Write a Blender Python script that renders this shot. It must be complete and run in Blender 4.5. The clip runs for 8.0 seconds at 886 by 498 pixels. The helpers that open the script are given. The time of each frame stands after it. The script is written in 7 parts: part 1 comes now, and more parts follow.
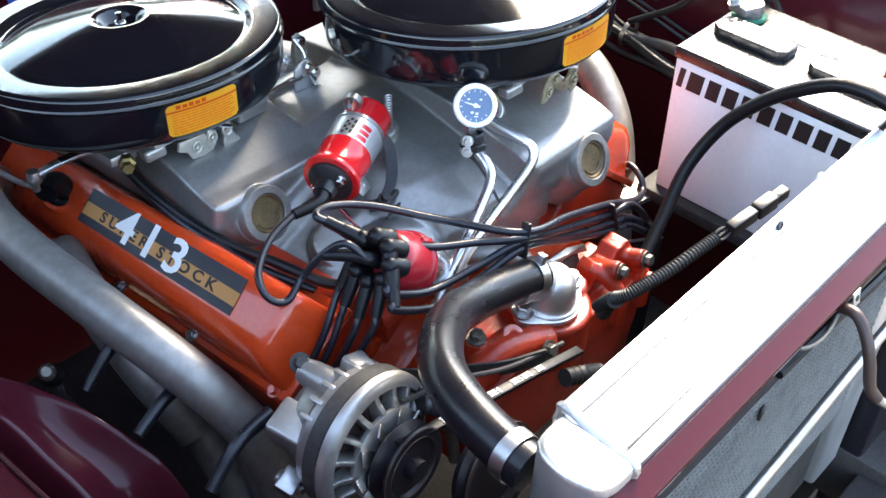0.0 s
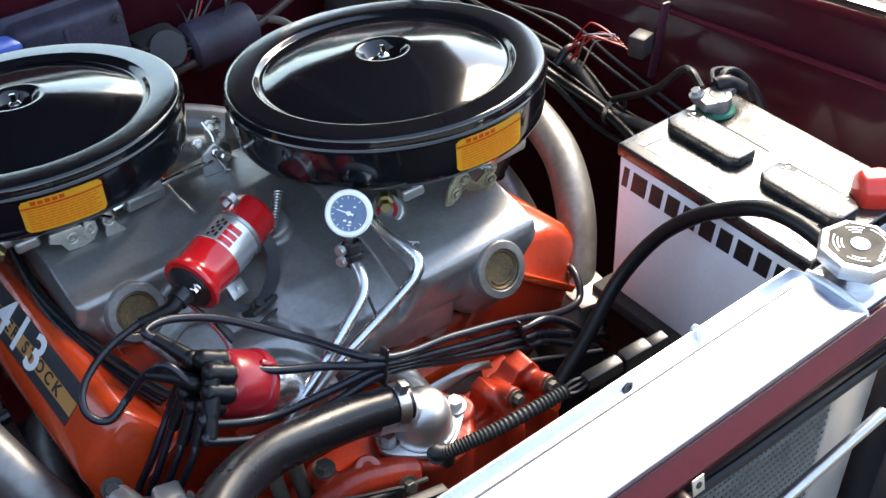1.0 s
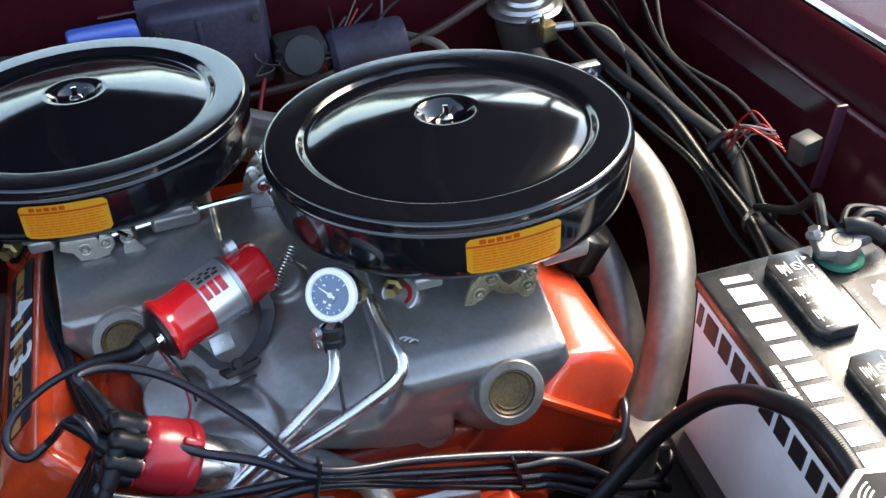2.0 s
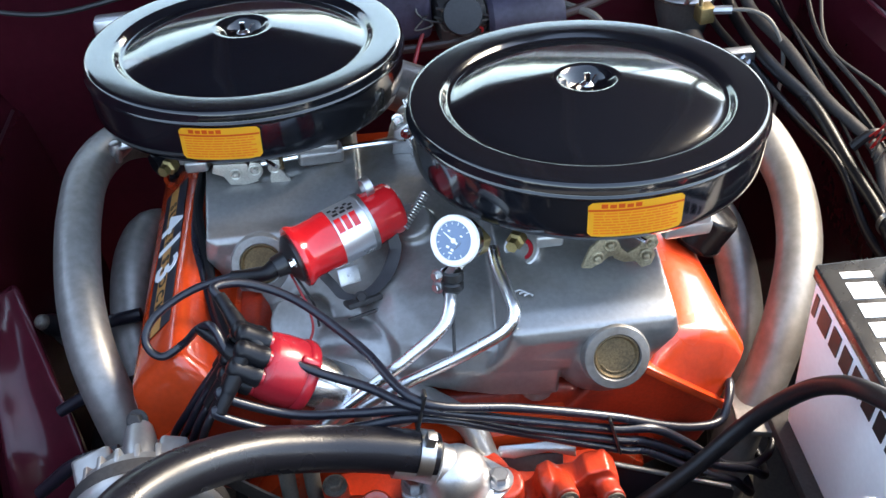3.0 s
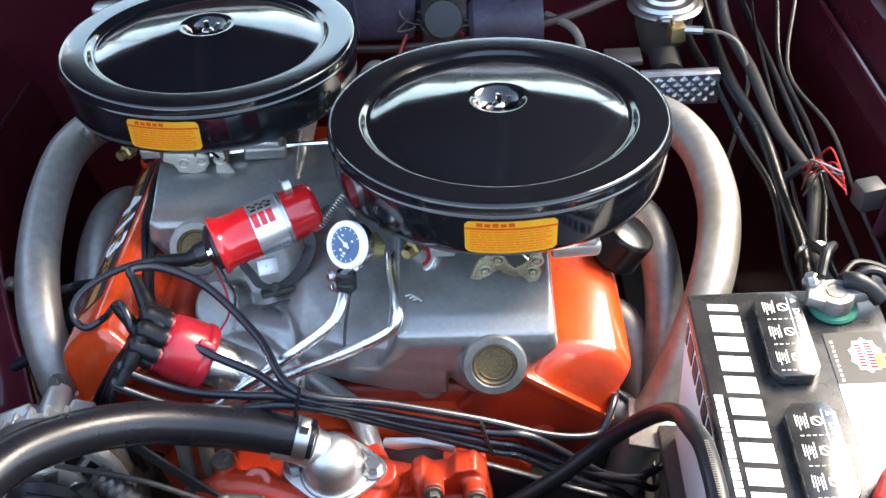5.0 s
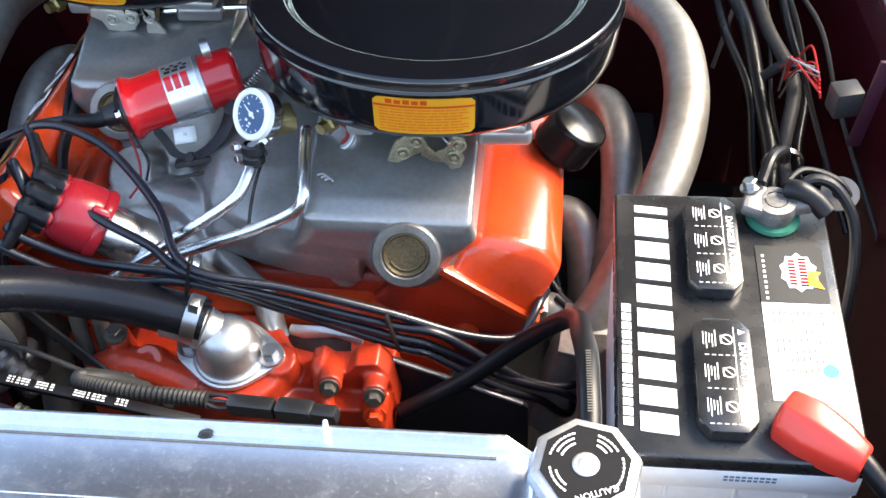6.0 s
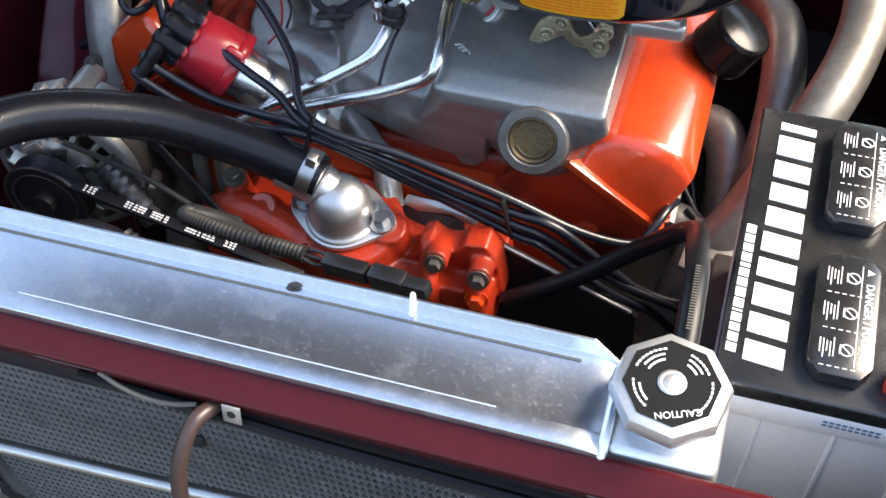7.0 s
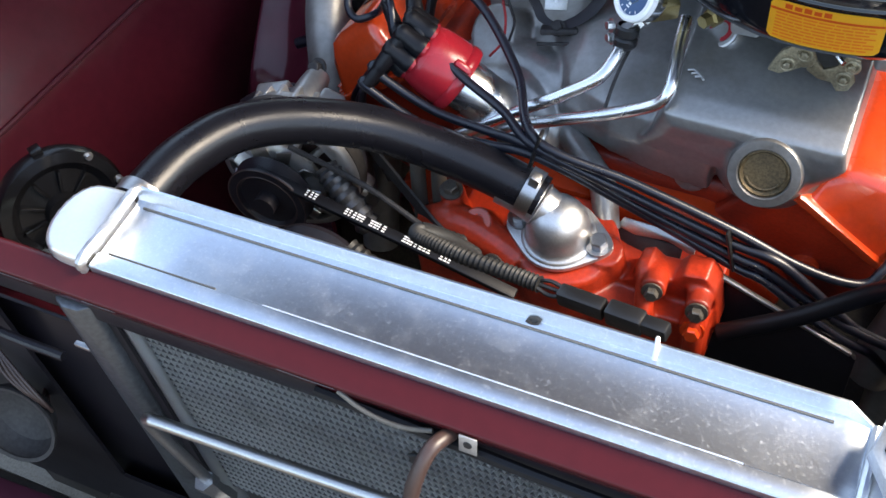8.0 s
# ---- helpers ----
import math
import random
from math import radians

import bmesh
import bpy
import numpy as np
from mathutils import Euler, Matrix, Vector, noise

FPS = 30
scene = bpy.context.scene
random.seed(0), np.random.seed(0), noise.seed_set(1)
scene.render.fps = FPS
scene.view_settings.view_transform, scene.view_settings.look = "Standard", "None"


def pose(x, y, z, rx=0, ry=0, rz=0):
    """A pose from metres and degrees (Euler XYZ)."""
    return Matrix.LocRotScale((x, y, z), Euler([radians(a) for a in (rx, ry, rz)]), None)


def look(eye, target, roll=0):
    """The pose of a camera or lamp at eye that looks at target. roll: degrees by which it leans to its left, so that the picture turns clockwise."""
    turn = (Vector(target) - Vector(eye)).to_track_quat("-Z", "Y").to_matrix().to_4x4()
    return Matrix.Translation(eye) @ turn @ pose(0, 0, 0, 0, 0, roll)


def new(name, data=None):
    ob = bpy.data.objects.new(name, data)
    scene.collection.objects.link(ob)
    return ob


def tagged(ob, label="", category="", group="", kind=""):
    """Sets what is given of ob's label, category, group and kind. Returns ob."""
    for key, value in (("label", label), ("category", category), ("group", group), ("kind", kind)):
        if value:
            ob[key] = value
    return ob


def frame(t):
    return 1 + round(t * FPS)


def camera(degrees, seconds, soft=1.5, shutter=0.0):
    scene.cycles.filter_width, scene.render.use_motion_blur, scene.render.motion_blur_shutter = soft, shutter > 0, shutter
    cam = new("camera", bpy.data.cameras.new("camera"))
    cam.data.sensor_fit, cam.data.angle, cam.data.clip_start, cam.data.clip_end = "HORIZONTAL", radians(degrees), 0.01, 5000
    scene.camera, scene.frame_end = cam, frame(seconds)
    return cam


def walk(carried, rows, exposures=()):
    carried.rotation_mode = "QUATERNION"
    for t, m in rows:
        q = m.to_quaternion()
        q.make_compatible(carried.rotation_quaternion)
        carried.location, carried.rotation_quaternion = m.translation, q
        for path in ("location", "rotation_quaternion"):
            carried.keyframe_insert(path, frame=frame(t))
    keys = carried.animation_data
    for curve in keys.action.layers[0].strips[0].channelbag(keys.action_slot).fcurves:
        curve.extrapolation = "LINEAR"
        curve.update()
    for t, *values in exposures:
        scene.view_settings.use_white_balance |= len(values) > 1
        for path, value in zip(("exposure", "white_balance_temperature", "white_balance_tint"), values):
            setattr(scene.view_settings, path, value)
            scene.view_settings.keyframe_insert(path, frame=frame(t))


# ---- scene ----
cam = camera(43.04, 8.0)
PATH = [
    (0, (-0.7349, -0.2539, 1.4822), (-0.1555, 0.2433, 0.8365), 2.86),
    (0.5, (-0.6126, -0.3439, 1.5104), (-0.1122, 0.2369, 0.8683), -0.68),
    (1, (-0.3947, -0.3602, 1.5126), (0.0591, 0.2507, 0.8637), -2.01),
    (1.5, (-0.2369, -0.3569, 1.4991), (0.1430, 0.2851, 0.8332), -3.28),
    (2, (-0.0423, -0.3268, 1.4820), (0.1497, 0.4070, 0.8303), -3.83),
    (2.2, (-0.0197, -0.3134, 1.4831), (0.1210, 0.4336, 0.8334), -3.92),
    (3.3, (-0.0434, -0.4176, 1.5019), (0.0156, 0.3266, 0.8365), -3.47),
    (3.5, (-0.0500, -0.4474, 1.5103), (0.0131, 0.2963, 0.8448), -3.34),
    (4, (-0.0039, -0.4715, 1.5337), (0.0151, 0.2771, 0.8710), -4.02),
    (4.2, (0.0606, -0.4696, 1.5300), (0.0436, 0.2822, 0.8709), -3.93),
    (5.3, (0.2014, -0.3996, 1.5636), (0.1396, 0.3296, 0.8821), -4.81),
    (5.5, (0.2263, -0.3946, 1.5291), (0.1397, 0.3339, 0.8495), -4.70),
    (6, (0.3097, -0.3596, 1.4814), (0.2125, 0.3084, 0.7436), -3.99),
    (6.5, (0.3782, -0.3497, 1.4488), (0.2334, 0.2681, 0.6758), -2.86),
    (7, (0.3338, -0.3391, 1.4499), (0.1169, 0.2308, 0.6574), -4.88),
    (7.5, (0.2703, -0.3303, 1.4684), (-0.0118, 0.2067, 0.6734), -7.35),
    (8, (0.2544, -0.3316, 1.4734), (-0.0682, 0.1817, 0.6782), -10.21),
]
EXPOSURES = [(0.0, 3.62, 8500, 11), (0.5, 3.06, 8500, 11), (1.0, 2.88, 8500, 11), (1.5, 2.74, 8500, 11), (2.0, 2.88, 8500, 11), (3.5, 3.58, 8500, 11), (5.5, 3.40, 8500, 11), (6.0, 3.18, 8500, 11), (6.5, 2.73, 8450, 12), (7.0, 2.66, 8550, 12), (8.0, 2.78, 8650, 12)]
walk(cam, [(t, look(eye, target, roll)) for t, eye, target, roll in PATH], EXPOSURES)


# ---- world, sun, exposure ----
SUN_AZ, SUN_EL = radians(29), radians(41)      # azimuth from +x towards +y
world = bpy.data.worlds.new("world")
scene.world = world
world.use_nodes = True
wn = world.node_tree.nodes
bg = wn["Background"]
sky = wn.new("ShaderNodeTexSky")
sky.sky_type = "NISHITA"
sky.sun_disc = False
sky.sun_elevation = SUN_EL
sky.sun_rotation = radians(90) - SUN_AZ
sky.air_density, sky.dust_density, sky.ozone_density = 1.0, 0.25, 1.6
bg.inputs["Strength"].default_value = 0.13
world.node_tree.links.new(sky.outputs["Color"], bg.inputs["Color"])
sun_data = bpy.data.lights.new("sun", "SUN")
sun_data.energy, sun_data.angle, sun_data.color = 1.75, radians(34), (1.0, 0.98, 0.95)
sun = new("sun", sun_data)
sun.matrix_world = look((4 * math.cos(SUN_AZ), 4 * math.sin(SUN_AZ), 4 * math.tan(SUN_EL)), (0, 0, 0))


# ---- materials ----
def mat(name, color, rough=0.5, metal=0.0, var=0.12, grain=60.0, bump=0.0, coat=0.0, stain=None, stain_amount=0.0, spec=0.5, sub=0.0, sheen=(0.85, 1.2)):
    """A procedural surface: colour varied at two scales, roughness varied, fine relief."""
    m = bpy.data.materials.new(name)
    m.use_nodes = True
    nt = m.node_tree
    n, l = nt.nodes, nt.links
    p = n["Principled BSDF"]
    tc = n.new("ShaderNodeTexCoord")
    big = n.new("ShaderNodeTexNoise")
    big.inputs["Scale"].default_value = grain * 0.22
    big.inputs["Detail"].default_value = 5
    fine = n.new("ShaderNodeTexNoise")
    fine.inputs["Scale"].default_value = grain * 4
    fine.inputs["Detail"].default_value = 4
    for t in (big, fine):
        l.new(tc.outputs["Object"], t.inputs["Vector"])
    mix = n.new("ShaderNodeMix")
    mix.data_type = "RGBA"
    c = Vector(color)
    s = Vector(stain) if stain else c * 0.55
    mix.inputs["A"].default_value = (*c, 1)
    mix.inputs["B"].default_value = (*s, 1)
    ramp = n.new("ShaderNodeMapRange")
    ramp.inputs["From Min"].default_value, ramp.inputs["From Max"].default_value = 0.48, 0.75
    ramp.inputs["To Max"].default_value = stain_amount if stain else var * 1.5
    l.new(big.outputs["Fac"], ramp.inputs["Value"])
    l.new(ramp.outputs["Result"], mix.inputs["Factor"])
    mul = n.new("ShaderNodeMix")
    mul.data_type, mul.blend_type = "RGBA", "MULTIPLY"
    mul.inputs["Factor"].default_value = 1.0
    gr = n.new("ShaderNodeMapRange")
    gr.inputs["From Min"].default_value, gr.inputs["From Max"].default_value = 0.3, 0.7
    gr.inputs["To Min"].default_value, gr.inputs["To Max"].default_value = 1 - var, 1.0
    l.new(fine.outputs["Fac"], gr.inputs["Value"])
    l.new(mix.outputs["Result"], mul.inputs["A"])
    l.new(gr.outputs["Result"], mul.inputs["B"])
    l.new(mul.outputs["Result"], p.inputs["Base Color"])
    rr = n.new("ShaderNodeMapRange")
    rr.inputs["From Min"].default_value, rr.inputs["From Max"].default_value = 0.3, 0.7
    rr.inputs["To Min"].default_value, rr.inputs["To Max"].default_value = max(0.02, rough * sheen[0]), min(1, rough * sheen[1])
    l.new(big.outputs["Fac"], rr.inputs["Value"])
    l.new(rr.outputs["Result"], p.inputs["Roughness"])
    p.inputs["Metallic"].default_value = metal
    p.inputs["Specular IOR Level"].default_value = spec
    p.inputs["Coat Weight"].default_value = coat
    p.inputs["Coat Roughness"].default_value = 0.06
    if sub:
        p.inputs["Subsurface Weight"].default_value = sub
        p.inputs["Subsurface Radius"].default_value = (0.01, 0.01, 0.01)
    if bump:
        b = n.new("ShaderNodeBump")
        b.inputs["Strength"].default_value = bump
        b.inputs["Distance"].default_value = 0.0015
        l.new(fine.outputs["Fac"], b.inputs["Height"])
        l.new(b.outputs["Normal"], p.inputs["Normal"])
    return m


def worn(m, color, low, high):
    """Rub the outer edges of a casting bright."""
    nt = m.node_tree
    n, l = nt.nodes, nt.links
    p = n["Principled BSDF"]
    g = n.new("ShaderNodeNewGeometry")
    r = n.new("ShaderNodeMapRange")
    r.inputs["From Min"].default_value, r.inputs["From Max"].default_value = low, high
    r.inputs["To Max"].default_value = 0.7
    l.new(g.outputs["Pointiness"], r.inputs["Value"])
    mix = n.new("ShaderNodeMix")
    mix.data_type = "RGBA"
    mix.inputs["B"].default_value = (*color, 1)
    l.new(r.outputs["Result"], mix.inputs["Factor"])
    l.new(p.inputs["Base Color"].links[0].from_socket, mix.inputs["A"])
    l.new(mix.outputs["Result"], p.inputs["Base Color"])


GLOSS_BLACK = mat("gloss_black_paint", (0.0040, 0.0048, 0.0070), 0.11, var=0.2, grain=25, spec=0.50, coat=0.3)
ORANGE = mat("orange_engine_paint", (0.62, 0.054, 0.012), 0.25, var=0.14, grain=45, bump=0.14, stain=(0.30, 0.018, 0.007), stain_amount=0.75, coat=0.7)
# grime stains, and a darker base colour that stands for shade on these castings
ORANGE_GRIMY_SHADE = mat("grimy_shaded_orange_paint", (0.46, 0.034, 0.012), 0.34, var=0.25, grain=70, bump=0.25, stain=(0.12, 0.016, 0.010), stain_amount=0.95)
CAST = mat("cast_aluminium", (0.33, 0.325, 0.315), 0.36, metal=0.72, var=0.14, grain=48, bump=0.12, stain=(0.17, 0.145, 0.12), stain_amount=0.9)
PORT_CAST = mat("dull_port_casting", (0.31, 0.305, 0.295), 0.42, metal=0.65, var=0.2, grain=60, bump=0.15, stain=(0.12, 0.10, 0.08), stain_amount=0.9)
worn(CAST, (0.72, 0.72, 0.72), 0.53, 0.62)
ALU = mat("sheet_aluminium", (0.61, 0.67, 0.755), 0.31, metal=1.0, var=0.06, grain=620, bump=0.02, stain=(0.49, 0.53, 0.59), stain_amount=0.4, sheen=(0.97, 1.03))


def scuff(m, scale, amount, rough, low=0.52, high=0.82, streak=0.8):
    """Pale rough scuffs and fine scratches over a metal."""
    nt = m.node_tree
    n, l = nt.nodes, nt.links
    p = n["Principled BSDF"]
    tc = n.new("ShaderNodeTexCoord")
    a = n.new("ShaderNodeTexNoise")
    a.inputs["Scale"].default_value, a.inputs["Detail"].default_value, a.inputs["Roughness"].default_value = scale, 6, 0.6
    v = n.new("ShaderNodeTexVoronoi")
    v.inputs["Scale"].default_value = scale * 2.2
    mp = n.new("ShaderNodeMapping")
    mp.inputs["Scale"].default_value = (1.0, 3.0, 1.0)
    l.new(tc.outputs["Object"], mp.inputs["Vector"])
    l.new(mp.outputs["Vector"], v.inputs["Vector"])
    l.new(tc.outputs["Object"], a.inputs["Vector"])
    r = n.new("ShaderNodeMapRange")
    r.inputs["From Min"].default_value, r.inputs["From Max"].default_value = low, high
    l.new(a.outputs["Fac"], r.inputs["Value"])
    d = n.new("ShaderNodeMath")
    d.operation = "MULTIPLY"
    mp2 = n.new("ShaderNodeMapping")
    mp2.inputs["Scale"].default_value = (0.05, 1.0, 1.0)
    mp2.inputs["Rotation"].default_value = (0.0, 0.0, 0.12)
    l.new(tc.outputs["Object"], mp2.inputs["Vector"])
    k = n.new("ShaderNodeTexNoise")
    k.inputs["Scale"].default_value, k.inputs["Detail"].default_value = 900, 3
    l.new(mp2.outputs["Vector"], k.inputs["Vector"])
    kr = n.new("ShaderNodeMapRange")
    kr.inputs["From Min"].default_value, kr.inputs["From Max"].default_value, kr.inputs["To Max"].default_value = 0.56, 0.74, streak
    l.new(k.outputs["Fac"], kr.inputs["Value"])
    mx = n.new("ShaderNodeMath")
    mx.operation = "MAXIMUM"
    l.new(r.outputs["Result"], mx.inputs[0])
    l.new(kr.outputs["Result"], mx.inputs[1])
    l.new(mx.outputs[0], d.inputs[0])
    d.inputs[1].default_value = amount
    old = p.inputs["Roughness"].links[0].from_socket
    mix = n.new("ShaderNodeMix")
    mix.inputs["B"].default_value = rough
    l.new(d.outputs[0], mix.inputs["Factor"])
    l.new(old, mix.inputs["A"])
    l.new(mix.outputs["Result"], p.inputs["Roughness"])
    base = p.inputs["Base Color"].links[0].from_socket
    mc_ = n.new("ShaderNodeMix")
    mc_.data_type = "RGBA"
    mc_.inputs["B"].default_value = (0.9, 0.92, 0.95, 1)
    l.new(d.outputs[0], mc_.inputs["Factor"])
    l.new(base, mc_.inputs["A"])
    l.new(mc_.outputs["Result"], p.inputs["Base Color"])
    mm_ = n.new("ShaderNodeMath")
    mm_.operation = "MULTIPLY_ADD"
    l.new(d.outputs[0], mm_.inputs[0])
    mm_.inputs[1].default_value, mm_.inputs[2].default_value = -0.5, 1.0
    l.new(mm_.outputs[0], p.inputs["Metallic"])
    return m


scuff(ALU, 420, 0.20, 0.42, 0.48, 0.80, 0.6)
scuff(ALU, 360, 0.62, 0.50, 0.55, 0.80, 0.0)
scuff(ALU, 45, 0.14, 0.42, 0.50, 0.78, 0.0)
TANK = mat("welded_tank_aluminium", (0.85, 0.86, 0.87), 0.36, metal=0.9, var=0.05, grain=120, bump=0.05)
PIPE = mat("satin_steel_tube", (0.78, 0.79, 0.80), 0.27, metal=1.0, var=0.08, grain=90, bump=0.03, stain=(0.5, 0.5, 0.5), stain_amount=0.5)
DULL_BOLT = mat("greasy_bolt_steel", (0.22, 0.20, 0.175), 0.42, metal=0.8, var=0.35, grain=150, bump=0.2)
RELAY_GREY = mat("dull_grey_housing", (0.035, 0.035, 0.038), 0.45, var=0.3, grain=80, spec=0.3)
CHROME = mat("polished_metal", (0.72, 0.72, 0.73), 0.13, metal=1.0, var=0.05, grain=150, stain=(0.4, 0.4, 0.4), stain_amount=0.3)
SATIN = mat("satin_aluminium", (0.66, 0.66, 0.66), 0.45, metal=0.95, var=0.12, grain=120, bump=0.10, stain=(0.40, 0.40, 0.40), stain_amount=0.45)
STEEL = mat("zinc_steel", (0.5, 0.5, 0.5), 0.34, metal=1.0, var=0.15, grain=160, bump=0.05)
HEADER = mat("coated_header_steel", (0.30, 0.29, 0.275), 0.44, metal=0.6, var=0.25, grain=24, bump=0.12, stain=(0.11, 0.078, 0.050), stain_amount=1.0)
BRONZE = mat("dull_zinc_plug", (0.25, 0.17, 0.085), 0.5, metal=0.5, var=0.5, grain=120, bump=0.25, stain=(0.09, 0.065, 0.04), stain_amount=0.7)
PALE_ZINC = mat("pale_zinc_casting", (0.55, 0.53, 0.47), 0.42, metal=0.6, var=0.25, grain=150, bump=0.15)
TAN_ZINC = mat("tan_chromate_plating", (0.40, 0.34, 0.23), 0.46, metal=0.6, var=0.5, grain=110, bump=0.35, stain=(0.16, 0.11, 0.06), stain_amount=0.9)
BRASS = mat("brass", (0.36, 0.27, 0.12), 0.45, metal=0.9, var=0.3, grain=200, stain=(0.12, 0.10, 0.06), stain_amount=0.7)
MAROON = mat("maroon_body_paint", (0.084, 0.0105, 0.019), 0.2, var=0.15, grain=20, coat=0.12, spec=0.28, stain=(0.052, 0.008, 0.015), stain_amount=0.6)
MAROON_BAR = mat("maroon_enamel", (0.062, 0.0065, 0.009), 0.22, var=0.12, grain=30, spec=0.22, coat=0.0, bump=0.02, stain=(0.058, 0.007, 0.010), stain_amount=0.5)
MAROON_DULL = mat("dusty_maroon_paint", (0.042, 0.0085, 0.014), 0.42, var=0.25, grain=30, bump=0.08, spec=0.3, stain=(0.024, 0.006, 0.010), stain_amount=0.7)
RUBBER = mat("black_rubber", (0.006, 0.006, 0.008), 0.38, var=0.3, grain=120, bump=0.08, spec=0.28)
LOOM = mat("dusty_taped_loom", (0.0040, 0.0042, 0.006), 0.32, var=0.4, grain=90, bump=0.25, spec=0.32)
HOSE = mat("black_hose_rubber", (0.008, 0.008, 0.011), 0.29, var=0.25, grain=140, bump=0.10, spec=0.36)
WIRE = mat("dark_grey_silicone", (0.009, 0.010, 0.017), 0.30, var=0.2, grain=160)
CONDUIT = mat("dusty_black_conduit", (0.018, 0.0175, 0.017), 0.5, var=0.35, grain=120, bump=0.1, spec=0.35)
GREY_WIRE = mat("faded_grey_wire", (0.12, 0.11, 0.095), 0.5, var=0.3, grain=160)
PLASTIC = mat("black_plastic", (0.012, 0.012, 0.013), 0.33, var=0.2, grain=200, bump=0.08)
BATTERY_TOP = mat("battery_top_plastic", (0.016, 0.016, 0.017), 0.27, var=0.25, grain=200, bump=0.08, spec=0.75, stain=(0.035, 0.034, 0.032), stain_amount=0.6)
DARK = mat("grimy_black_metal", (0.050, 0.046, 0.045), 0.55, var=0.4, grain=60, bump=0.1, spec=0.3)
CASE_WHITE = mat("milky_white_plastic", (0.86, 0.88, 0.91), 0.36, var=0.05, grain=40, sub=0.55, stain=(0.68, 0.70, 0.74), stain_amount=0.5)
WHITE = mat("white_print", (0.8, 0.8, 0.8), 0.5, var=0.06, grain=200)
BLACK_PRINT = mat("black_print", (0.012, 0.012, 0.013), 0.5, var=0.1, grain=200)
YELLOW = mat("orange_yellow_label", (1.0, 0.47, 0.035), 0.42, var=0.04, grain=200)
ORANGE_LINE = mat("orange_fine_print", (0.95, 0.24, 0.02), 0.45, var=0.05, grain=200)
ORANGE_PRINT = mat("red_orange_print", (0.8, 0.10, 0.01), 0.45, var=0.05, grain=200)
RED = mat("red_gloss_paint", (0.55, 0.010, 0.014), 0.20, var=0.08, grain=80, coat=0.4)
RED_CAP = mat("red_moulded_plastic", (0.35, 0.013, 0.022), 0.26, var=0.15, grain=80, bump=0.04, stain=(0.28, 0.014, 0.022), stain_amount=0.5)
RED_BOOT = mat("red_soft_vinyl", (0.72, 0.045, 0.03), 0.33, var=0.06, grain=60, sub=0.1)
RED_WIRE = mat("red_wire_insulation", (0.35, 0.01, 0.012), 0.4, var=0.1, grain=100)
FOIL = mat("silver_label_foil", (0.7, 0.7, 0.72), 0.3, metal=0.9, var=0.06, grain=200)
GREEN = mat("green_felt", (0.01, 0.16, 0.10), 0.85, var=0.3, grain=300, bump=0.3)
WASHER_STEEL = mat("dull_washer_steel", (0.13, 0.13, 0.135), 0.42, metal=0.8, var=0.2, grain=120)
LEAD = mat("lead_clamp", (0.26, 0.26, 0.26), 0.52, metal=0.75, var=0.4, grain=200, bump=0.4, stain=(0.06, 0.055, 0.05), stain_amount=0.9)
FADED_BLUE = mat("faded_blue_ink", (0.10, 0.24, 0.42), 0.5, var=0.3, grain=400)
BLUE = mat("blue_plastic", (0.010, 0.085, 0.46), 0.35, var=0.1, grain=60)
CORE_TUBE = mat("dull_core_tube", (0.15, 0.15, 0.155), 0.5, metal=0.6, var=0.3, grain=120)
FIN = mat("radiator_fin", (0.80, 0.79, 0.77), 0.34, metal=0.75, var=0.4, grain=200, bump=0.1)
GAUGE_FACE = mat("blue_grey_dial", (0.06, 0.12, 0.22), 0.25, var=0.08, grain=120, coat=0.5)
WHITE_RING = mat("white_enamel", (0.82, 0.82, 0.82), 0.3, var=0.04, grain=100)
STRIPE_BLACK = mat("navy_black_decal", (0.015, 0.017, 0.025), 0.4, var=0.1, grain=120)
STRIPE_TAN = mat("copper_decal", (0.5, 0.22, 0.06), 0.4, var=0.08, grain=120)
BROWN = mat("brown_rubber", (0.05, 0.028, 0.024), 0.4, var=0.2, grain=100)
CLEAR_GLASS = mat("windshield_glass", (0.86, 0.93, 0.90), 0.01, var=0.02, grain=10, spec=0.5)
CLEAR_GLASS.node_tree.nodes["Principled BSDF"].inputs["Transmission Weight"].default_value = 1.0
RAIL_STEEL = mat("blue_grey_rail_steel", (0.17, 0.185, 0.20), 0.36, metal=0.8, var=0.3, grain=50, bump=0.06, stain=(0.06, 0.055, 0.05), stain_amount=0.8)
CAP_BLACK = mat("matt_cap_ink", (0.008, 0.008, 0.009), 0.55, var=0.2, grain=200, spec=0.15)
HORN_BLACK = mat("black_horn_enamel", (0.006, 0.006, 0.007), 0.22, var=0.3, grain=90, bump=0.05, spec=0.24)
# dark green of the unseen ring that darkens reflections
RING_DARK = mat("dark_reflection_ring", (0.030, 0.042, 0.018), 0.9, var=0.5, grain=1.2, spec=0.1)
# satin black parts, and maroon panels by the radiator with shade in the colour
SATIN_BLACK_AND_SHADE = mat("satin_black_and_shade", (0.013, 0.011, 0.015), 0.40, var=0.3, grain=40, bump=0.06, spec=0.35, stain=(0.03, 0.026, 0.026), stain_amount=0.4)
PURPLE = mat("purplish_maroon_paint", (0.045, 0.01, 0.024), 0.4, var=0.15, grain=40)
CONCRETE = mat("pale_concrete", (0.17, 0.145, 0.12), 0.85, var=0.4, grain=60, bump=0.6)
BLUEGREY = mat("blue_grey_paint", (0.058, 0.050, 0.078), 0.42, var=0.35, grain=40, bump=0.1, spec=0.3, stain=(0.015, 0.012, 0.017), stain_amount=0.85)


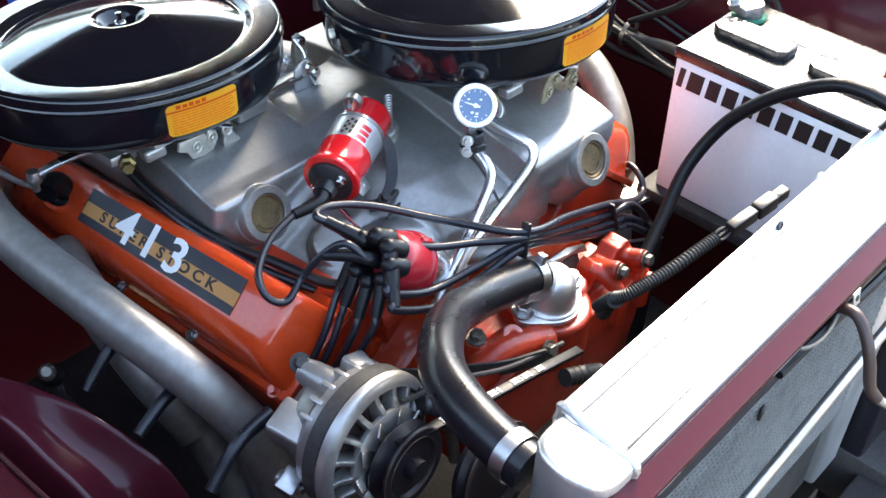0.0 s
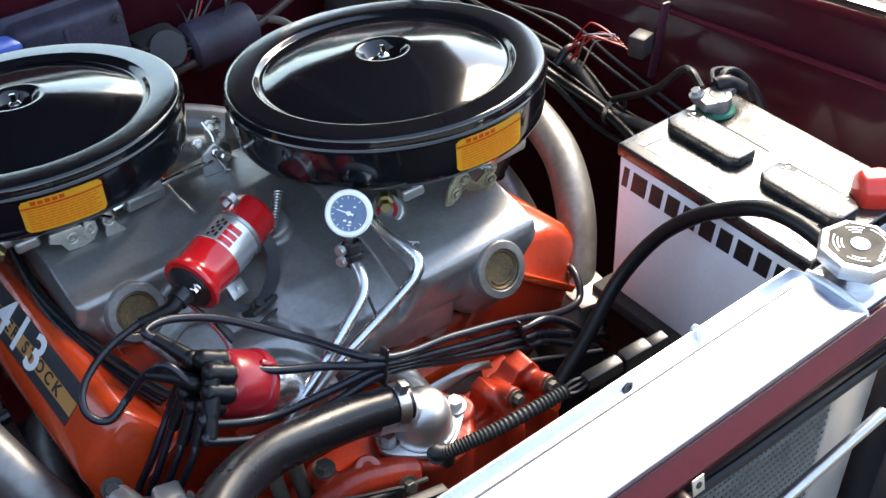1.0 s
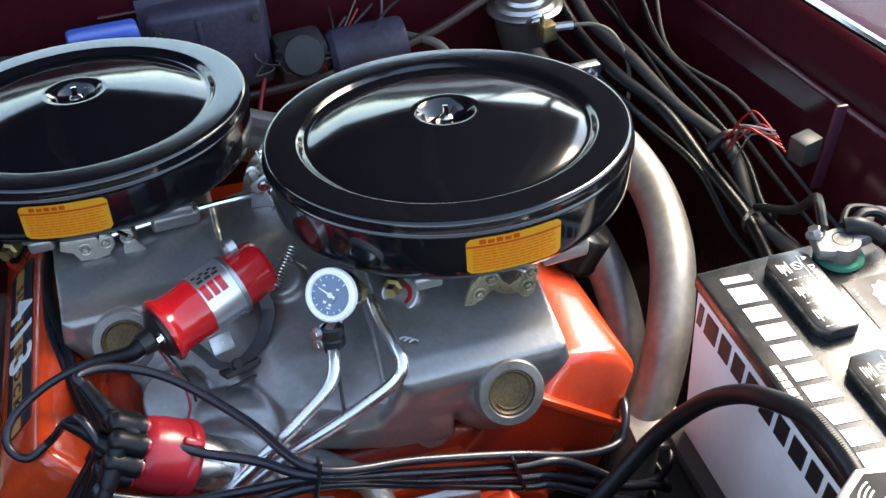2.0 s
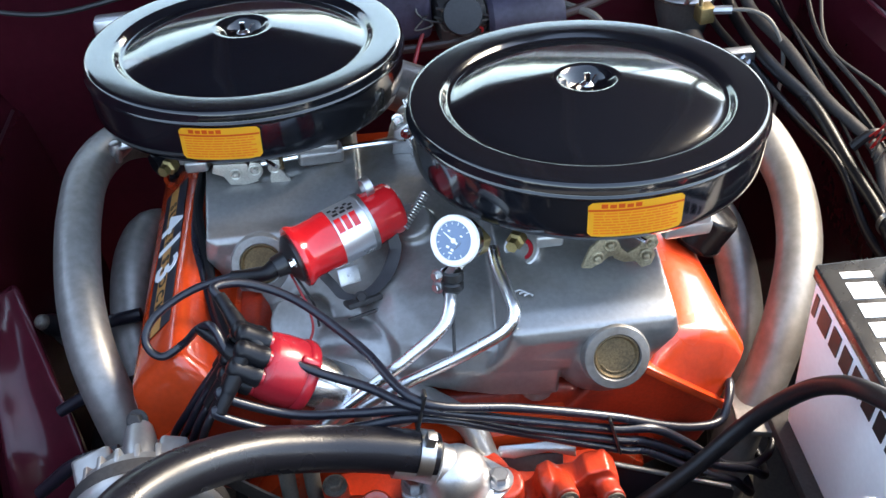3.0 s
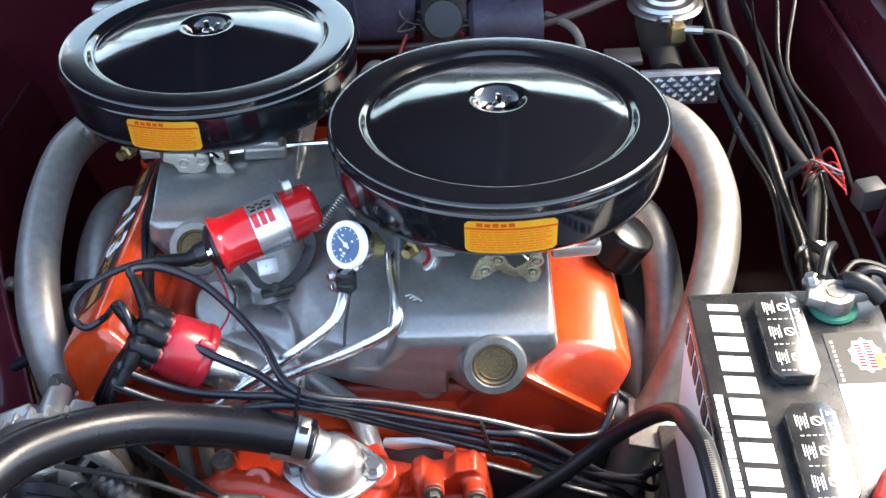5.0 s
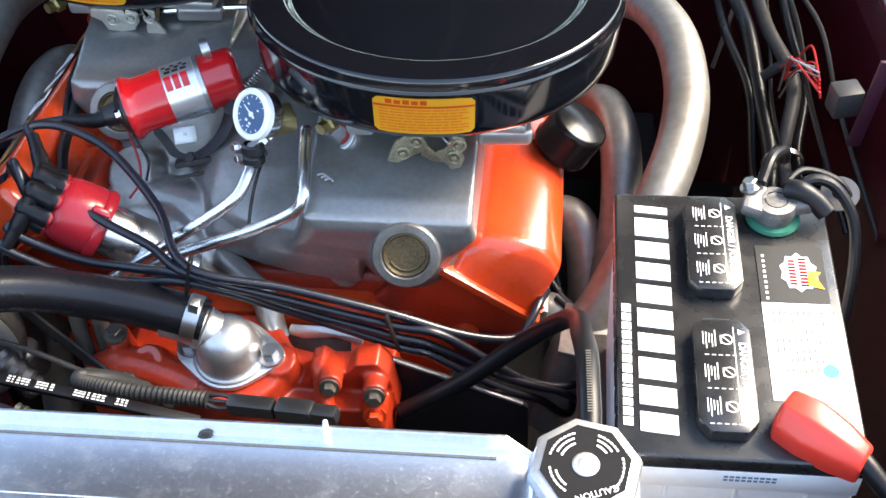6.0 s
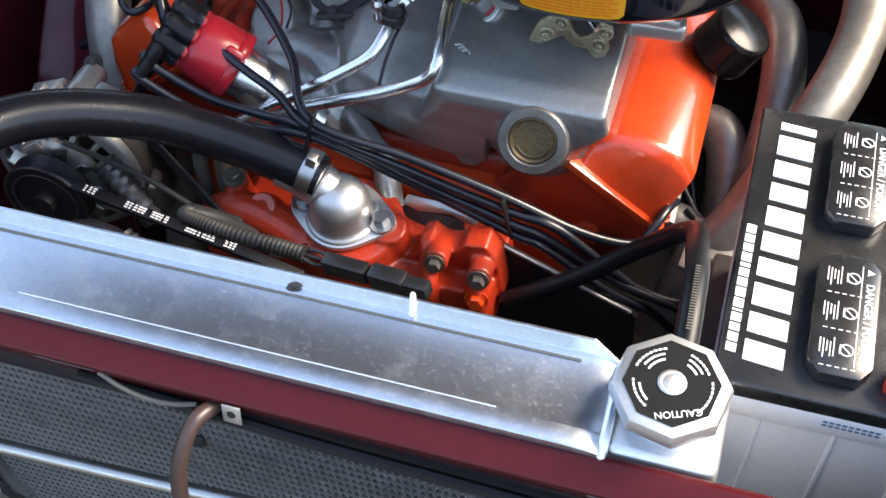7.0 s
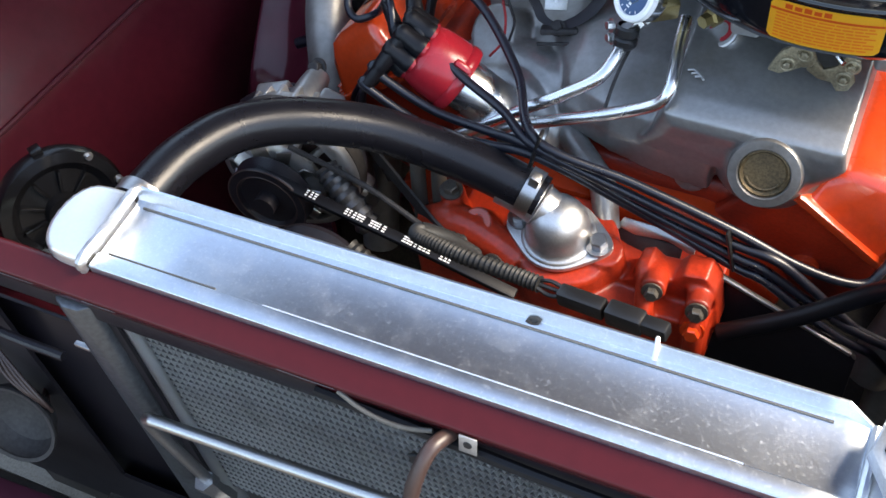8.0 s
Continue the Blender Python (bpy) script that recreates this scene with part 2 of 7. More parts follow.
# ---- building helpers ----
def shear(p):
    """The car's body and engine sit nose up: heights fall towards the firewall and a little to the right."""
    return Vector((p[0], p[1], p[2] - 0.118 * (p[1] - 0.5) - 0.03 * (p[0] - 0.016)))


def thing(name, label, category, base=(0, 0, 0), group="", kind=""):
    ob = new(name)
    ob.location = base
    ob.empty_display_size = 0.02
    return tagged(ob, label, category, group, kind)


def part(name, bm, material, parent, label="", smooth=35):
    me = bpy.data.meshes.new(name)
    bmesh.ops.recalc_face_normals(bm, faces=bm.faces)
    root = parent
    while root.parent:
        root = root.parent
    bmesh.ops.translate(bm, verts=bm.verts, vec=-Vector(root.location))
    for f in bm.faces:
        f.smooth = True
    bm.to_mesh(me)
    bm.free()
    if smooth < 180:
        me.set_sharp_from_angle(angle=radians(smooth))
    me.materials.append(material)
    ob = new(name, me)
    ob.parent = parent
    if label:
        ob["label"] = label
    return ob


def single(name, bm, material, label, category, base=(0, 0, 0), group="", kind="", smooth=35):
    """A thing that is one mesh."""
    me = bpy.data.meshes.new(name)
    bmesh.ops.recalc_face_normals(bm, faces=bm.faces)
    bmesh.ops.translate(bm, verts=bm.verts, vec=-Vector(base))
    for f in bm.faces:
        f.smooth = True
    bm.to_mesh(me)
    bm.free()
    me.set_sharp_from_angle(angle=radians(smooth))
    me.materials.append(material)
    ob = new(name, me)
    ob.location = base
    return tagged(ob, label, category, group, kind)


def axis(origin, way, up=(0, 0, 1)):
    """A frame at origin whose z points along way."""
    z = Vector(way).normalized()
    x = Vector(up).cross(z)
    if x.length < 1e-4:
        x = Vector((1, 0, 0))
    x.normalize()
    m = Matrix((x, z.cross(x), z)).transposed().to_4x4()
    m.translation = origin
    return m


def lathe(profile, m=Matrix(), seg=48, bm=None, start=0.0, sweep=360.0):
    """Turn a profile of (radius, height) round the z axis of m."""
    bm = bm or bmesh.new()
    full = sweep >= 359.9
    count = seg if full else seg + 1
    rings = []
    for r, z in profile:
        if r < 1e-6:
            rings.append([bm.verts.new(m @ Vector((0, 0, z)))])
            continue
        ring = []
        for i in range(count):
            a = radians(start + sweep * i / seg)
            ring.append(bm.verts.new(m @ Vector((r * math.cos(a), r * math.sin(a), z))))
        rings.append(ring)
    for a, b in zip(rings, rings[1:]):
        for i in range(seg):
            j = (i + 1) % count
            if len(a) == 1 and len(b) == 1:
                continue
            if len(a) == 1:
                bm.faces.new((a[0], b[i], b[j]))
            elif len(b) == 1:
                bm.faces.new((a[i], a[j], b[0]))
            else:
                bm.faces.new((a[i], a[j], b[j], b[i]))
    return bm


def box(size, m=Matrix(), bevel=0.0, seg=2, bm=None):
    made = bmesh.new()
    bmesh.ops.create_cube(made, size=1)
    bmesh.ops.scale(made, verts=made.verts, vec=size)
    if bevel:
        bmesh.ops.bevel(made, geom=made.edges[:], offset=bevel, segments=seg, affect="EDGES", profile=0.5)
    bmesh.ops.transform(made, matrix=m, verts=made.verts)
    return join(bm, made)


def join(bm, made):
    if bm is None:
        return made
    me = bpy.data.meshes.new("join")
    made.to_mesh(me)
    made.free()
    bm.from_mesh(me)
    bpy.data.meshes.remove(me)
    return bm


def span(lo, hi, bevel=0.0, seg=2, bm=None):
    """A box between two corners."""
    lo, hi = Vector(lo), Vector(hi)
    return box(hi - lo, Matrix.Translation((lo + hi) / 2), bevel, seg, bm)


def smooth_path(points, step=6):
    """A Catmull-Rom line through the points."""
    pts = [Vector(p) for p in points]
    if len(pts) < 3:
        return [pts[0].lerp(pts[-1], i / step) for i in range(step + 1)]
    ext = [2 * pts[0] - pts[1], *pts, 2 * pts[-1] - pts[-2]]
    out = []
    for a, b, c, d in zip(ext, ext[1:], ext[2:], ext[3:]):
        for i in range(step):
            t = i / step
            out.append(0.5 * (2 * b + (c - a) * t + (2 * a - 5 * b + 4 * c - d) * t * t + (3 * b - a - 3 * c + d) * t ** 3))
    out.append(pts[-1])
    return out


def tube(points, r, seg=10, step=6, bm=None, ribs=0.0, smoothed=True):
    """A round tube along a line. r: a radius, or one at each end; ribs: depth of rings along it."""
    bm = bm or bmesh.new()
    line = smooth_path(points, step) if smoothed else [Vector(p) for p in points]
    r0, r1 = r if isinstance(r, tuple) else (r, r)
    up = Vector((0.21, 0.13, 0.97)).normalized()
    rings = []
    for i, p in enumerate(line):
        d = (line[min(i + 1, len(line) - 1)] - line[max(i - 1, 0)]).normalized()
        u = (up - d * up.dot(d))
        if u.length < 1e-3:
            u = Vector((1, 0, 0)) - d * d.x
        u.normalize()
        up = u
        v = d.cross(u)
        rad = r0 + (r1 - r0) * i / (len(line) - 1)
        if ribs and i % 2:
            rad -= ribs
        rings.append([bm.verts.new(p + rad * (math.cos(a) * u + math.sin(a) * v)) for a in (2 * math.pi * k / seg for k in range(seg))])
    for a, b in zip(rings, rings[1:]):
        for k in range(seg):
            bm.faces.new((a[k], a[(k + 1) % seg], b[(k + 1) % seg], b[k]))
    bm.faces.new(rings[0])
    bm.faces.new(rings[-1])
    return bm


def prism(outline, m, depth, bevel=0.0, bm=None, seg=2):
    """An outline in the xy plane of m, drawn out along its z."""
    made = bmesh.new()
    lo = [made.verts.new((x, y, 0)) for x, y in outline]
    hi = [made.verts.new((x, y, depth)) for x, y in outline]
    made.faces.new(lo)
    made.faces.new(hi)
    k = len(outline)
    for i in range(k):
        made.faces.new((lo[i], lo[(i + 1) % k], hi[(i + 1) % k], hi[i]))
    bmesh.ops.recalc_face_normals(made, faces=made.faces)
    if bevel:
        bmesh.ops.bevel(made, geom=made.edges[:], offset=bevel, segments=seg, affect="EDGES", profile=0.5)
    bmesh.ops.transform(made, matrix=m, verts=made.verts)
    return join(bm, made)


def loft(sections, bm=None, bevel=0.0, seg=2):
    """A solid through closed sections of as many points each."""
    made = bmesh.new()
    rings = [[made.verts.new(p) for p in s] for s in sections]
    k = len(rings[0])
    for a, b in zip(rings, rings[1:]):
        for i in range(k):
            made.faces.new((a[i], a[(i + 1) % k], b[(i + 1) % k], b[i]))
    made.faces.new(rings[0])
    made.faces.new(rings[-1])
    bmesh.ops.recalc_face_normals(made, faces=made.faces)
    if bevel:
        sharp = [e for e in made.edges if e.calc_face_angle(0) > radians(20)]
        bmesh.ops.bevel(made, geom=sharp, offset=bevel, segments=seg, affect="EDGES", profile=0.5, clamp_overlap=True)
    return join(bm, made)


def bolt(parent, place, way=(0, 0, 1), r=0.007, material=None, name="bolt"):
    m = axis(place, way)
    bm = lathe([(0, 0), (r * 1.5, 0), (r * 1.5, r * 0.3), (0, r * 0.3)], m, 16)
    lathe([(r, r * 0.3), (r, r * 1.2), (r * 0.85, r * 1.35), (0, r * 1.35)], m, 6, bm)
    return part(name, bm, material or STEEL, parent)


def casting(ob, voxel, rounds, strength=0.5):
    """Melt the overlapping solids of a part into one rounded casting."""
    r = ob.modifiers.new("blend", "REMESH")
    r.mode, r.voxel_size, r.use_smooth_shade = "VOXEL", voxel, True
    s = ob.modifiers.new("round", "SMOOTH")
    s.factor, s.iterations = strength, rounds
    return ob


def words(text, size, m, material, parent, name="lettering", depth=0.0003, shear_x=0.0, bold=0.0, squeeze=1.0):
    """Raised letters, centred on m."""
    c = bpy.data.curves.new(name, "FONT")
    c.body, c.size, c.align_x, c.align_y, c.extrude, c.shear, c.offset = text, size, "CENTER", "CENTER", depth, shear_x, bold
    c.resolution_u = 3
    tmp = bpy.data.objects.new("tmp", c)
    scene.collection.objects.link(tmp)
    dg = bpy.context.evaluated_depsgraph_get()
    me = bpy.data.meshes.new_from_object(tmp.evaluated_get(dg))
    bpy.data.objects.remove(tmp)
    bm = bmesh.new()
    bm.from_mesh(me)
    bpy.data.meshes.remove(me)
    bmesh.ops.transform(bm, matrix=m @ Matrix.Diagonal((squeeze, 1, 1, 1)), verts=bm.verts)
    return part(name, bm, material, parent, smooth=30)


def bars(rows, m, material, parent, name="print", depth=0.0004):
    """Plain bars (x, y, width, height) on the xy plane of m, joined as one print."""
    bm = bmesh.new()
    for x, y, w, h in rows:
        box((w, h, depth), m @ Matrix.Translation((x, y, depth / 2)), bm=bm)
    return part(name, bm, material, parent)


# ---- ground and car body ----
S = shear
bm = bmesh.new()
bmesh.ops.create_grid(bm, x_segments=40, y_segments=40, size=60)
single("ground", bm, CONCRETE, "pale brownish concrete under the car", "ground", (0, 0, 0), kind="structure")

# unseen far ring, added to darken low reflections in the gloss of paint and metal
rng = random.Random(7)
bm = bmesh.new()
low, high = [], []
for k in range(180):
    a = 2 * math.pi * k / 180
    r = 46 + 3 * math.sin(5 * a) + rng.uniform(-1.5, 1.5)
    h = 6.0 + 1.0 * math.sin(3 * a + 1) + 0.8 * math.sin(11 * a) + rng.uniform(-0.7, 0.7)
    low.append(bm.verts.new((r * math.cos(a), r * math.sin(a), -0.2)))
    high.append(bm.verts.new((r * math.cos(a), r * math.sin(a), h)))
for k in range(180):
    j = (k + 1) % 180
    bm.faces.new((low[k], low[j], high[j], high[k]))
bmesh.ops.solidify(bm, geom=bm.faces[:], thickness=1.5)
single("backdrop", bm, RING_DARK, "unseen dark ring added far out to darken low reflections", "backdrop", (0, 0, 0), kind="structure")

car = thing("car_body", "maroon painted engine bay of an old car with the hood raised", "car", (0, 0.5, 0.3))


def strip(profile, y0, y1, thick, steps=14, wobble=0.0):
    """A sheet drawn along y with a cross-section in x and z, and a back side."""
    bm = bmesh.new()
    rows = []
    for j in range(steps + 1):
        y = y0 + (y1 - y0) * j / steps
        rows.append([bm.verts.new(S((x + wobble * math.sin(9 * y + 4 * z), y, z))) for x, z in profile])
    for a, b in zip(rows, rows[1:]):
        for i in range(len(profile) - 1):
            bm.faces.new((a[i], a[i + 1], b[i + 1], b[i]))
    bmesh.ops.solidify(bm, geom=bm.faces[:], thickness=thick)
    return bm


LEFT_WALL = [(-0.86, 1.010), (-0.78, 1.010), (-0.740, 1.003), (-0.715, 0.985), (-0.675, 0.935), (-0.62, 0.85), (-0.565, 0.76), (-0.525, 0.69), (-0.511, 0.666), (-0.500, 0.650), (-0.485, 0.56), (-0.465, 0.42), (-0.455, 0.20), (-0.455, -0.08)]
part("inner_fender", strip(LEFT_WALL, -0.02, 1.05, 0.004, 20, 0.003), MAROON, car)
RIGHT_WALL = [(0.80, 0.865), (0.72, 0.865), (0.69, 0.862), (0.675, 0.852), (0.66, 0.80), (0.635, 0.77), (0.628, 0.70), (0.615, 0.55), (0.60, 0.40), (0.60, 0.20), (0.60, -0.08)]
part("fender_seam", tube([S((-0.509, y, 0.668)) for y in (-0.01, 0.2, 0.5, 1.0)], 0.0028, 8), MAROON_DULL, car)
part("inner_fender", strip(RIGHT_WALL, -0.02, 1.05, 0.004, 20, 0.003), MAROON, car)
part("fender_lip", tube([S((0.684, y, 0.868)) for y in (-0.01, 0.15, 0.4, 0.8, 1.04)], 0.006, 8), CHROME, car, "bright strip along the fender edge")
part("fender_seam", tube([S((0.648, y, 0.80)) for y in (-0.01, 0.2, 0.5, 1.0)], 0.004, 8), MAROON, car)
# wheelhouse swelling: a hollowed panel between two rounded ridges on the inner fender
ridge_l = smooth_path([(-0.484, 0.662, 0.585), (-0.478, 0.630, 0.618), (-0.474, 0.600, 0.628), (-0.466, 0.551, 0.632), (-0.458, 0.520, 0.618), (-0.452, 0.487, 0.598), (-0.444, 0.450, 0.578), (-0.440, 0.420, 0.548), (-0.437, 0.395, 0.470), (-0.435, 0.380, 0.250)], 4)
ridge_r = smooth_path([(-0.472, 0.668, 0.580), (-0.456, 0.648, 0.610), (-0.444, 0.620, 0.617), (-0.424, 0.572, 0.620), (-0.405, 0.525, 0.616), (-0.390, 0.487, 0.603), (-0.375, 0.455, 0.582), (-0.363, 0.420, 0.556), (-0.354, 0.388, 0.470), (-0.350, 0.370, 0.250)], 4)
sw = []
for l, r in zip(ridge_l, ridge_r):
    w = (r - l).length
    sw.append([l + Vector((-0.05, 0.0, -0.20))] + smooth_path([l + Vector((-0.020, 0.0, -0.040)), l + Vector((-0.007, 0.0, -0.008)), l, l.lerp(r, 0.22) + Vector((0, 0.06 * w, -0.10 * w)), l.lerp(r, 0.5) + Vector((0, 0.10 * w, -0.20 * w)), l.lerp(r, 0.78) + Vector((0, 0.06 * w, -0.10 * w)), r, r + Vector((0.005, 0.0, -0.008)), r + Vector((0.006, 0.0, -0.040))], 3) + [r + Vector((0.0, 0.0, -0.20))])
part("wheelhouse_rib", loft(sw), MAROON, car, smooth=80)
# firewall
bm = bmesh.new()
rows = [[bm.verts.new((x, y, z)) for x in np.linspace(-0.75, 0.8, 24)] for y, z in ((1.06, 0.1), (1.03, 0.45), (1.02, 0.62), (1.03, 0.70), (1.035, 0.80), (1.03, 0.85), (1.08, 0.858), (1.30, 0.866), (1.36, 0.874))]
for a, b in zip(rows, rows[1:]):
    for i in range(23):
        bm.faces.new((a[i], a[i + 1], b[i + 1], b[i]))
bmesh.ops.solidify(bm, geom=bm.faces[:], thickness=0.004)
part("firewall", bm, MAROON, car)
part("cowl_seam", tube([(-0.12, 1.030, 0.795), (0.2, 1.028, 0.795), (0.78, 1.030, 0.795)], 0.0025, 8), MAROON, car)
# front core support: a sloping maroon bar with a turned-down edge
sup = [(-0.0215, 0.836), (-0.027, 0.838), (-0.045, 0.829), (-0.0458, 0.8265), (-0.0400, 0.809), (-0.0365, 0.810), (-0.0395, 0.822), (-0.026, 0.829)]
bm = loft([[Vector((x, y, z)) for y, z in sup] for x in (-0.60, -0.3, 0.0, 0.3, 0.62)], bevel=0.0015)
for x0, x1 in ((-0.34, -0.285), (-0.24, -0.21), (-0.075, -0.03), (0.30, 0.335)):
    part("worn_edge", tube([(x0, -0.0459, 0.8266), ((x0 + x1) / 2, -0.0460, 0.8264), (x1, -0.0459, 0.8266)], (0.0004, 0.0003), 6), WASHER_STEEL, car, "thin bare wear along the edge of the bar")
part("core_support", bm, MAROON_BAR, car, "maroon radiator support bar with small paint chips")
# flange strip whose black also paints in the shade under the bar
part("support_flange", span((-0.60, -0.0395, 0.788), (0.60, -0.0355, 0.812), 0.001), SATIN_BLACK_AND_SHADE, car, "turned-down flange below the bar, black with the bar's shade painted in")
# support panels beside the radiator, shade put into their black; the one by the horn has a round-cornered opening
hole = [(-0.340 + 0.045 * math.cos(radians(t)), 0.745 + 0.045 * math.sin(radians(t))) for t in range(180, 89, -15)] + [(-0.262, 0.790), (-0.262, 0.40), (-0.385, 0.40)]
rim = [(-0.62, 0.50), (-0.62, 0.62), (-0.62, 0.70), (-0.62, 0.76), (-0.62, 0.812), (-0.52, 0.812), (-0.40, 0.812), (-0.238, 0.812), (-0.238, 0.30), (-0.62, 0.30)]
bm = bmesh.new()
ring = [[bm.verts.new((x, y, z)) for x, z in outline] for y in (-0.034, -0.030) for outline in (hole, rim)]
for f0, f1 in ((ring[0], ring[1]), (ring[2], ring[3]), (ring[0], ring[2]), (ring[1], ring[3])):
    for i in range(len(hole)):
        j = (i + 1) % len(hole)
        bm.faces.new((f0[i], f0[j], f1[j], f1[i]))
part("support_panel", bm, SATIN_BLACK_AND_SHADE, car, "support panel with a round-cornered opening, shade put into its black")
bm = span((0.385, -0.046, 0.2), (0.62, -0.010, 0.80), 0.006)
part("support_panel", bm, SATIN_BLACK_AND_SHADE, car, "support panel beside the radiator, shade put into its black")
# added sheet, coloured black in place of the shade seen through the opening
part("opening_shade", span((-0.60, -0.012, 0.18), (-0.296, -0.008, 0.700), 0.001), SATIN_BLACK_AND_SHADE, car, "added dark sheet for the shade inside the opening")
part("brace_rod", tube([(-0.44, -0.040, 0.712), (-0.376, -0.046, 0.710), (-0.312, -0.046, 0.708)], 0.0045, 10), SATIN_BLACK_AND_SHADE, car, "thin black brace across the opening")
part("panel_tab", box((0.016, 0.005, 0.005), pose(-0.282, -0.042, 0.735, 0, 4, 0), 0.0015), STEEL, car, "small bright tab")
part("lamp_bucket", lathe([(0.0, 0.0), (0.02, 0.002), (0.034, 0.008), (0.040, 0.018), (0.042, 0.026), (0.044, 0.027), (0.044, 0.030), (0.040, 0.029)], axis((-0.418, -0.050, 0.560), (0.15, -0.90, 0.40)), 40), DARK, car, "dusty dark lamp bucket")
part("nose_panel", loft([[Vector((x, y - 0.05 * abs(x) ** 2, z)) for y, z in ((-0.10, 0.508), (-0.125, 0.520), (-0.20, 0.512), (-0.26, 0.47), (-0.262, 0.462), (-0.20, 0.502), (-0.125, 0.510), (-0.104, 0.500))] for x in (-0.80, -0.62, -0.45, -0.30)], bevel=0.002), PURPLE, car, "purplish maroon nose panel below the lamp")
for k in range(4):
    part("lamp_wire", tube([(-0.43, -0.035, 0.655), (-0.412 + 0.008 * k, -0.052, 0.636 - 0.004 * k), (-0.392 + 0.006 * k, -0.056, 0.612 - 0.006 * k), (-0.396, -0.045, 0.585 - 0.006 * k), (-0.42, -0.02, 0.565)], 0.0018, 8), BROWN, car)
bm = span((-0.62, -0.44, 0.24), (0.62, -0.05, 0.30), 0.01)
part("front_pan", bm, DARK, car, "black panel below the radiator")
# gravel-coloured floor glimpse and frame rails
for x in (-0.40, 0.42):
    part("frame_rail", span((x - 0.04, -0.4, 0.22), (x + 0.04, 1.0, 0.32), 0.01), DARK, car, "black frame rail")
part("engine_pan", span((-0.27, 0.0, 0.15), (0.6, 1.0, 0.17), 0.004), DARK, car, "dark underside")
for x, y, r in ((-0.043, -0.036, 0.0012), (0.06, -0.033, 0.001), (0.155, -0.031, 0.0012), (0.205, -0.034, 0.001)):
    part("paint_chip", lathe([(0, 0), (r, 0), (r * 0.8, 0.0004), (0, 0.0004)], axis((x, y, 0.8375 + (y + 0.027) * 0.5), (0, -0.45, 0.9)), 8), WHITE, car, "bare metal chip")
bm = loft([[Vector((x, y, z)) for y, z in ((-0.0285, 0.8376), (-0.0435, 0.8301), (-0.0435, 0.8307), (-0.0285, 0.8382))] for x in (0.402, 0.452)])
part("sticker", bm, mat("yellow_sticker", (0.8, 0.6, 0.2), 0.5, grain=120), car, "small yellow sticker")

# plain outer skins that close the car
for s in (-1, 1):
    top = 1.010 if s < 0 else 0.865
    prof = [(s * 0.80, top), (s * 0.835, top - 0.015), (s * 0.85, top - 0.06), (s * 0.856, 0.62), (s * 0.85, 0.40), (s * 0.82, 0.24)]
    part("outer_fender", strip(prof, -0.46, 1.40, 0.004, 10), MAROON, car)
    part("cowl_side", span((s * 0.79 - 0.03, 1.04, 0.14), (s * 0.79 + 0.03, 1.84, 0.90), 0.01), MAROON, car)
part("cowl_top", span((-0.76, 1.06, 0.82), (0.76, 1.40, 0.852), 0.006), MAROON, car)
# unseen cabin behind the cowl, left roofless so that sky reflects in the lids
glass = loft([[Vector((x, 1.38, 0.90)), Vector((x, 1.78, 1.285)), Vector((x, 1.785, 1.281)), Vector((x, 1.385, 0.896))] for x in (-0.66, -0.3, 0.3, 0.66)])
pane = part("windshield", glass, CLEAR_GLASS, car, "clear windshield")
pane.visible_shadow = False
for s in (-1, 1):
    part("windshield_post", tube([(s * 0.675, 1.37, 0.88), (s * 0.672, 1.60, 1.10), (s * 0.665, 1.785, 1.29)], 0.014, 10), CHROME, car, "bright windshield post")
part("windshield_header", tube([(-0.665, 1.785, 1.29), (-0.3, 1.80, 1.30), (0.3, 1.80, 1.30), (0.665, 1.785, 1.29)], 0.014, 10), CHROME, car, "bright windshield header")
part("cabin_wall", loft([[Vector((x, y, z)) for x, z in ((-0.80, 0.15), (-0.80, 0.82), (-0.74, 0.85), (0.74, 0.85), (0.80, 0.82), (0.80, 0.15))] for y in (1.84, 3.4)]), MAROON, car, "unseen maroon rear body, added without a roof")

# raised hood, hinged at the cowl
HOOD_A, HOOD_B = Vector((0, 1.18, 1.03)), Vector((0, 0.46, 2.28))
hood_y = (HOOD_B - HOOD_A).normalized()
hood_n = Vector((1, 0, 0)).cross(hood_y)
def hood_at(x, t, d):
    """x across, t up the hood from 0 to 1, d below its skin."""
    return HOOD_A.lerp(HOOD_B, t) + Vector((x, 0, 0)) + hood_n * d
def hood_bow(x, t):
    return 0.03 * (1 - (x / 0.86) ** 2) * (1 if hood_n.z > 0 else -1)
bm = bmesh.new()
grid = [[bm.verts.new(hood_at(x, t, hood_bow(x, t))) for x in np.linspace(-0.86, 0.86, 13)] for t in np.linspace(0, 1, 9)]
for r0_, r1_ in zip(grid, grid[1:]):
    for i in range(12):
        bm.faces.new((r0_[i], r0_[i + 1], r1_[i + 1], r1_[i]))
bmesh.ops.solidify(bm, geom=bm.faces[:], thickness=0.012)
hood = part("hood", bm, MAROON_DULL, car, "raised hood, dark inside", 60)
for x in (-0.66, -0.25, 0.25, 0.66):
    part("hood_brace", tube([hood_at(x, 0.04, 0.0), hood_at(x * 0.9, 0.5, 0.01), hood_at(x * 0.85, 0.96, 0.0)], 0.022, 10), MAROON_DULL, hood)
for s in (-1, 1):
    part("hood_hinge", tube([(s * 0.64, 1.02, 0.80), (s * 0.64, 1.12, 0.98), hood_at(s * 0.64, 0.12, 0.0)], 0.012, 8), DARK, car)

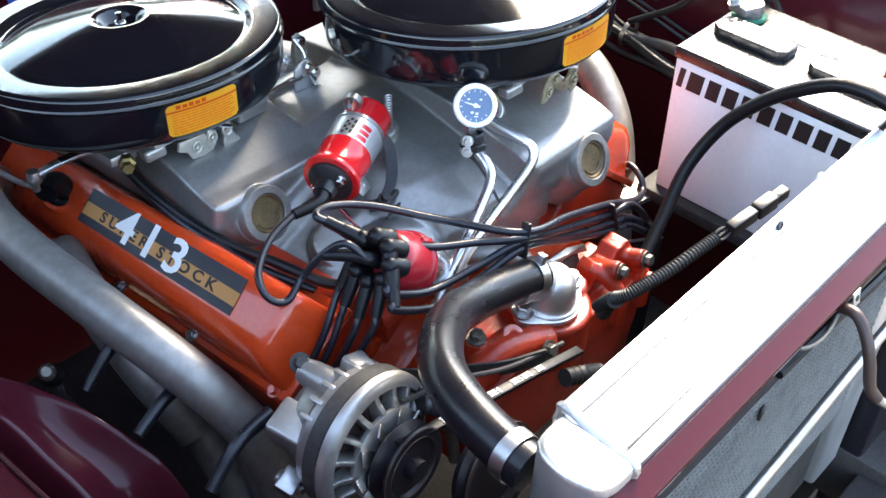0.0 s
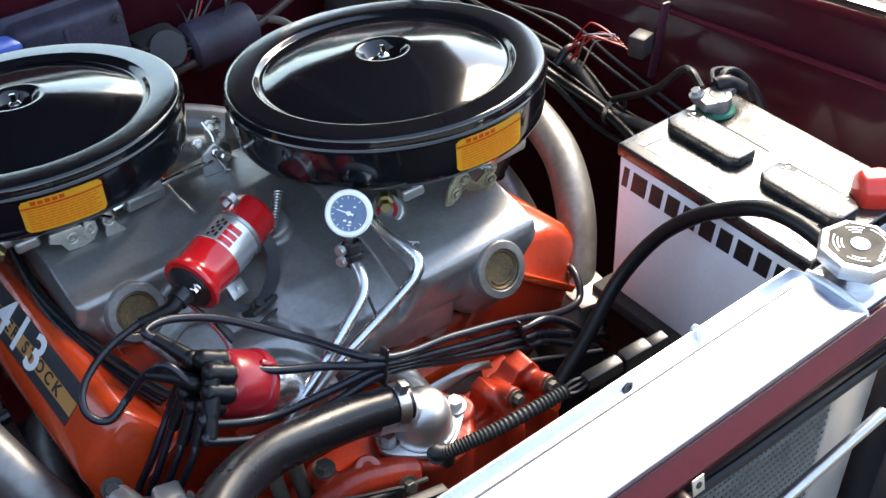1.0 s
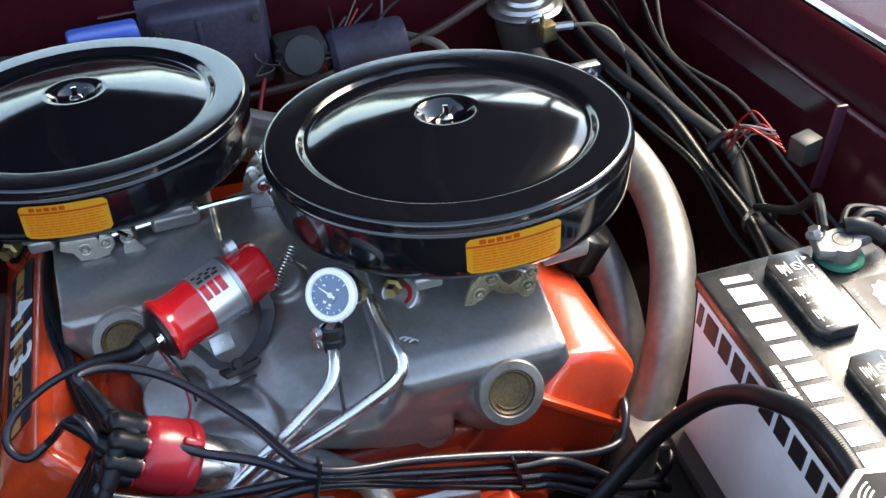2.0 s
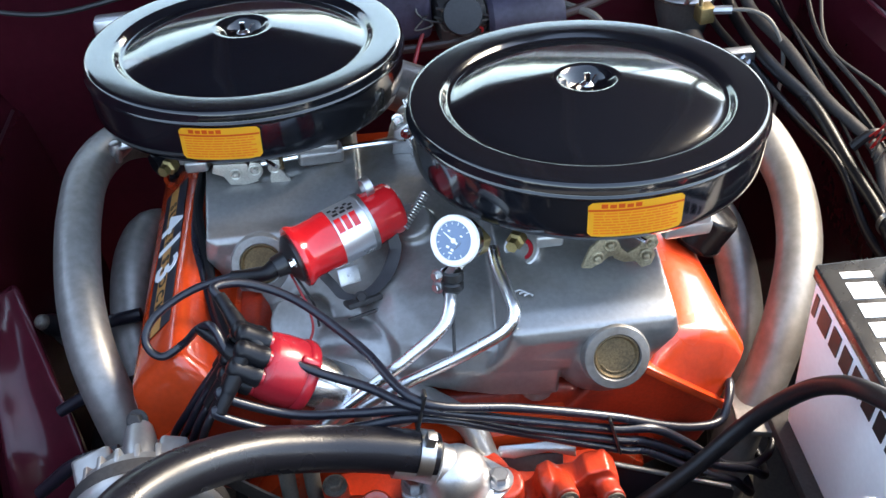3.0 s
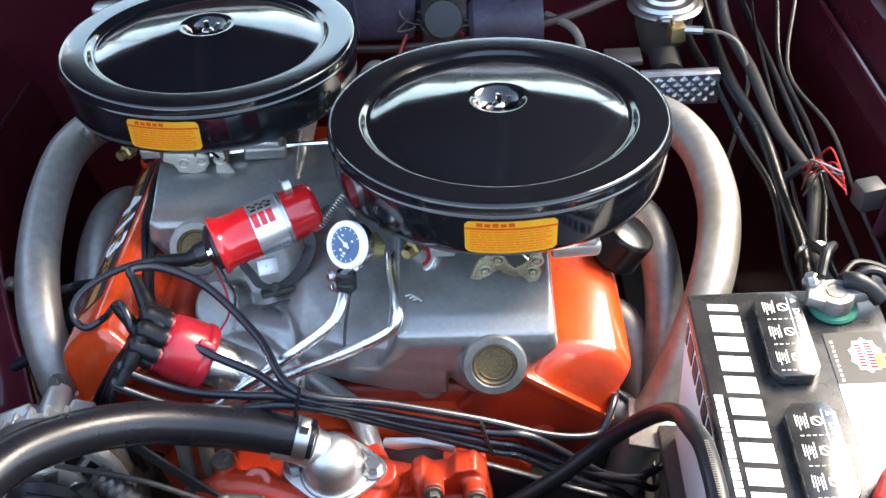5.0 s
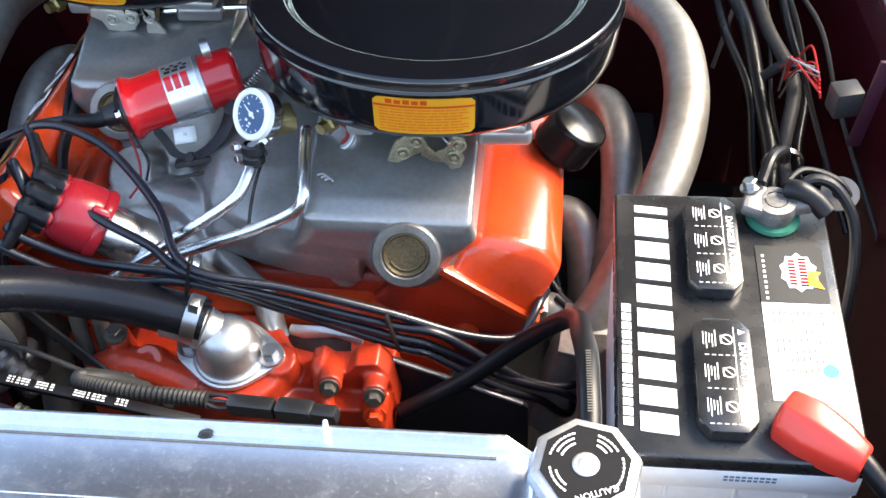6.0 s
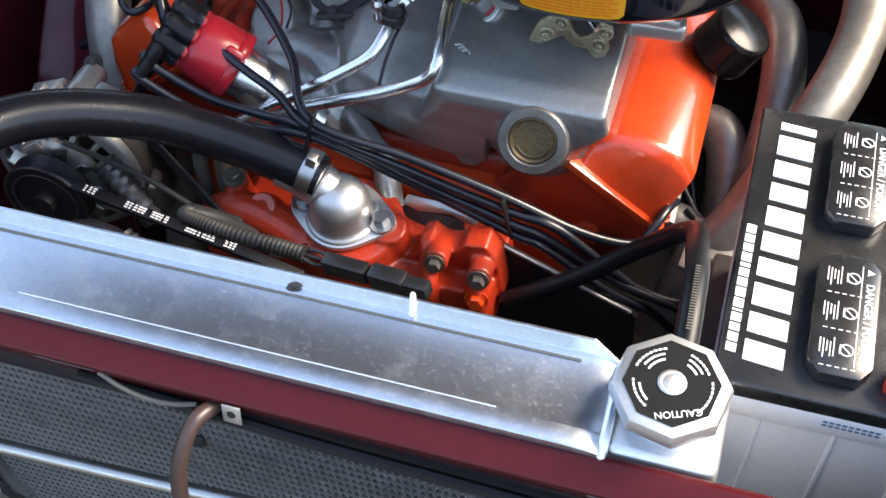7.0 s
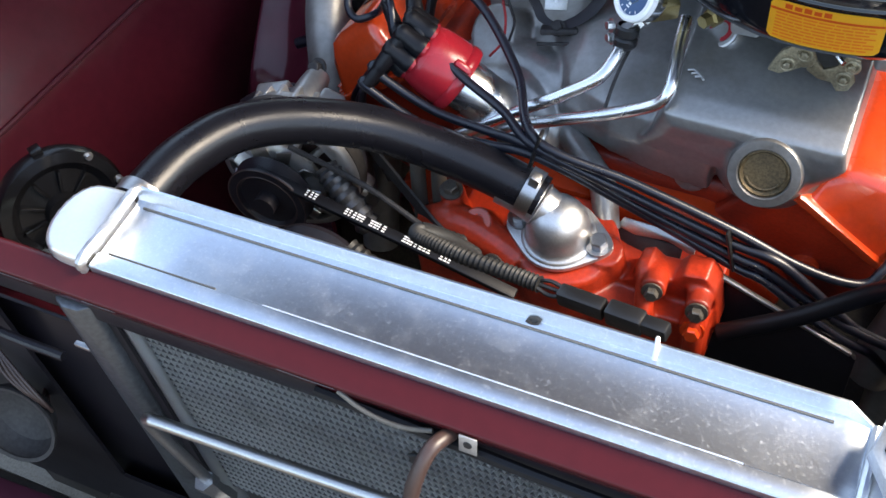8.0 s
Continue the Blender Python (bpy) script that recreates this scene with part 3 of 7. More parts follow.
# ---- radiator ----
rad = thing("radiator", "bare aluminium radiator with welded end tanks, scuffed top", "radiator", (0.04, 0.0, 0.30))
# top channel: front lip, trough, raised rear flange
ch = [(-0.026, 0.815), (-0.026, 0.8440), (-0.0252, 0.8448), (-0.013, 0.8455), (-0.0115, 0.8425), (0.034, 0.8415), (0.041, 0.8435), (0.0445, 0.8535), (0.0468, 0.8535), (0.0458, 0.838), (0.0445, 0.815)]
secs = []
for x in np.linspace(-0.240, 0.268, 9):
    secs.append([Vector((x, y, z)) for y, z in ch])
secs.append([Vector((0.284, y, z)) for y, z in ch])
secs.append([Vector((0.301, y * (0.9 if y > 0.03 else 1), min(z, 0.842))) for y, z in ch])
part("top_channel", loft(secs, bevel=0.0008, seg=2), ALU, rad, "scuffed aluminium top channel")
part("seam", tube([(-0.232, 0.0352, 0.8424), (0.0, 0.0352, 0.8424), (0.278, 0.0352, 0.8422)], 0.0010, 6), DULL_BOLT, rad, "dark joint line at the flange")
part("seam", tube([(-0.232, -0.0108, 0.8434), (-0.20, -0.0108, 0.8434), (-0.14, -0.0108, 0.8433)], 0.0007, 6), DULL_BOLT, rad, "dark joint line at the lip")
part("seam", tube([(-0.10, -0.0118, 0.8442), (0.05, -0.0118, 0.8442), (0.235, -0.0118, 0.8442)], 0.0007, 6), TANK, rad, "thin bright line along the lip joint")
part("lip_end", span((-0.2425, -0.0245, 0.8285), (-0.2398, -0.0140, 0.8440), 0.0008), BLACK_PRINT, rad, "open dark end of the lip")
bm = tube([(-0.246, -0.026, 0.838), (-0.2455, -0.024, 0.848), (-0.243, 0.01, 0.8495), (-0.240, 0.040, 0.853), (-0.239, 0.047, 0.842), (-0.239, 0.047, 0.80)], 0.0042, 10, 5)
rng = random.Random(11)
for v in bm.verts:
    v.co += Vector([rng.uniform(-0.0008, 0.0008) for _ in range(3)])
part("weld_bead", bm, SATIN, rad, "lumpy weld bead")
# left end tank: rounded box
out = []
for a in range(0, 181, 15):
    out.append((-0.262 - 0.029 * math.sin(radians(a)) ** 0.7, 0.0075 - 0.0345 * math.cos(radians(a))))
out = [(-0.243, -0.027)] + out + [(-0.243, 0.042)]
part("end_tank", prism(out, Matrix.Translation((0, 0, 0.31)), 0.541, 0.0055, seg=3), TANK, rad, "rounded aluminium end tank")
part("end_tank", span((0.303, -0.020, 0.31), (0.372, 0.044, 0.838), 0.007, 3), TANK, rad, "aluminium end tank with filler neck")
part("weld_bead", tube([(0.302, -0.024, 0.82), (0.303, -0.022, 0.838), (0.303, 0.01, 0.8435), (0.303, 0.040, 0.842)], 0.0035, 8, 5), TANK, rad)
neck = axis((0.335, 0.016, 0.837), (0, -0.03, 1))
part("filler_neck", lathe([(0.024, 0), (0.0235, 0.012), (0.026, 0.016), (0.026, 0.020), (0, 0.020)], neck, 32), CHROME, rad)
part("cap_seal", lathe([(0.0255, 0.016), (0.028, 0.017), (0.0285, 0.026), (0.026, 0.028)], neck, 32), BLUE, rad, "blue anodised collar")
cap = part("radiator_cap", lathe([(0.0, 0.036), (0.0320, 0.036), (0.0350, 0.0345), (0.0365, 0.031), (0.0365, 0.024), (0.034, 0.020), (0.024, 0.020)], neck @ Matrix.Rotation(radians(11), 4, "Z"), 8), SATIN, rad, "octagonal satin metal radiator cap")
part("cap_disc", lathe([(0.0085, 0.0362), (0.0285, 0.0362), (0.0290, 0.0368), (0.0085, 0.0368), (0.0085, 0.0362)], neck @ Matrix.Rotation(radians(11), 4, "Z"), 8), CAP_BLACK, cap, "black printed face")
part("cap_rivet", lathe([(0.0085, 0.036), (0.0085, 0.0374), (0.0076, 0.0380), (0.0066, 0.0380), (0.0058, 0.0374), (0.0050, 0.0378), (0, 0.0382)], neck, 28), SATIN, cap)
words("CAUTION", 0.0062, neck @ pose(0, 0, 0.037, 0, 0, 200) @ Matrix.Translation((0, 0.0205, 0)), WHITE, cap, "cap_print", 0.0002)
bm = bmesh.new()
for a0, a1, r in ((20, 75, 0.023), (25, 70, 0.0195), (28, 66, 0.016), (100, 150, 0.0225), (108, 145, 0.019), (300, 345, 0.0225), (305, 340, 0.019), (308, 338, 0.0155), (230, 285, 0.0235)):
    a = a0
    while a < a1:
        box((0.0021, 0.0013, 0.0003), neck @ pose(0, 0, 0.0371, 0, 0, a) @ Matrix.Translation((0, r, 0)), bm=bm)
        a += 7.5
part("cap_print", bm, WHITE, cap)
# core: tubes and fins behind the support bar
core = part("core", span((-0.238, -0.0085, 0.31), (0.302, 0.038, 0.815), 0.002), DARK, rad, "finned aluminium core")
bm = bmesh.new()
z = 0.46
while z < 0.80:
    span((-0.236, -0.0185, z), (0.300, -0.008, z + 0.0020), bm=bm)
    z += 0.0105
tagged(part("core_tube", bm, CORE_TUBE, core), kind="stuff")
verts, faces = [], []
z = 0.4628
while z < 0.795:
    x = -0.236
    k = 0
    while x < 0.298:
        base = len(verts)
        x1 = x + 0.0030
        za, zb = (z, z + 0.0077) if k % 2 == 0 else (z + 0.0077, z)
        verts += [(x, -0.0196, za), (x1, -0.0196, zb), (x1, -0.009, zb), (x, -0.009, za)]
        faces.append((base, base + 1, base + 2, base + 3))
        x, k = x1, k + 1
    z += 0.0105
bm = bmesh.new()
me = bpy.data.meshes.new("fins_base")
me.from_pydata(verts, [], faces)
bm.from_mesh(me)
tagged(part("core_fin", bm, FIN, core, "thin folded fins", 0), kind="stuff")
part("flange_hole", lathe([(0, 0), (0.0055, 0), (0.006, 0.0012), (0.0035, 0.0015), (0.003, 0.0004), (0, 0.0004)], axis((0.081, 0.0405, 0.8445), (0, -0.85, 0.55)) @ pose(0, 0, 0, 0, 0, 20) @ Matrix.Diagonal((1.0, 0.6, 1, 1)), 6), DARK, rad, "punched hole in the rear flange")
rail = []
for z in (0.31, 0.45, 0.60, 0.70, 0.806):
    rail.append([Vector((x, y, z)) for x, y in ((-0.246, -0.024), (-0.246, -0.040), (-0.254, -0.046), (-0.268, -0.047), (-0.278, -0.042), (-0.282, -0.036), (-0.282, -0.024))])
part("side_rail", loft(rail, bevel=0.003, seg=2), RAIL_STEEL, rad, "blue grey steel side channel")

single("cable_tie", tube([(0.164, 0.0388, 0.845), (0.1642, 0.0405, 0.8525), (0.164, 0.0435, 0.8575), (0.1635, 0.0465, 0.8575), (0.163, 0.0482, 0.8535), (0.163, 0.049, 0.843)], 0.0017, 8, 5), WHITE, "white nylon cable tie over the radiator flange", "cable tie", (0.164, 0.044, 0.845))
clip = thing("clip", "small aluminium clip with a hole below the support bar", "clip", (0.069, -0.047, 0.812))
part("plate", box((0.013, 0.0014, 0.016), pose(0.069, -0.0490, 0.8200, -12), 0.0006), SATIN, clip)
part("hole", lathe([(0, 0), (0.0032, 0), (0.0028, 0.0006), (0, 0.0006)], axis((0.069, -0.0497, 0.8210), (0, -0.97, 0.21)), 14), BLACK_PRINT, clip)

# cooler line and hoses in front of the core
line = thing("cooler_line", "bare steel cooler tube crossing in front of the radiator", "pipe", (-0.2, -0.06, 0.5))
part("pipe", tube([(-0.205, -0.048, 0.50), (-0.215, -0.052, 0.56), (-0.228, -0.058, 0.64), (-0.231, -0.060, 0.672), (-0.222, -0.062, 0.684), (-0.20, -0.062, 0.686), (-0.04, -0.062, 0.700), (0.15, -0.060, 0.716), (0.32, -0.058, 0.730)], 0.0056, 12, 6), STEEL, line)
part("fitting", lathe([(0, 0), (0.010, 0), (0.010, 0.016), (0.0085, 0.018), (0.0085, 0.032), (0.0105, 0.034), (0.0105, 0.046), (0, 0.046)], axis((-0.206, -0.049, 0.515), (-0.22, -0.12, 0.95)), 6), STEEL, line, "hexagonal fitting")
brown = thing("rubber_hose", "brown rubber hose hanging before the radiator core", "hose", (0.03, -0.055, 0.6))
part("hose", tube([(0.054, -0.043, 0.816), (0.048, -0.060, 0.821), (0.043, -0.075, 0.808), (0.040, -0.086, 0.787), (0.040, -0.094, 0.762), (0.046, -0.102, 0.748)], 0.0056, 12, 6), BROWN, brown)
part("tube_end", tube([(0.045, -0.101, 0.750), (0.052, -0.108, 0.742), (0.075, -0.135, 0.722), (0.12, -0.19, 0.68), (0.16, -0.23, 0.60)], 0.0046, 12, 6), STEEL, brown, "bare steel tube below the hose")
part("clamp", box((0.012, 0.004, 0.014), pose(0.003, -0.0215, 0.700, 0, 0, 12), 0.002), BLACK_PRINT, brown, "black clip on the core")
single("wiring_harness", tube([(-0.05, -0.042, 0.807), (0.05, -0.044, 0.804), (0.12, -0.046, 0.802), (0.22, -0.046, 0.798), (0.36, -0.044, 0.788)], 0.0045, 8), RUBBER, "thin black wiring under the support bar", "wiring", (0.1, -0.05, 0.78))
single("wiring_harness", tube([(-0.028, -0.0450, 0.824), (-0.012, -0.0480, 0.817), (0.006, -0.0495, 0.813), (0.024, -0.049, 0.813), (0.042, -0.046, 0.816)], 0.0018, 8), GREY_WIRE, "loose grey wires under the support bar", "wiring", (-0.05, -0.05, 0.79))

horn = thing("horn", "round black horn beside the radiator", "horn", (-0.385, 0.06, 0.70))
hm = axis((-0.387, 0.074, 0.738), (0.84, -0.46, 0.22)) @ Matrix.Diagonal((1.3, 1.3, 1.3, 1))
part("bell", lathe([(0, 0.012), (0.012, 0.013), (0.014, 0.008), (0.030, 0.006), (0.036, 0.010), (0.043, 0.008), (0.045, 0.002), (0.043, -0.006), (0.030, -0.014), (0, -0.016)], hm, 40), HORN_BLACK, horn, "ribbed black disc")
bm = bmesh.new()
for k in range(10):
    box((0.016, 0.002, 0.004), hm @ pose(0, 0, 0, 0, 0, 36 * k) @ Matrix.Translation((0.022, 0, 0.008)), 0.0005, bm=bm)
part("rib", bm, HORN_BLACK, horn)
for k in (0, 4, 7):
    p = hm @ Vector((0.041 * math.cos(k), 0.041 * math.sin(k), 0.008))
    bolt(horn, p, hm.to_3x3() @ Vector((0, 0, 1)), 0.003)
part("tab", box((0.008, 0.004, 0.010), hm @ pose(0.004, 0.046, 0.0), 0.001), HORN_BLACK, horn, "small mounting tab")
part("bracket", tube([(-0.385, 0.080, 0.746), (-0.40, 0.09, 0.70), (-0.43, 0.10, 0.64), (-0.46, 0.10, 0.60)], 0.006, 8), DARK, horn)

# ---- engine ----
C = 0.016
eng = thing("engine", "orange painted V8 engine with a cast aluminium cross ram intake", "engine", (C, 0.5, 0.40))
part("block", loft([[S((C + x, y, z)) for x, z in ((-0.17, 0.42), (-0.20, 0.56), (-0.12, 0.63), (0.12, 0.63), (0.20, 0.56), (0.17, 0.42))] for y in (0.30, 0.92)], bevel=0.008), ORANGE, eng, "orange iron block")


def valve_cover(side, y0, y1):
    """A stamped cover with rounded edges on a flange. side: 1 or -1."""
    def at(d, y, z):
        return S((C + side * d, y, z))
    bi, bo = Vector((0.199, 0.679)), Vector((0.277, 0.619))
    if side > 0:
        full = [(0.199, 0.679), (0.207, 0.699), (0.2145, 0.7065), (0.235, 0.7075), (0.262, 0.7030), (0.282, 0.6965), (0.293, 0.6885), (0.302, 0.672), (0.277, 0.619)]
    else:
        full = [(0.199, 0.679), (0.230, 0.7155), (0.239, 0.7220), (0.247, 0.7200), (0.262, 0.7060), (0.2815, 0.6875), (0.290, 0.678), (0.292, 0.664), (0.277, 0.619)]
    secs = []
    for y, k in ((y0 - 0.004, 0.0), (y0 - 0.002, 0.35), (y0, 0.80), (y0 + 0.004, 0.95), (y0 + 0.012, 1.0), ((y0 + y1) / 2, 1.0), (y1 - 0.03, 1.0), (y1 - 0.012, 0.8), (y1 - 0.004, 0.0)):
        pts = [bi.lerp(bo, u).lerp(Vector(p), k) for u, p in zip((0, 0.05, 0.12, 0.30, 0.55, 0.75, 0.88, 0.95, 1), full)]
        secs.append([at(p.x, y - 0.016 * (1 - k) * (1 if y < 0.6 else -1), p.y) for p in pts])
    cover = part("valve_cover", loft(secs), ORANGE, eng, "glossy orange stamped valve cover", 50)
    lip = [(0.188, 0.682), (0.194, 0.688), (0.284, 0.6185), (0.278, 0.611)]
    part("flange", loft([[at(d, y, z) for d, z in lip] for y in (y0 - 0.026, y0 - 0.020, y1 + 0.012)], bevel=0.0015), ORANGE, cover)
    for k in range(5):
        y = y0 - 0.006 + (y1 - y0) * k / 4
        bolt(cover, at(0.281, y, 0.622), (side * 0.6, 0, 0.8), 0.005, STEEL if k else ORANGE)
    head = [(0.10, 0.60), (0.17, 0.69), (0.196, 0.681), (0.282, 0.610), (0.262, 0.555), (0.20, 0.52)]
    hd = part("cylinder_head", loft([[at(d, y, z) for d, z in head] for y in (y0 - 0.016, y1 + 0.01)], bevel=0.005, seg=3), ORANGE_GRIMY_SHADE, eng, "orange cast iron cylinder head")
    for d, z in ((0.15, 0.60), (0.21, 0.585)):
        part("core_plug", lathe([(0.015, -0.002), (0.015, 0.006), (0.012, 0.008), (0, 0.008)], axis(at(d, y0 - 0.016, z), (0, -1, 0)), 20), ORANGE, hd)
    return cover


cover_r = valve_cover(1, 0.344, 0.86)
cover_l = valve_cover(-1, 0.367, 0.90)
# stud at the front corner of the right cover
part("stud", tube([S((C + 0.275, 0.331, 0.612)), S((C + 0.283, 0.326, 0.636))], 0.0030, 8), BRONZE, cover_r, "rusty stud")
# sticker strip on the left cover: black stripe with a copper band, big white figures
def sticker_frame(y, d):
    z = 0.7060 - 0.949 * (d - 0.262) + 0.0006
    return S((C - d, y, z))
o = sticker_frame(0.560, 0.2655)
ex = (sticker_frame(0.43, 0.2655) - sticker_frame(0.69, 0.2655)).normalized()      # along the strip, towards the front
ey = (sticker_frame(0.56, 0.250) - sticker_frame(0.56, 0.286)).normalized()
ez = ex.cross(ey).normalized()
ey = ez.cross(ex)
sm = Matrix((ex, ey, ez)).transposed().to_4x4()
sm.translation = o + ez * 0.0006
strip_part = part("decal", box((0.272, 0.040, 0.0006), sm), STRIPE_BLACK, cover_l, "black and copper decal")
part("decal_band", box((0.270, 0.0145, 0.0005), sm @ Matrix.Translation((0.001, -0.003, 0.0005))), STRIPE_TAN, strip_part)
words("S U P E R   S T O C K", 0.0165, sm @ Matrix.Translation((0.0, -0.003, 0.0010)), BLACK_PRINT, strip_part, "decal_lettering", 0.0001, 0.0, 0.0005, 1.36)
for figure, along in (("4", -0.0560), ("1", -0.0125), ("3", 0.0325)):
    words(figure, 0.0520, sm @ Matrix.Translation((along, 0.0005, 0.0014)), WHITE, strip_part, "white_figure", 0.0004, 0.0, 0.0009, 1.25)
# breather on the right cover, filler hole and elbow on the left cover
bre = thing("breather", "black valve cover breather cap on the cover by the battery", "breather", S((C + 0.287, 0.515, 0.70)))
bmx = axis(S((C + 0.290, 0.512, 0.680)), (0.50, 0.0, 0.86))
part("cap", lathe([(0.0, 0.058), (0.027, 0.0575), (0.0300, 0.0555), (0.0310, 0.052), (0.0310, 0.024), (0.0325, 0.021), (0.0320, 0.016), (0.028, 0.013), (0.014, 0.012), (0.013, 0)], bmx, 40), HORN_BLACK, bre, smooth=60)
part("neck", lathe([(0.017, -0.004), (0.017, 0.006), (0.012, 0.008)], bmx, 24), ORANGE, bre)
pcv = thing("vent_elbow", "black rubber vent elbow in the decorated valve cover", "vent", S((C - 0.262, 0.742, 0.70)))
pm = axis(S((C - 0.262, 0.742, 0.698)), (-0.42, -0.05, 0.9))
part("filler_lip", lathe([(0.026, -0.012), (0.0285, 0.003), (0.0270, 0.006), (0.0225, 0.006), (0.0215, 0.0)], pm, 32), ORANGE, pcv, "raised orange lip")
part("grommet", lathe([(0.020, -0.004), (0.021, 0.004), (0.018, 0.007), (0.010, 0.007)], pm, 28), RUBBER, pcv)
part("elbow", tube([pm @ Vector((0, 0, 0)), pm @ Vector((0, 0, 0.018)), pm @ Vector((0.0, -0.006, 0.028)), pm @ Vector((0.008, -0.02, 0.034))], 0.0135, 16), RUBBER, pcv)

# intake manifold: one rounded casting, two plenums with a valley and runners between
def plenum(bm, x0, x1, rows, flare):
    """A carburettor plenum through rows of (y, top, bottom, inset)."""
    secs = []
    for y, t, low, i in rows:
        a, b = x0 + i, x1 - i
        secs.append([Vector((a + 0.006 - flare, y + flare * 0.36, low)), Vector((a - flare * 0.15, y + flare * 0.15, low + 0.5 * (t - low))), Vector((a + 0.006, y, t)), Vector((b - 0.004, y, t - 0.002)), Vector((b, y, low + 0.62 * (t - low))), Vector((b - 0.030, y, low))])
    return loft(secs, bm)


bm = bmesh.new()
plenum(bm, 0.078, 0.241, [(0.321, 0.750, 0.708, 0.010), (0.325, 0.761, 0.702, 0.0), (0.345, 0.768, 0.694, 0.0), (0.40, 0.779, 0.67, 0.0), (0.45, 0.788, 0.66, 0.0), (0.49, 0.789, 0.65, 0.0), (0.72, 0.762, 0.62, 0.0)], 0.028)
plenum(bm, -0.206, -0.035, [(0.515, 0.746, 0.704, 0.010), (0.520, 0.751, 0.698, 0.0), (0.54, 0.753, 0.69, 0.0), (0.58, 0.764, 0.67, 0.0), (0.63, 0.772, 0.66, 0.0), (0.67, 0.771, 0.65, 0.0), (0.90, 0.745, 0.62, 0.0)], -0.012)
# valley: (x, front foot y and z, front ridge y and z, height at the gauge, height behind)
secs = []
for x, yb, zb, yr, zr, z1, z2 in ((0.13, 0.329, 0.668, 0.335, 0.728, 0.768, 0.775), (0.075, 0.331, 0.672, 0.339, 0.730, 0.767, 0.773), (0.03, 0.335, 0.682, 0.346, 0.728, 0.763, 0.770), (-0.018, 0.352, 0.684, 0.370, 0.721, 0.755, 0.764), (-0.05, 0.376, 0.668, 0.412, 0.710, 0.742, 0.755), (-0.09, 0.390, 0.650, 0.425, 0.695, 0.722, 0.735), (-0.14, 0.395, 0.630, 0.43, 0.668, 0.690, 0.71), (-0.19, 0.40, 0.61, 0.43, 0.64, 0.655, 0.68)):
    secs.append([Vector((x, yb + 0.05, zb - 0.003)), Vector((x, yb, zb)), Vector((x, yb + 0.3 * (yr - yb) - 0.003, zb + 0.55 * (zr - zb))), Vector((x, yr, zr)), Vector((x, yr * 0.5 + 0.23, zr * 0.45 + z1 * 0.55)), Vector((x, 0.49, z1)), Vector((x, 0.56, z2)), Vector((x, 0.645, z2 - 0.012)), Vector((x, 0.660, z2 - 0.045)), Vector((x, 0.66, zb - 0.06))])
loft(secs, bm)
tube([(0.00, 0.385, 0.660), (-0.030, 0.388, 0.684), (-0.062, 0.400, 0.690), (-0.105, 0.410, 0.680), (-0.165, 0.415, 0.650)], 0.030, 18, 6, bm)
tube([(-0.025, 0.350, 0.640), (-0.040, 0.355, 0.672), (-0.064, 0.372, 0.688), (-0.100, 0.382, 0.680), (-0.160, 0.385, 0.645)], 0.026, 18, 6, bm)
for y in (0.50, 0.57, 0.64):
    tube([(0.05, y, 0.735), (-0.02, y + 0.005, 0.722), (-0.09, y + 0.01, 0.70), (-0.17, y + 0.015, 0.655)], 0.032, 16, 5, bm)
for y in (0.40, 0.50, 0.62, 0.74):
    tube([S((0.02, y + 0.14, 0.725)), S((0.10, y + 0.08, 0.715)), S((0.16, y + 0.03, 0.69)), S((0.205, y, 0.65))], 0.034, 16, 5, bm)
PORTS = [axis(p, (0.02, -0.90, 0.43)) for p in ((0.178, 0.312, 0.7305), (-0.147, 0.503, 0.7255))]
for m in PORTS:
    lathe([(0, -0.050), (0.056, -0.050), (0.048, -0.034), (0.040, -0.022), (0.0350, -0.013), (0.0335, -0.007), (0.0245, -0.007), (0.0235, -0.016), (0, -0.016)], m, 36, bm)
lathe([(0, -0.03), (0.021, -0.03), (0.018, 0.0), (0, 0.0)], axis((0.108, 0.412, 0.785), (-0.35, -0.55, 0.75)), 24, bm)
lathe([(0, -0.03), (0.024, -0.03), (0.021, 0.003), (0, 0.003)], axis(S((0.01, 0.49, 0.768)), (-0.2, -0.3, 0.9)), 24, bm)
lathe([(0, -0.06), (0.034, -0.06), (0.030, -0.01), (0.027, 0.006), (0, 0.006)], axis((-0.115, 0.425, 0.712), (-0.35, -0.5, 0.8)), 24, bm)
lathe([(0, -0.05), (0.020, -0.05), (0.017, 0.0), (0, 0.0)], axis((0.110, 0.338, 0.672), (-0.1, -0.9, 0.4)), 20, bm)
man = casting(part("intake_manifold", bm, CAST, eng, "satin cast aluminium cross ram manifold"), 0.0022, 10)
for m in PORTS:
    ring = part("port_ring", lathe([(0.0325, -0.014), (0.0312, 0.003), (0.0300, 0.0045), (0.0228, 0.005), (0.0218, 0.004), (0.0214, -0.006), (0.0320, -0.014)], m, 48), PORT_CAST, man, "machined ring round the port")
    part("core_plug", lathe([(0.0216, 0.000), (0.0212, 0.0024), (0.0200, 0.0030), (0.0188, 0.0016), (0.0175, -0.0002), (0.0, -0.0010)], m, 40), BRONZE, ring, "dull golden core plug")
    part("plug_rib", tube([m @ Vector((0.0155 * math.cos(a), 0.0155 * math.sin(a), 0.0006)) for a in [radians(q) for q in range(205, 336, 13)]], 0.0011, 6), BRONZE, ring)
part("boss_rim", lathe([(0.017, -0.004), (0.0172, 0.001), (0.0155, 0.0018), (0.0125, 0.0012), (0.012, -0.003)], axis((0.108, 0.412, 0.785), (-0.35, -0.55, 0.75)), 28), CAST, man)
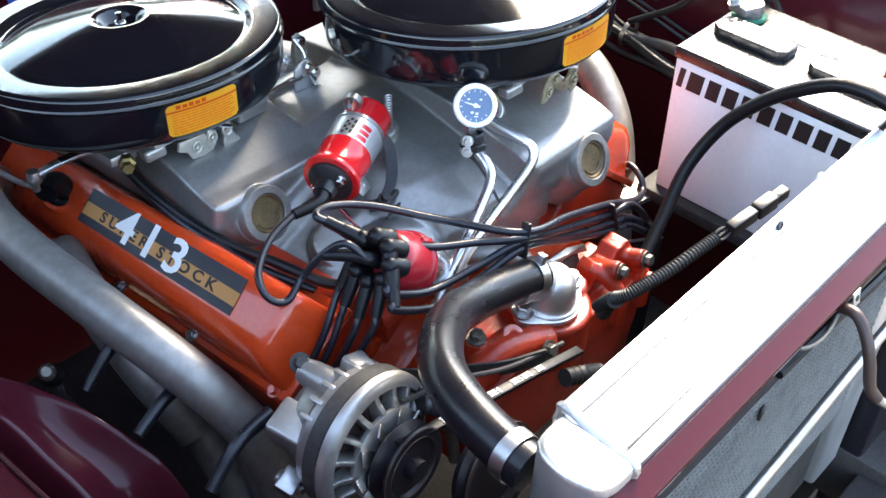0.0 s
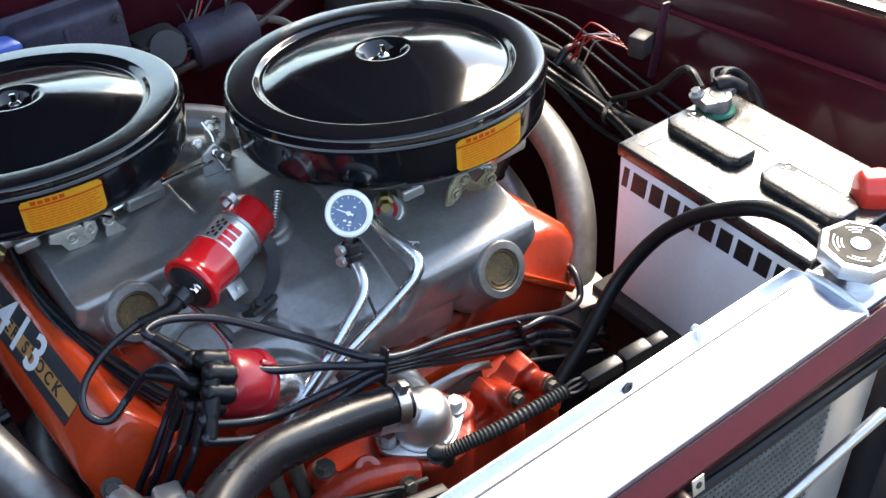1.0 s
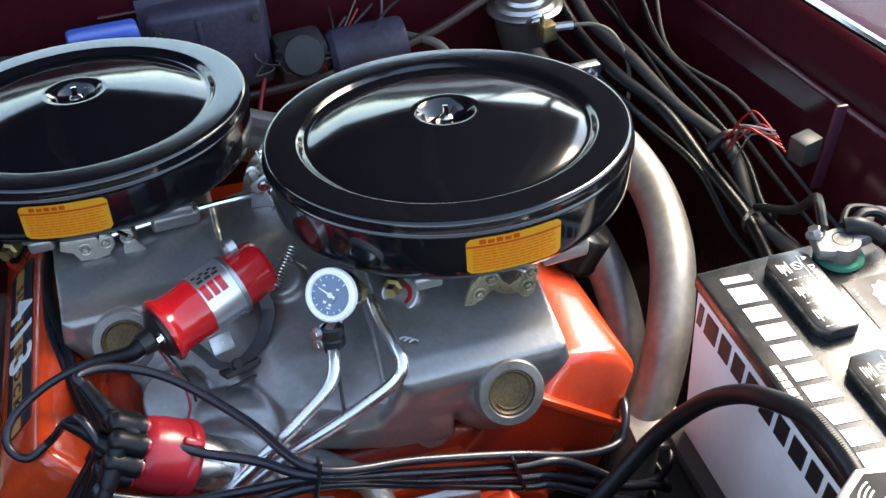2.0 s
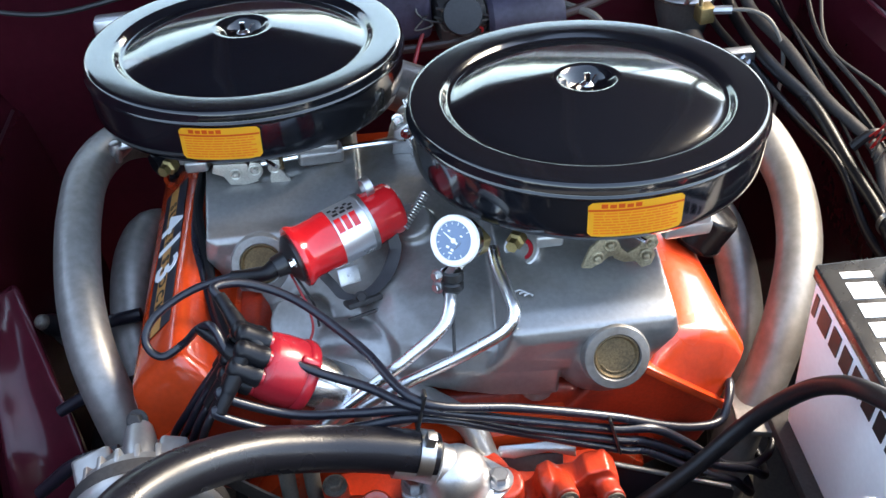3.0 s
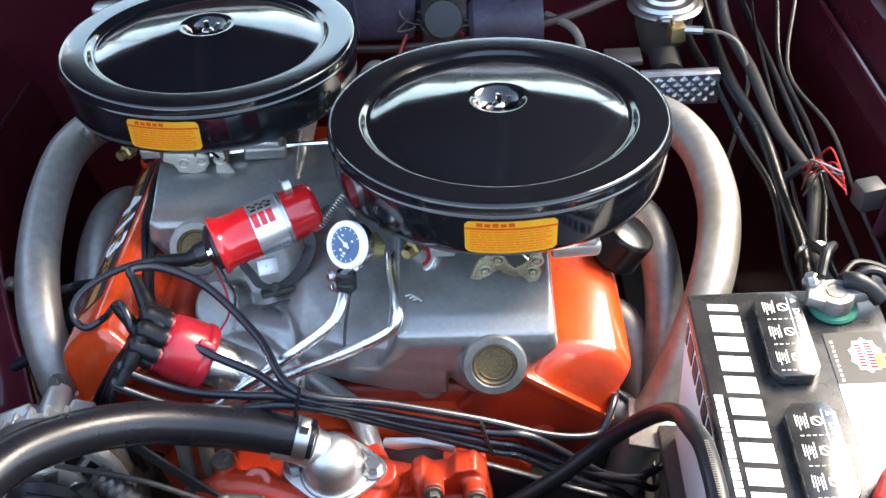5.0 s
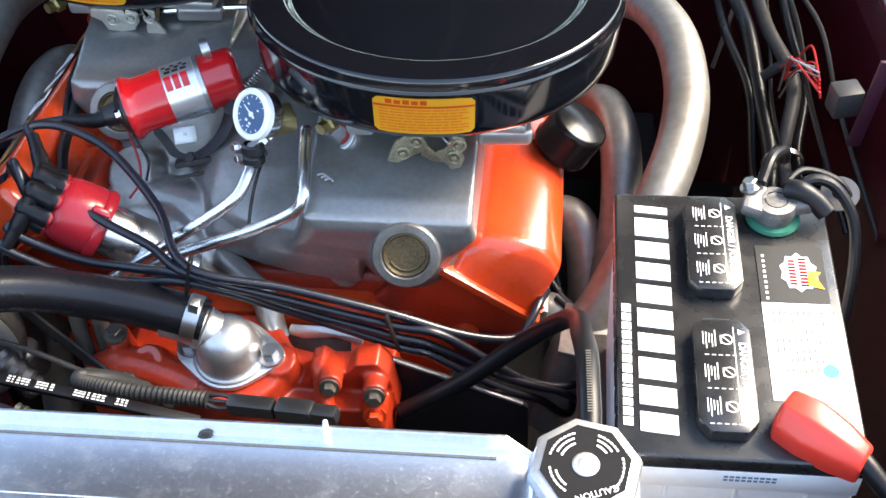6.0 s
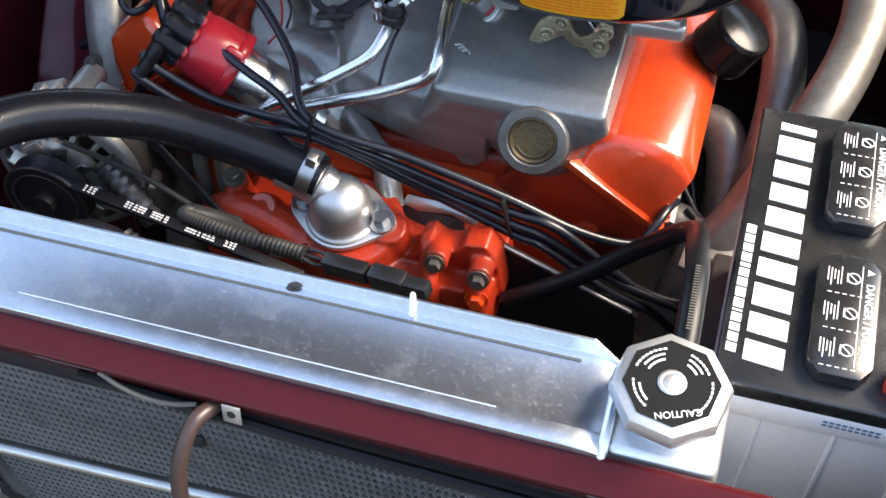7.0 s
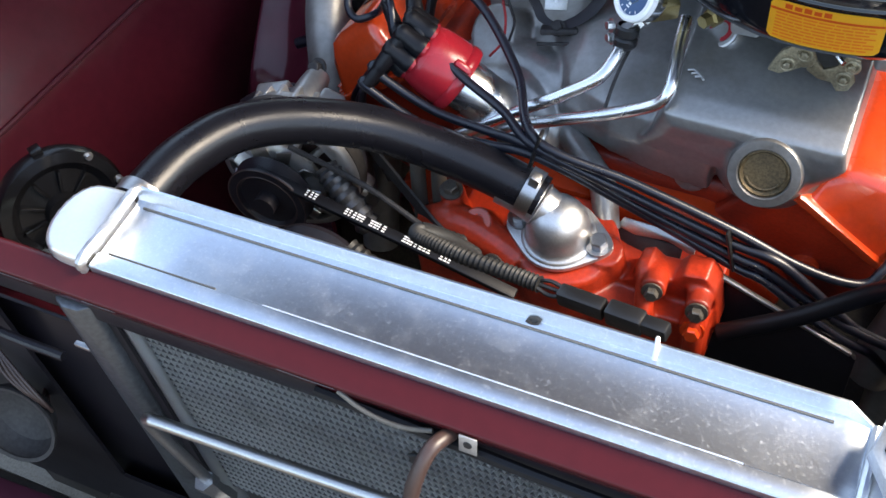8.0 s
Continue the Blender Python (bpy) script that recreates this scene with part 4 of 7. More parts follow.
part("vacuum_plug", lathe([(0.0125, -0.002), (0.011, 0.0006), (0.007, 0.0), (0, 0.0)], axis((0.108, 0.412, 0.785), (-0.35, -0.55, 0.75)), 20), RED_CAP, man, "red plug")
for k in range(3):
    part("cast_mark", tube([(0.093 + 0.004 * k, 0.366 - 0.003 * k, 0.7745), (0.098 + 0.004 * k, 0.367 - 0.003 * k, 0.7750), (0.103 + 0.003 * k, 0.364 - 0.003 * k, 0.7748)], 0.0011, 6), CAST, man)

# water pump housing, timing cover and the front of the block
wp = thing("water_pump_housing", "orange cast housing with bolts at the engine's front", "water pump", (0.03, 0.2, 0.50))
bm = loft([[Vector((x, y, z)) for x, z in ((-0.115, 0.50), (-0.115, 0.615), (-0.085, 0.640), (-0.03, 0.640), (0.02, 0.636), (0.09, 0.628), (0.13, 0.630), (0.165, 0.630), (0.168, 0.59), (0.15, 0.50))] for y in (0.208, 0.29)])
lathe([(0, -0.06), (0.054, -0.06), (0.049, -0.004), (0.046, 0.0), (0, 0.0)], axis((0.024, 0.243, 0.657), (0.0, -0.12, 1)), 36, bm)
lathe([(0, -0.05), (0.020, -0.05), (0.017, 0.0), (0, 0.0)], axis((0.0625, 0.240, 0.661), (0, -0.13, 1)), 24, bm)
# upright wall at the battery side, with a notch and two ribs
wall = [(0.080, 0.60), (0.080, 0.634), (0.090, 0.640), (0.094, 0.658), (0.104, 0.664), (0.114, 0.654), (0.128, 0.656), (0.136, 0.667), (0.156, 0.670), (0.166, 0.655), (0.172, 0.60)]
loft([[Vector((x, y, z)) for x, z in wall] for y in (0.232, 0.258)], bm)
for x in (0.10, 0.146):
    tube([(x, 0.245, 0.655), (x + 0.006, 0.222, 0.648), (x + 0.010, 0.205, 0.630), (x + 0.010, 0.204, 0.59)], 0.009, 14, 5, bm)
for x, y, z in ((0.156, 0.212, 0.655), (0.115, 0.217, 0.659), (0.155, 0.208, 0.632)):
    tube([(x - 0.004, y + 0.03, z - 0.012), (x, y - 0.004, z + 0.001)], 0.0115, 14, 4, bm)
# lumps at the alternator side
tube([(-0.11, 0.235, 0.635), (-0.08, 0.230, 0.655), (-0.045, 0.225, 0.650), (-0.01, 0.215, 0.640)], 0.018, 14, 5, bm)
tube([(-0.055, 0.26, 0.62), (-0.055, 0.228, 0.668)], 0.014, 16, 4, bm)
tube([(-0.090, 0.26, 0.62), (-0.090, 0.250, 0.674)], 0.012, 16, 4, bm)
casting(part("body", bm, ORANGE_GRIMY_SHADE, wp, "orange casting"), 0.0019, 6)
part("boss_ring", lathe([(0.0125, -0.004), (0.0125, 0.0005), (0.0105, 0.001), (0.0065, 0.0005), (0.0055, -0.002), (0, -0.002)], axis((-0.055, 0.2275, 0.6685), (0, -0.55, 0.8)), 24), ORANGE, wp)
bolt(wp, (0.156, 0.207, 0.6565), (0.1, -0.96, 0.25), 0.0066, DULL_BOLT)
bolt(wp, (0.115, 0.212, 0.6605), (0.1, -0.96, 0.25), 0.0062, DULL_BOLT)
bolt(wp, (0.155, 0.203, 0.633), (0.1, -0.96, 0.25), 0.0072, ORANGE)
bolt(wp, (-0.090, 0.2495, 0.674), (0, -0.15, 1), 0.0075, DULL_BOLT)
bolt(wp, (-0.030, 0.200, 0.650), (0, -0.9, 0.4), 0.007, DULL_BOLT)
part("cover_plate", loft([[Vector((x, y, z)) for x, z in ((0.158, 0.40), (0.158, 0.640), (0.164, 0.643), (0.286, 0.581), (0.292, 0.574), (0.292, 0.40))] for y in (0.258, 0.264)], bevel=0.0015), SATIN_BLACK_AND_SHADE, wp, "satin black bracket plate")
part("plate_edge", tube([(0.164, 0.2575, 0.6445), (0.220, 0.2575, 0.6165), (0.286, 0.2575, 0.5830)], 0.0022, 8), STEEL, wp, "bare bright edge of the plate")
part("lifting_tab", prism([(-0.038, -0.004), (-0.034, 0.006), (0.012, 0.010), (0.038, 0.004), (0.038, -0.005), (0.012, 0.0), (-0.02, -0.006)], pose(0.098, 0.282, 0.645, 50, 0, -8), 0.003, 0.0008), STEEL, wp, "bent steel tab")
part("tab_plate", box((0.062, 0.003, 0.034), pose(0.092, 0.274, 0.628, -25, 0, -6), 0.001), DARK, wp, "dark plate below the tab")
part("inlet_pipe", tube([(-0.020, 0.365, 0.668), (-0.004, 0.343, 0.675), (0.020, 0.320, 0.675), (0.040, 0.300, 0.672), (0.052, 0.275, 0.645)], 0.0125, 18), CAST, wp, "short aluminium bypass pipe")
# end wall of the block below the manifold
part("end_rail", loft([[Vector((x, y, z)) for y, z in ((0.334, 0.54), (0.338, 0.654), (0.345, 0.664), (0.368, 0.668), (0.375, 0.54))] for x in (-0.13, 0.0, 0.165)], bevel=0.004), ORANGE_GRIMY_SHADE, eng, "orange end wall of the block")

neckt = thing("thermostat_housing", "polished aluminium thermostat housing with a side outlet", "thermostat housing", (0.026, 0.243, 0.655))
fm = axis((0.024, 0.243, 0.662), (0.0, -0.13, 1))
out = []
for a in range(0, 360, 8):
    ca, sa = math.cos(radians(a)), math.sin(radians(a))
    k = 0.037 + 0.014 * abs(ca) ** 7
    out.append((k * ca, 0.037 * sa))
part("flange", prism(out, fm, 0.0065, 0.0015), SATIN, neckt)
dome = part("dome", lathe([(0.0345, 0.006), (0.0340, 0.0085), (0.0320, 0.0092), (0.0300, 0.0100), (0.0286, 0.015), (0.0280, 0.023), (0.0264, 0.0315), (0.0225, 0.0395), (0.016, 0.0450), (0.008, 0.0478), (0, 0.0485)], fm, 48), SATIN, neckt, "domed elbow", 80)
part("outlet", tube([(0.026, 0.242, 0.686), (0.016, 0.2435, 0.692), (0.004, 0.245, 0.700), (-0.012, 0.2463, 0.7075), (-0.03, 0.247, 0.713)], (0.0208, 0.0188), 32, 6), SATIN, dome, smooth=80)
part("outlet_bead", lathe([(0.019, -0.002), (0.0212, 0.0), (0.019, 0.002)], axis((0.006, 0.2450, 0.7000), (-0.92, 0.08, 0.40)), 32), SATIN, dome)
bolt(neckt, (0.0625, 0.240, 0.6695), (0, -0.13, 1), 0.0082)
bolt(neckt, (-0.0145, 0.246, 0.6695), (0, -0.13, 1), 0.0082)
neckt.location += Vector((-0.005, -0.001, -0.003))

hose = thing("radiator_hose", "fat black upper radiator hose from engine to radiator", "hose", (-0.15, 0.2, 0.70))
HOSE_LINE = [(0.002, 0.2455, 0.7035), (-0.020, 0.247, 0.711), (-0.055, 0.2485, 0.721), (-0.10, 0.246, 0.734), (-0.15, 0.233, 0.755), (-0.20, 0.202, 0.780), (-0.238, 0.164, 0.796), (-0.259, 0.118, 0.803), (-0.268, 0.072, 0.803), (-0.269, 0.046, 0.802)]
part("tube", tube(HOSE_LINE, 0.0205, 28, 7), HOSE, hose, smooth=80)
cl = axis((-0.009, 0.2463, 0.7073), (-0.95, 0.05, 0.32))
part("clamp", lathe([(0.0212, -0.0065), (0.0222, -0.0065), (0.0222, 0.0065), (0.0212, 0.0065)], cl, 36), STEEL, hose, "worm drive steel clamp")
part("clamp_screw", box((0.010, 0.014, 0.009), cl @ Matrix.Translation((0.004, 0.0245, 0)), 0.001), STEEL, hose)
cl = axis((-0.2685, 0.064, 0.803), (-0.06, -0.99, 0.0))
part("clamp", lathe([(0.0212, -0.0065), (0.0225, -0.0065), (0.0225, 0.0065), (0.0212, 0.0065)], cl, 36), STEEL, hose, "worm drive steel clamp")
part("clamp_screw", box((0.010, 0.012, 0.010), cl @ Matrix.Translation((0.020, -0.014, 0)), 0.001), STEEL, hose)

# ---- air cleaners ----
def air_cleaner(center, a0, a1, label):
    m = axis(center, (0.023, 0.118, 1), (0, 1, 0))
    # local: x to the right side, y to the rear
    x = Vector((1, 0, 0))
    z = Vector((0.023, 0.118, 1)).normalized()
    y = z.cross(x).normalized()
    x = y.cross(z)
    m = Matrix((x, y, z)).transposed().to_4x4()
    m.translation = center
    ob = thing("air_cleaner", label, "air cleaner", m @ Vector((0, 0, -0.062)), group="air cleaners over the carburettors")
    part("base_pan", lathe([(0.05, -0.062), (0.150, -0.0625), (0.165, -0.0605), (0.1695, -0.0575), (0.1718, -0.0525), (0.1728, -0.0460), (0.1733, -0.0400), (0.1747, -0.0160), (0.1746, -0.0138), (0.1735, -0.0135), (0.16, -0.0135)], m, 96), GLOSS_BLACK, ob, "gloss black base pan", 60)
    part("lid", lathe([(0.1735, -0.0125), (0.1764, -0.0122), (0.1769, -0.0113), (0.1766, -0.0103), (0.1757, -0.0092), (0.1752, -0.0080), (0.1750, -0.0022), (0.1744, 0.0004), (0.1731, 0.0020), (0.1712, 0.0028), (0.1690, 0.0030), (0.1680, 0.0030), (0.1450, 0.0030), (0.1438, 0.0029), (0.1428, 0.0025), (0.1405, 0.0012), (0.1375, -0.0024), (0.1350, -0.0040), (0.1322, -0.0036), (0.129, -0.0018), (0.10, 0.0050), (0.06, 0.0128), (0.034, 0.0172), (0.0300, 0.0176), (0.0275, 0.0165), (0.0225, 0.0095), (0.0185, 0.0030), (0.0150, 0.0015), (0, 0.0015)], m, 128), GLOSS_BLACK, ob, "gloss black conical lid", 80)
    nut = part("wing_nut", lathe([(0.0075, 0.0015), (0.0070, 0.010), (0.0045, 0.0125), (0.0032, 0.013), (0.003, 0.021), (0, 0.0215)], m, 16), CHROME, ob, "chrome wing nut")
    bm = bmesh.new()
    for s in (-1, 1):
        prism([(0, 0), (0.011, 0.005), (0.012, 0.011), (0.008, 0.012), (0.003, 0.007), (0, 0.007)], m @ pose(0, 0, 0.0035, 90, 0, 35 if s > 0 else 215) @ Matrix.Translation((0.004, 0, -0.001)), 0.002, bm=bm)
    part("wing", bm, CHROME, nut)
    # label: a curved strip on the wall
    def patch(t0, t1, z0, z1, r, material, name, parent, lab=""):
        bm = bmesh.new()
        k = 14
        top, bot = [], []
        for i in range(k + 1):
            a = radians(270 + t0 + (t1 - t0) * i / k)
            e = {0: 0.0042, 1: 0.0008, k - 1: 0.0008, k: 0.0042}.get(i, 0.0) if name == "label" else 0.0
            if name == "label" and i in (1, k - 1):
                a += radians(0.9 if i == k - 1 else -0.9)
            ra, rb = r + 0.058 * (z0 - e + 0.0138), r + 0.058 * (z1 + e + 0.0138)
            top.append(bm.verts.new(m @ Vector((ra * math.cos(a), ra * math.sin(a), z0 - e))))
            bot.append(bm.verts.new(m @ Vector((rb * math.cos(a), rb * math.sin(a), z1 + e))))
        for i in range(k):
            bm.faces.new((top[i], top[i + 1], bot[i + 1], bot[i]))
        bmesh.ops.solidify(bm, geom=bm.faces[:], thickness=0.0003)
        return part(name, bm, material, parent, lab)
    w = a1 - a0
    lab = patch(a0, a1, -0.0150, -0.0518, 0.1752, YELLOW, "label", ob, "orange yellow paper label")
    patch(a0 + 0.1, a1 - 0.1, -0.0225, -0.0246, 0.1756, ORANGE_PRINT, "rule", lab)
    for k in range(5):
        b = a0 + w * (0.13 + 0.085 * k)
        patch(b, b + w * 0.065, -0.0168 - 0.0006 * (k % 2), -0.0212, 0.1756, ORANGE_PRINT, "mark", lab)
    random.seed(5)
    for k in range(8):
        t = a0 + w * 0.06
        zz = -0.0262 - 0.0030 * k
        while t < a1 - w * 0.12:
            d = w * random.uniform(0.05, 0.14)
            patch(t, min(t + d, a1 - w * 0.06), zz, zz - 0.0014, 0.1756, ORANGE_LINE, "print_line", lab)
            t += d + w * 0.012
    return ob, m


_, mr = air_cleaner(Vector((0.192, 0.525, 0.876)), -12.0, 16.5, "round gloss black air cleaner with an orange label, by the battery")
_, ml = air_cleaner(Vector((-0.146, 0.734, 0.852)), -21.3, 5.6, "round gloss black air cleaner with an orange label, nearer the firewall")


def carburettor(m, label, plating, levers):
    ob = thing("carburettor", label, "carburettor", m @ Vector((0, 0, -0.11)), group="carburettors under the air cleaners")
    part("base", prism([(-0.085, -0.07), (0.085, -0.07), (0.085, 0.07), (-0.085, 0.07)], m @ Matrix.Translation((0, 0, -0.112)), 0.012, 0.003), CAST, ob, "aluminium base flange")
    part("bowl", prism([(-0.07, -0.085), (0.06, -0.09), (0.075, -0.05), (0.075, 0.07), (-0.07, 0.07)], m @ Matrix.Translation((0, 0, -0.098)), 0.030, 0.005), CAST, ob, "cast aluminium bowl")
    part("air_horn", lathe([(0.065, -0.07), (0.062, -0.055), (0.03, -0.055)], m, 32), CAST, ob)
    part("front_shelf", prism([(-0.062, -0.126), (0.092, -0.128), (0.094, -0.08), (-0.062, -0.08)], m @ Matrix.Translation((0, 0, -0.080)), 0.010, 0.003), CAST, ob)
    for dx, turn, outline, hole in levers:
        lv = part("throttle_lever", prism(outline, m @ pose(dx, -0.1325, -0.090, 90, turn, turn * 0.6), 0.004, 0.0010), plating, ob, "zinc plated throttle lever")
        hx, hy = hole
        hm2 = m @ pose(dx, -0.1325, -0.090, 90, turn, turn * 0.6) @ Matrix.Translation((hx, hy, 0.004))
        part("pivot", lathe([(0.0070, -0.002), (0.0070, 0.0012), (0.0058, 0.0018), (0.0046, 0.0012), (0.0042, -0.0012), (0.0, -0.0012)], hm2, 18), plating, lv)
        part("pivot_screw", lathe([(0.0034, -0.001), (0.0034, 0.003), (0.0022, 0.004), (0, 0.004)], hm2, 6), plating, lv)
    part("casting_lug", box((0.050, 0.022, 0.018), m @ pose(0.072, -0.112, -0.088, 6, 4, 10), 0.005, 3), CAST, ob)
    part("casting_lug", box((0.026, 0.018, 0.014), m @ pose(-0.058, -0.114, -0.086, 0, -6, -8), 0.004, 3), CAST, ob)
    part("screw", tube([m @ Vector((0.012, -0.128, -0.078)), m @ Vector((0.026, -0.144, -0.081))], 0.0024, 8), CHROME, ob)
    part("set_screw", tube([m @ Vector((0.030, -0.126, -0.078)), m @ Vector((0.031, -0.138, -0.088))], 0.0030, 8), BRONZE, ob)
    part("fuel_inlet", lathe([(0.009, 0.0), (0.009, 0.010), (0.006, 0.012), (0.006, 0.020), (0, 0.020)], m @ pose(-0.085, -0.105, -0.088, 90, 0, -30), 6), BRASS, ob)
    return ob


KNUCKLE = [(-0.016, -0.022), (-0.006, -0.022), (0.003, -0.014), (0.010, -0.007), (0.013, 0.004), (0.008, 0.013), (-0.004, 0.014), (-0.008, 0.006), (-0.013, 0.000), (-0.015, -0.010)]
DOGLEG = [(-0.022, 0.006), (-0.024, -0.002), (-0.018, -0.004), (-0.020, -0.010), (-0.010, -0.017), (0.001, -0.018), (0.006, -0.026), (0.015, -0.024), (0.020, -0.014), (0.017, -0.003), (0.021, 0.004), (0.012, 0.006), (0.003, -0.003), (-0.006, -0.007), (-0.012, 0.000), (-0.016, 0.008)]
LUG = [(-0.006, 0.012), (0.006, 0.010), (0.009, 0.000), (0.005, -0.008), (-0.003, -0.010), (-0.008, -0.003)]
TEAR = [(-0.005, 0.014), (0.006, 0.012), (0.007, -0.002), (0.014, -0.014), (0.010, -0.022), (0.000, -0.025), (-0.008, -0.020), (-0.007, -0.008), (-0.004, 0.002)]
PLATE = [(-0.022, 0.012), (0.012, 0.012), (0.016, 0.002), (0.024, -0.010), (0.010, -0.014), (-0.006, -0.013), (-0.012, -0.003), (-0.024, 0.002)]
carburettor(mr, "carburettor with tan plated linkage under the air cleaner by the battery", TAN_ZINC, [(-0.012, 14, KNUCKLE, (-0.004, -0.010)), (-0.004, -10, LUG, (0.0, 0.004)), (0.017, -6, DOGLEG, (0.011, -0.012)), (0.030, 12, LUG, (0.002, 0.002))])
carburettor(ml, "carburettor with pale grey linkage under the air cleaner near the firewall", PALE_ZINC, [(-0.018, 4, PLATE, (0.000, 0.0)), (0.024, -4, TEAR, (0.0, 0.004)), (0.002, 10, LUG, (0.0, 0.003))])

# throttle cross link between the carburettors
link = thing("throttle_link", "thin steel throttle rod with return springs between the carburettors", "linkage", (0.0, 0.6, 0.77))
part("rod", tube([(-0.16, 0.60, 0.778), (-0.05, 0.615, 0.778), (0.03, 0.622, 0.775)], 0.0032, 8), CHROME, link)
part("bracket", prism([(-0.02, 0), (0.02, 0), (0.016, 0.05), (0.004, 0.062), (-0.012, 0.05)], pose(0.030, 0.636, 0.725, 90, 0, 15), 0.004, 0.001), STEEL, link)
part("bellcrank", prism([(-0.012, -0.02), (0.014, -0.012), (0.016, 0.006), (0.0, 0.022), (-0.014, 0.008)], pose(0.018, 0.622, 0.775, 80, 10, -20), 0.004, 0.001), STEEL, link)
for x in (0.018, 0.028):
    bolt(link, (x, 0.612, 0.790 - (x - 0.018)), (-0.2, -0.9, 0.3), 0.004, CHROME, "clevis")


for x, y, z, w, h, turn in ((0.026, 0.640, 0.800, 0.016, 0.040, 10), (0.040, 0.655, 0.792, 0.012, 0.030, -25), (0.012, 0.650, 0.782, 0.020, 0.014, 35)):
    part("lever_plate", prism([(-w / 2, -h / 2), (w / 2, -h * 0.4), (w * 0.3, 0.0), (w / 2, h * 0.35), (0.0, h / 2), (-w * 0.4, h * 0.3)], pose(x, y, z, 80, 0, turn), 0.003, 0.0008), PALE_ZINC, link, "pale plated lever")
    bolt(link, (x, y - 0.004, z + h * 0.25), (-0.2, -0.9, 0.35), 0.0045, CHROME, "clevis")
    bolt(link, (x + 0.002, y - 0.004, z - h * 0.3), (-0.1, -0.9, 0.35), 0.004, STEEL, "clevis")
part("stay", tube([(0.020, 0.640, 0.815), (0.024, 0.628, 0.800), (0.020, 0.618, 0.782), (0.026, 0.612, 0.765)], 0.0022, 8), CHROME, link)


def spring(name, a, b, r, turns, label):
    a, b = Vector(a), Vector(b)
    m = axis(a, b - a)
    d = (b - a).length
    pts = [m @ Vector((r * math.cos(2 * math.pi * turns * t), r * math.sin(2 * math.pi * turns * t), d * t)) for t in np.linspace(0, 1, int(turns * 10))]
    return single(name, tube(pts, 0.0011, 6, smoothed=False), STEEL, label, "spring", a)


spring("return_spring", (0.000, 0.464, 0.784), (0.027, 0.492, 0.803), 0.0040, 13, "steel throttle return spring behind the coil")
spring("return_spring", (0.024, 0.600, 0.715), (0.026, 0.606, 0.765), 0.0045, 12, "steel throttle return spring below the link")

arm = thing("kickdown_lever", "polished kickdown lever reaching out from under the air cleaner", "lever", (-0.25, 0.66, 0.76))
lever = [(-0.305, 0.688, 0.757), (-0.285, 0.680, 0.766), (-0.262, 0.672, 0.772), (-0.235, 0.660, 0.776), (-0.205, 0.645, 0.780), (-0.17, 0.63, 0.782)]
part("arm", loft([[Vector(p) + Vector((0.3 * w, -w, 0.0)), Vector(p) + Vector((0.3 * w, -w, 0.004)), Vector(p) + Vector((-0.3 * w, w, 0.004)), Vector(p) + Vector((-0.3 * w, w, 0.0))] for p, w in zip(lever, (0.004, 0.005, 0.006, 0.009, 0.011, 0.012))], bevel=0.0008), PIPE, arm)
part("ball_joint", lathe([(0, 0.010), (0.006, 0.009), (0.0075, 0.004), (0.0075, -0.004), (0.004, -0.010), (0.004, -0.016), (0, -0.016)], Matrix.Translation((-0.305, 0.688, 0.757)), 16), STEEL, arm)
part("rod", tube([(-0.305, 0.688, 0.745), (-0.300, 0.75, 0.72), (-0.29, 0.85, 0.69), (-0.27, 0.96, 0.66)], 0.0035, 8), STEEL, arm)

# ---- ignition coil ----
coil = thing("ignition_coil", "red and silver cylindrical ignition coil in a steel bracket", "coil", (-0.06, 0.46, 0.745))
A0, A1 = Vector((-0.107, 0.4425, 0.7806)), Vector((-0.003, 0.489, 0.793))
cm = axis(A0, A1 - A0)
LEN = (A1 - A0).length
R0 = 0.0285
can = part("can", lathe([(0.0, 0.0), (0.022, 0.0), (R0 + 0.0022, 0.0005), (R0 + 0.0032, 0.003), (R0 + 0.0024, 0.006), (R0 + 0.0004, 0.009), (R0 - 0.001, 0.014), (R0 - 0.0008, 0.03), (R0, 0.034), (R0, LEN - 0.034), (R0 - 0.0012, LEN - 0.031), (R0 - 0.0014, LEN - 0.008), (R0 - 0.003, LEN - 0.003), (R0 - 0.007, LEN - 0.0004), (0, LEN)], cm, 56), RED, coil, "glossy red can", 60)
part("foil_label", lathe([(R0 + 0.0003, 0.042), (R0 + 0.0005, 0.0422), (R0 + 0.0005, 0.0748), (R0 + 0.0003, 0.075)], cm, 56), FOIL, can, "silver foil label")
# red and black marks on the label
up = (cm.inverted().to_3x3() @ Vector((-0.1, -0.45, 0.88)))
ang0 = math.degrees(math.atan2(up.y, up.x))
def ring_patch(a0, a1, z0, z1, material, name):
    return part(name, lathe([(R0 + 0.0008, z0), (R0 + 0.0008, z1)], cm, 10, None, ang0 + a0, a1 - a0), material, can)
for k, (z0, z1) in enumerate(((0.0440, 0.0515), (0.0525, 0.0595), (0.0605, 0.0680))):
    ring_patch(-6, 24, z0, z1 - 0.001, RED, "mark")
for k in range(6):
    ring_patch(-34 + 7 * (k % 2), -28 + 7 * (k % 2), 0.0445 + 0.0042 * k, 0.0485 + 0.0042 * k, BLACK_PRINT, "check")
for k in range(3):
    ring_patch(-18, -12, 0.046 + 0.008 * k, 0.052 + 0.008 * k, BLACK_PRINT, "print_line")
part("strap", lathe([(R0 + 0.0004, 0.0745), (R0 + 0.0016, 0.0750), (R0 + 0.0016, 0.0790), (R0 + 0.0004, 0.0795)], cm, 48), STEEL, coil, "steel band")
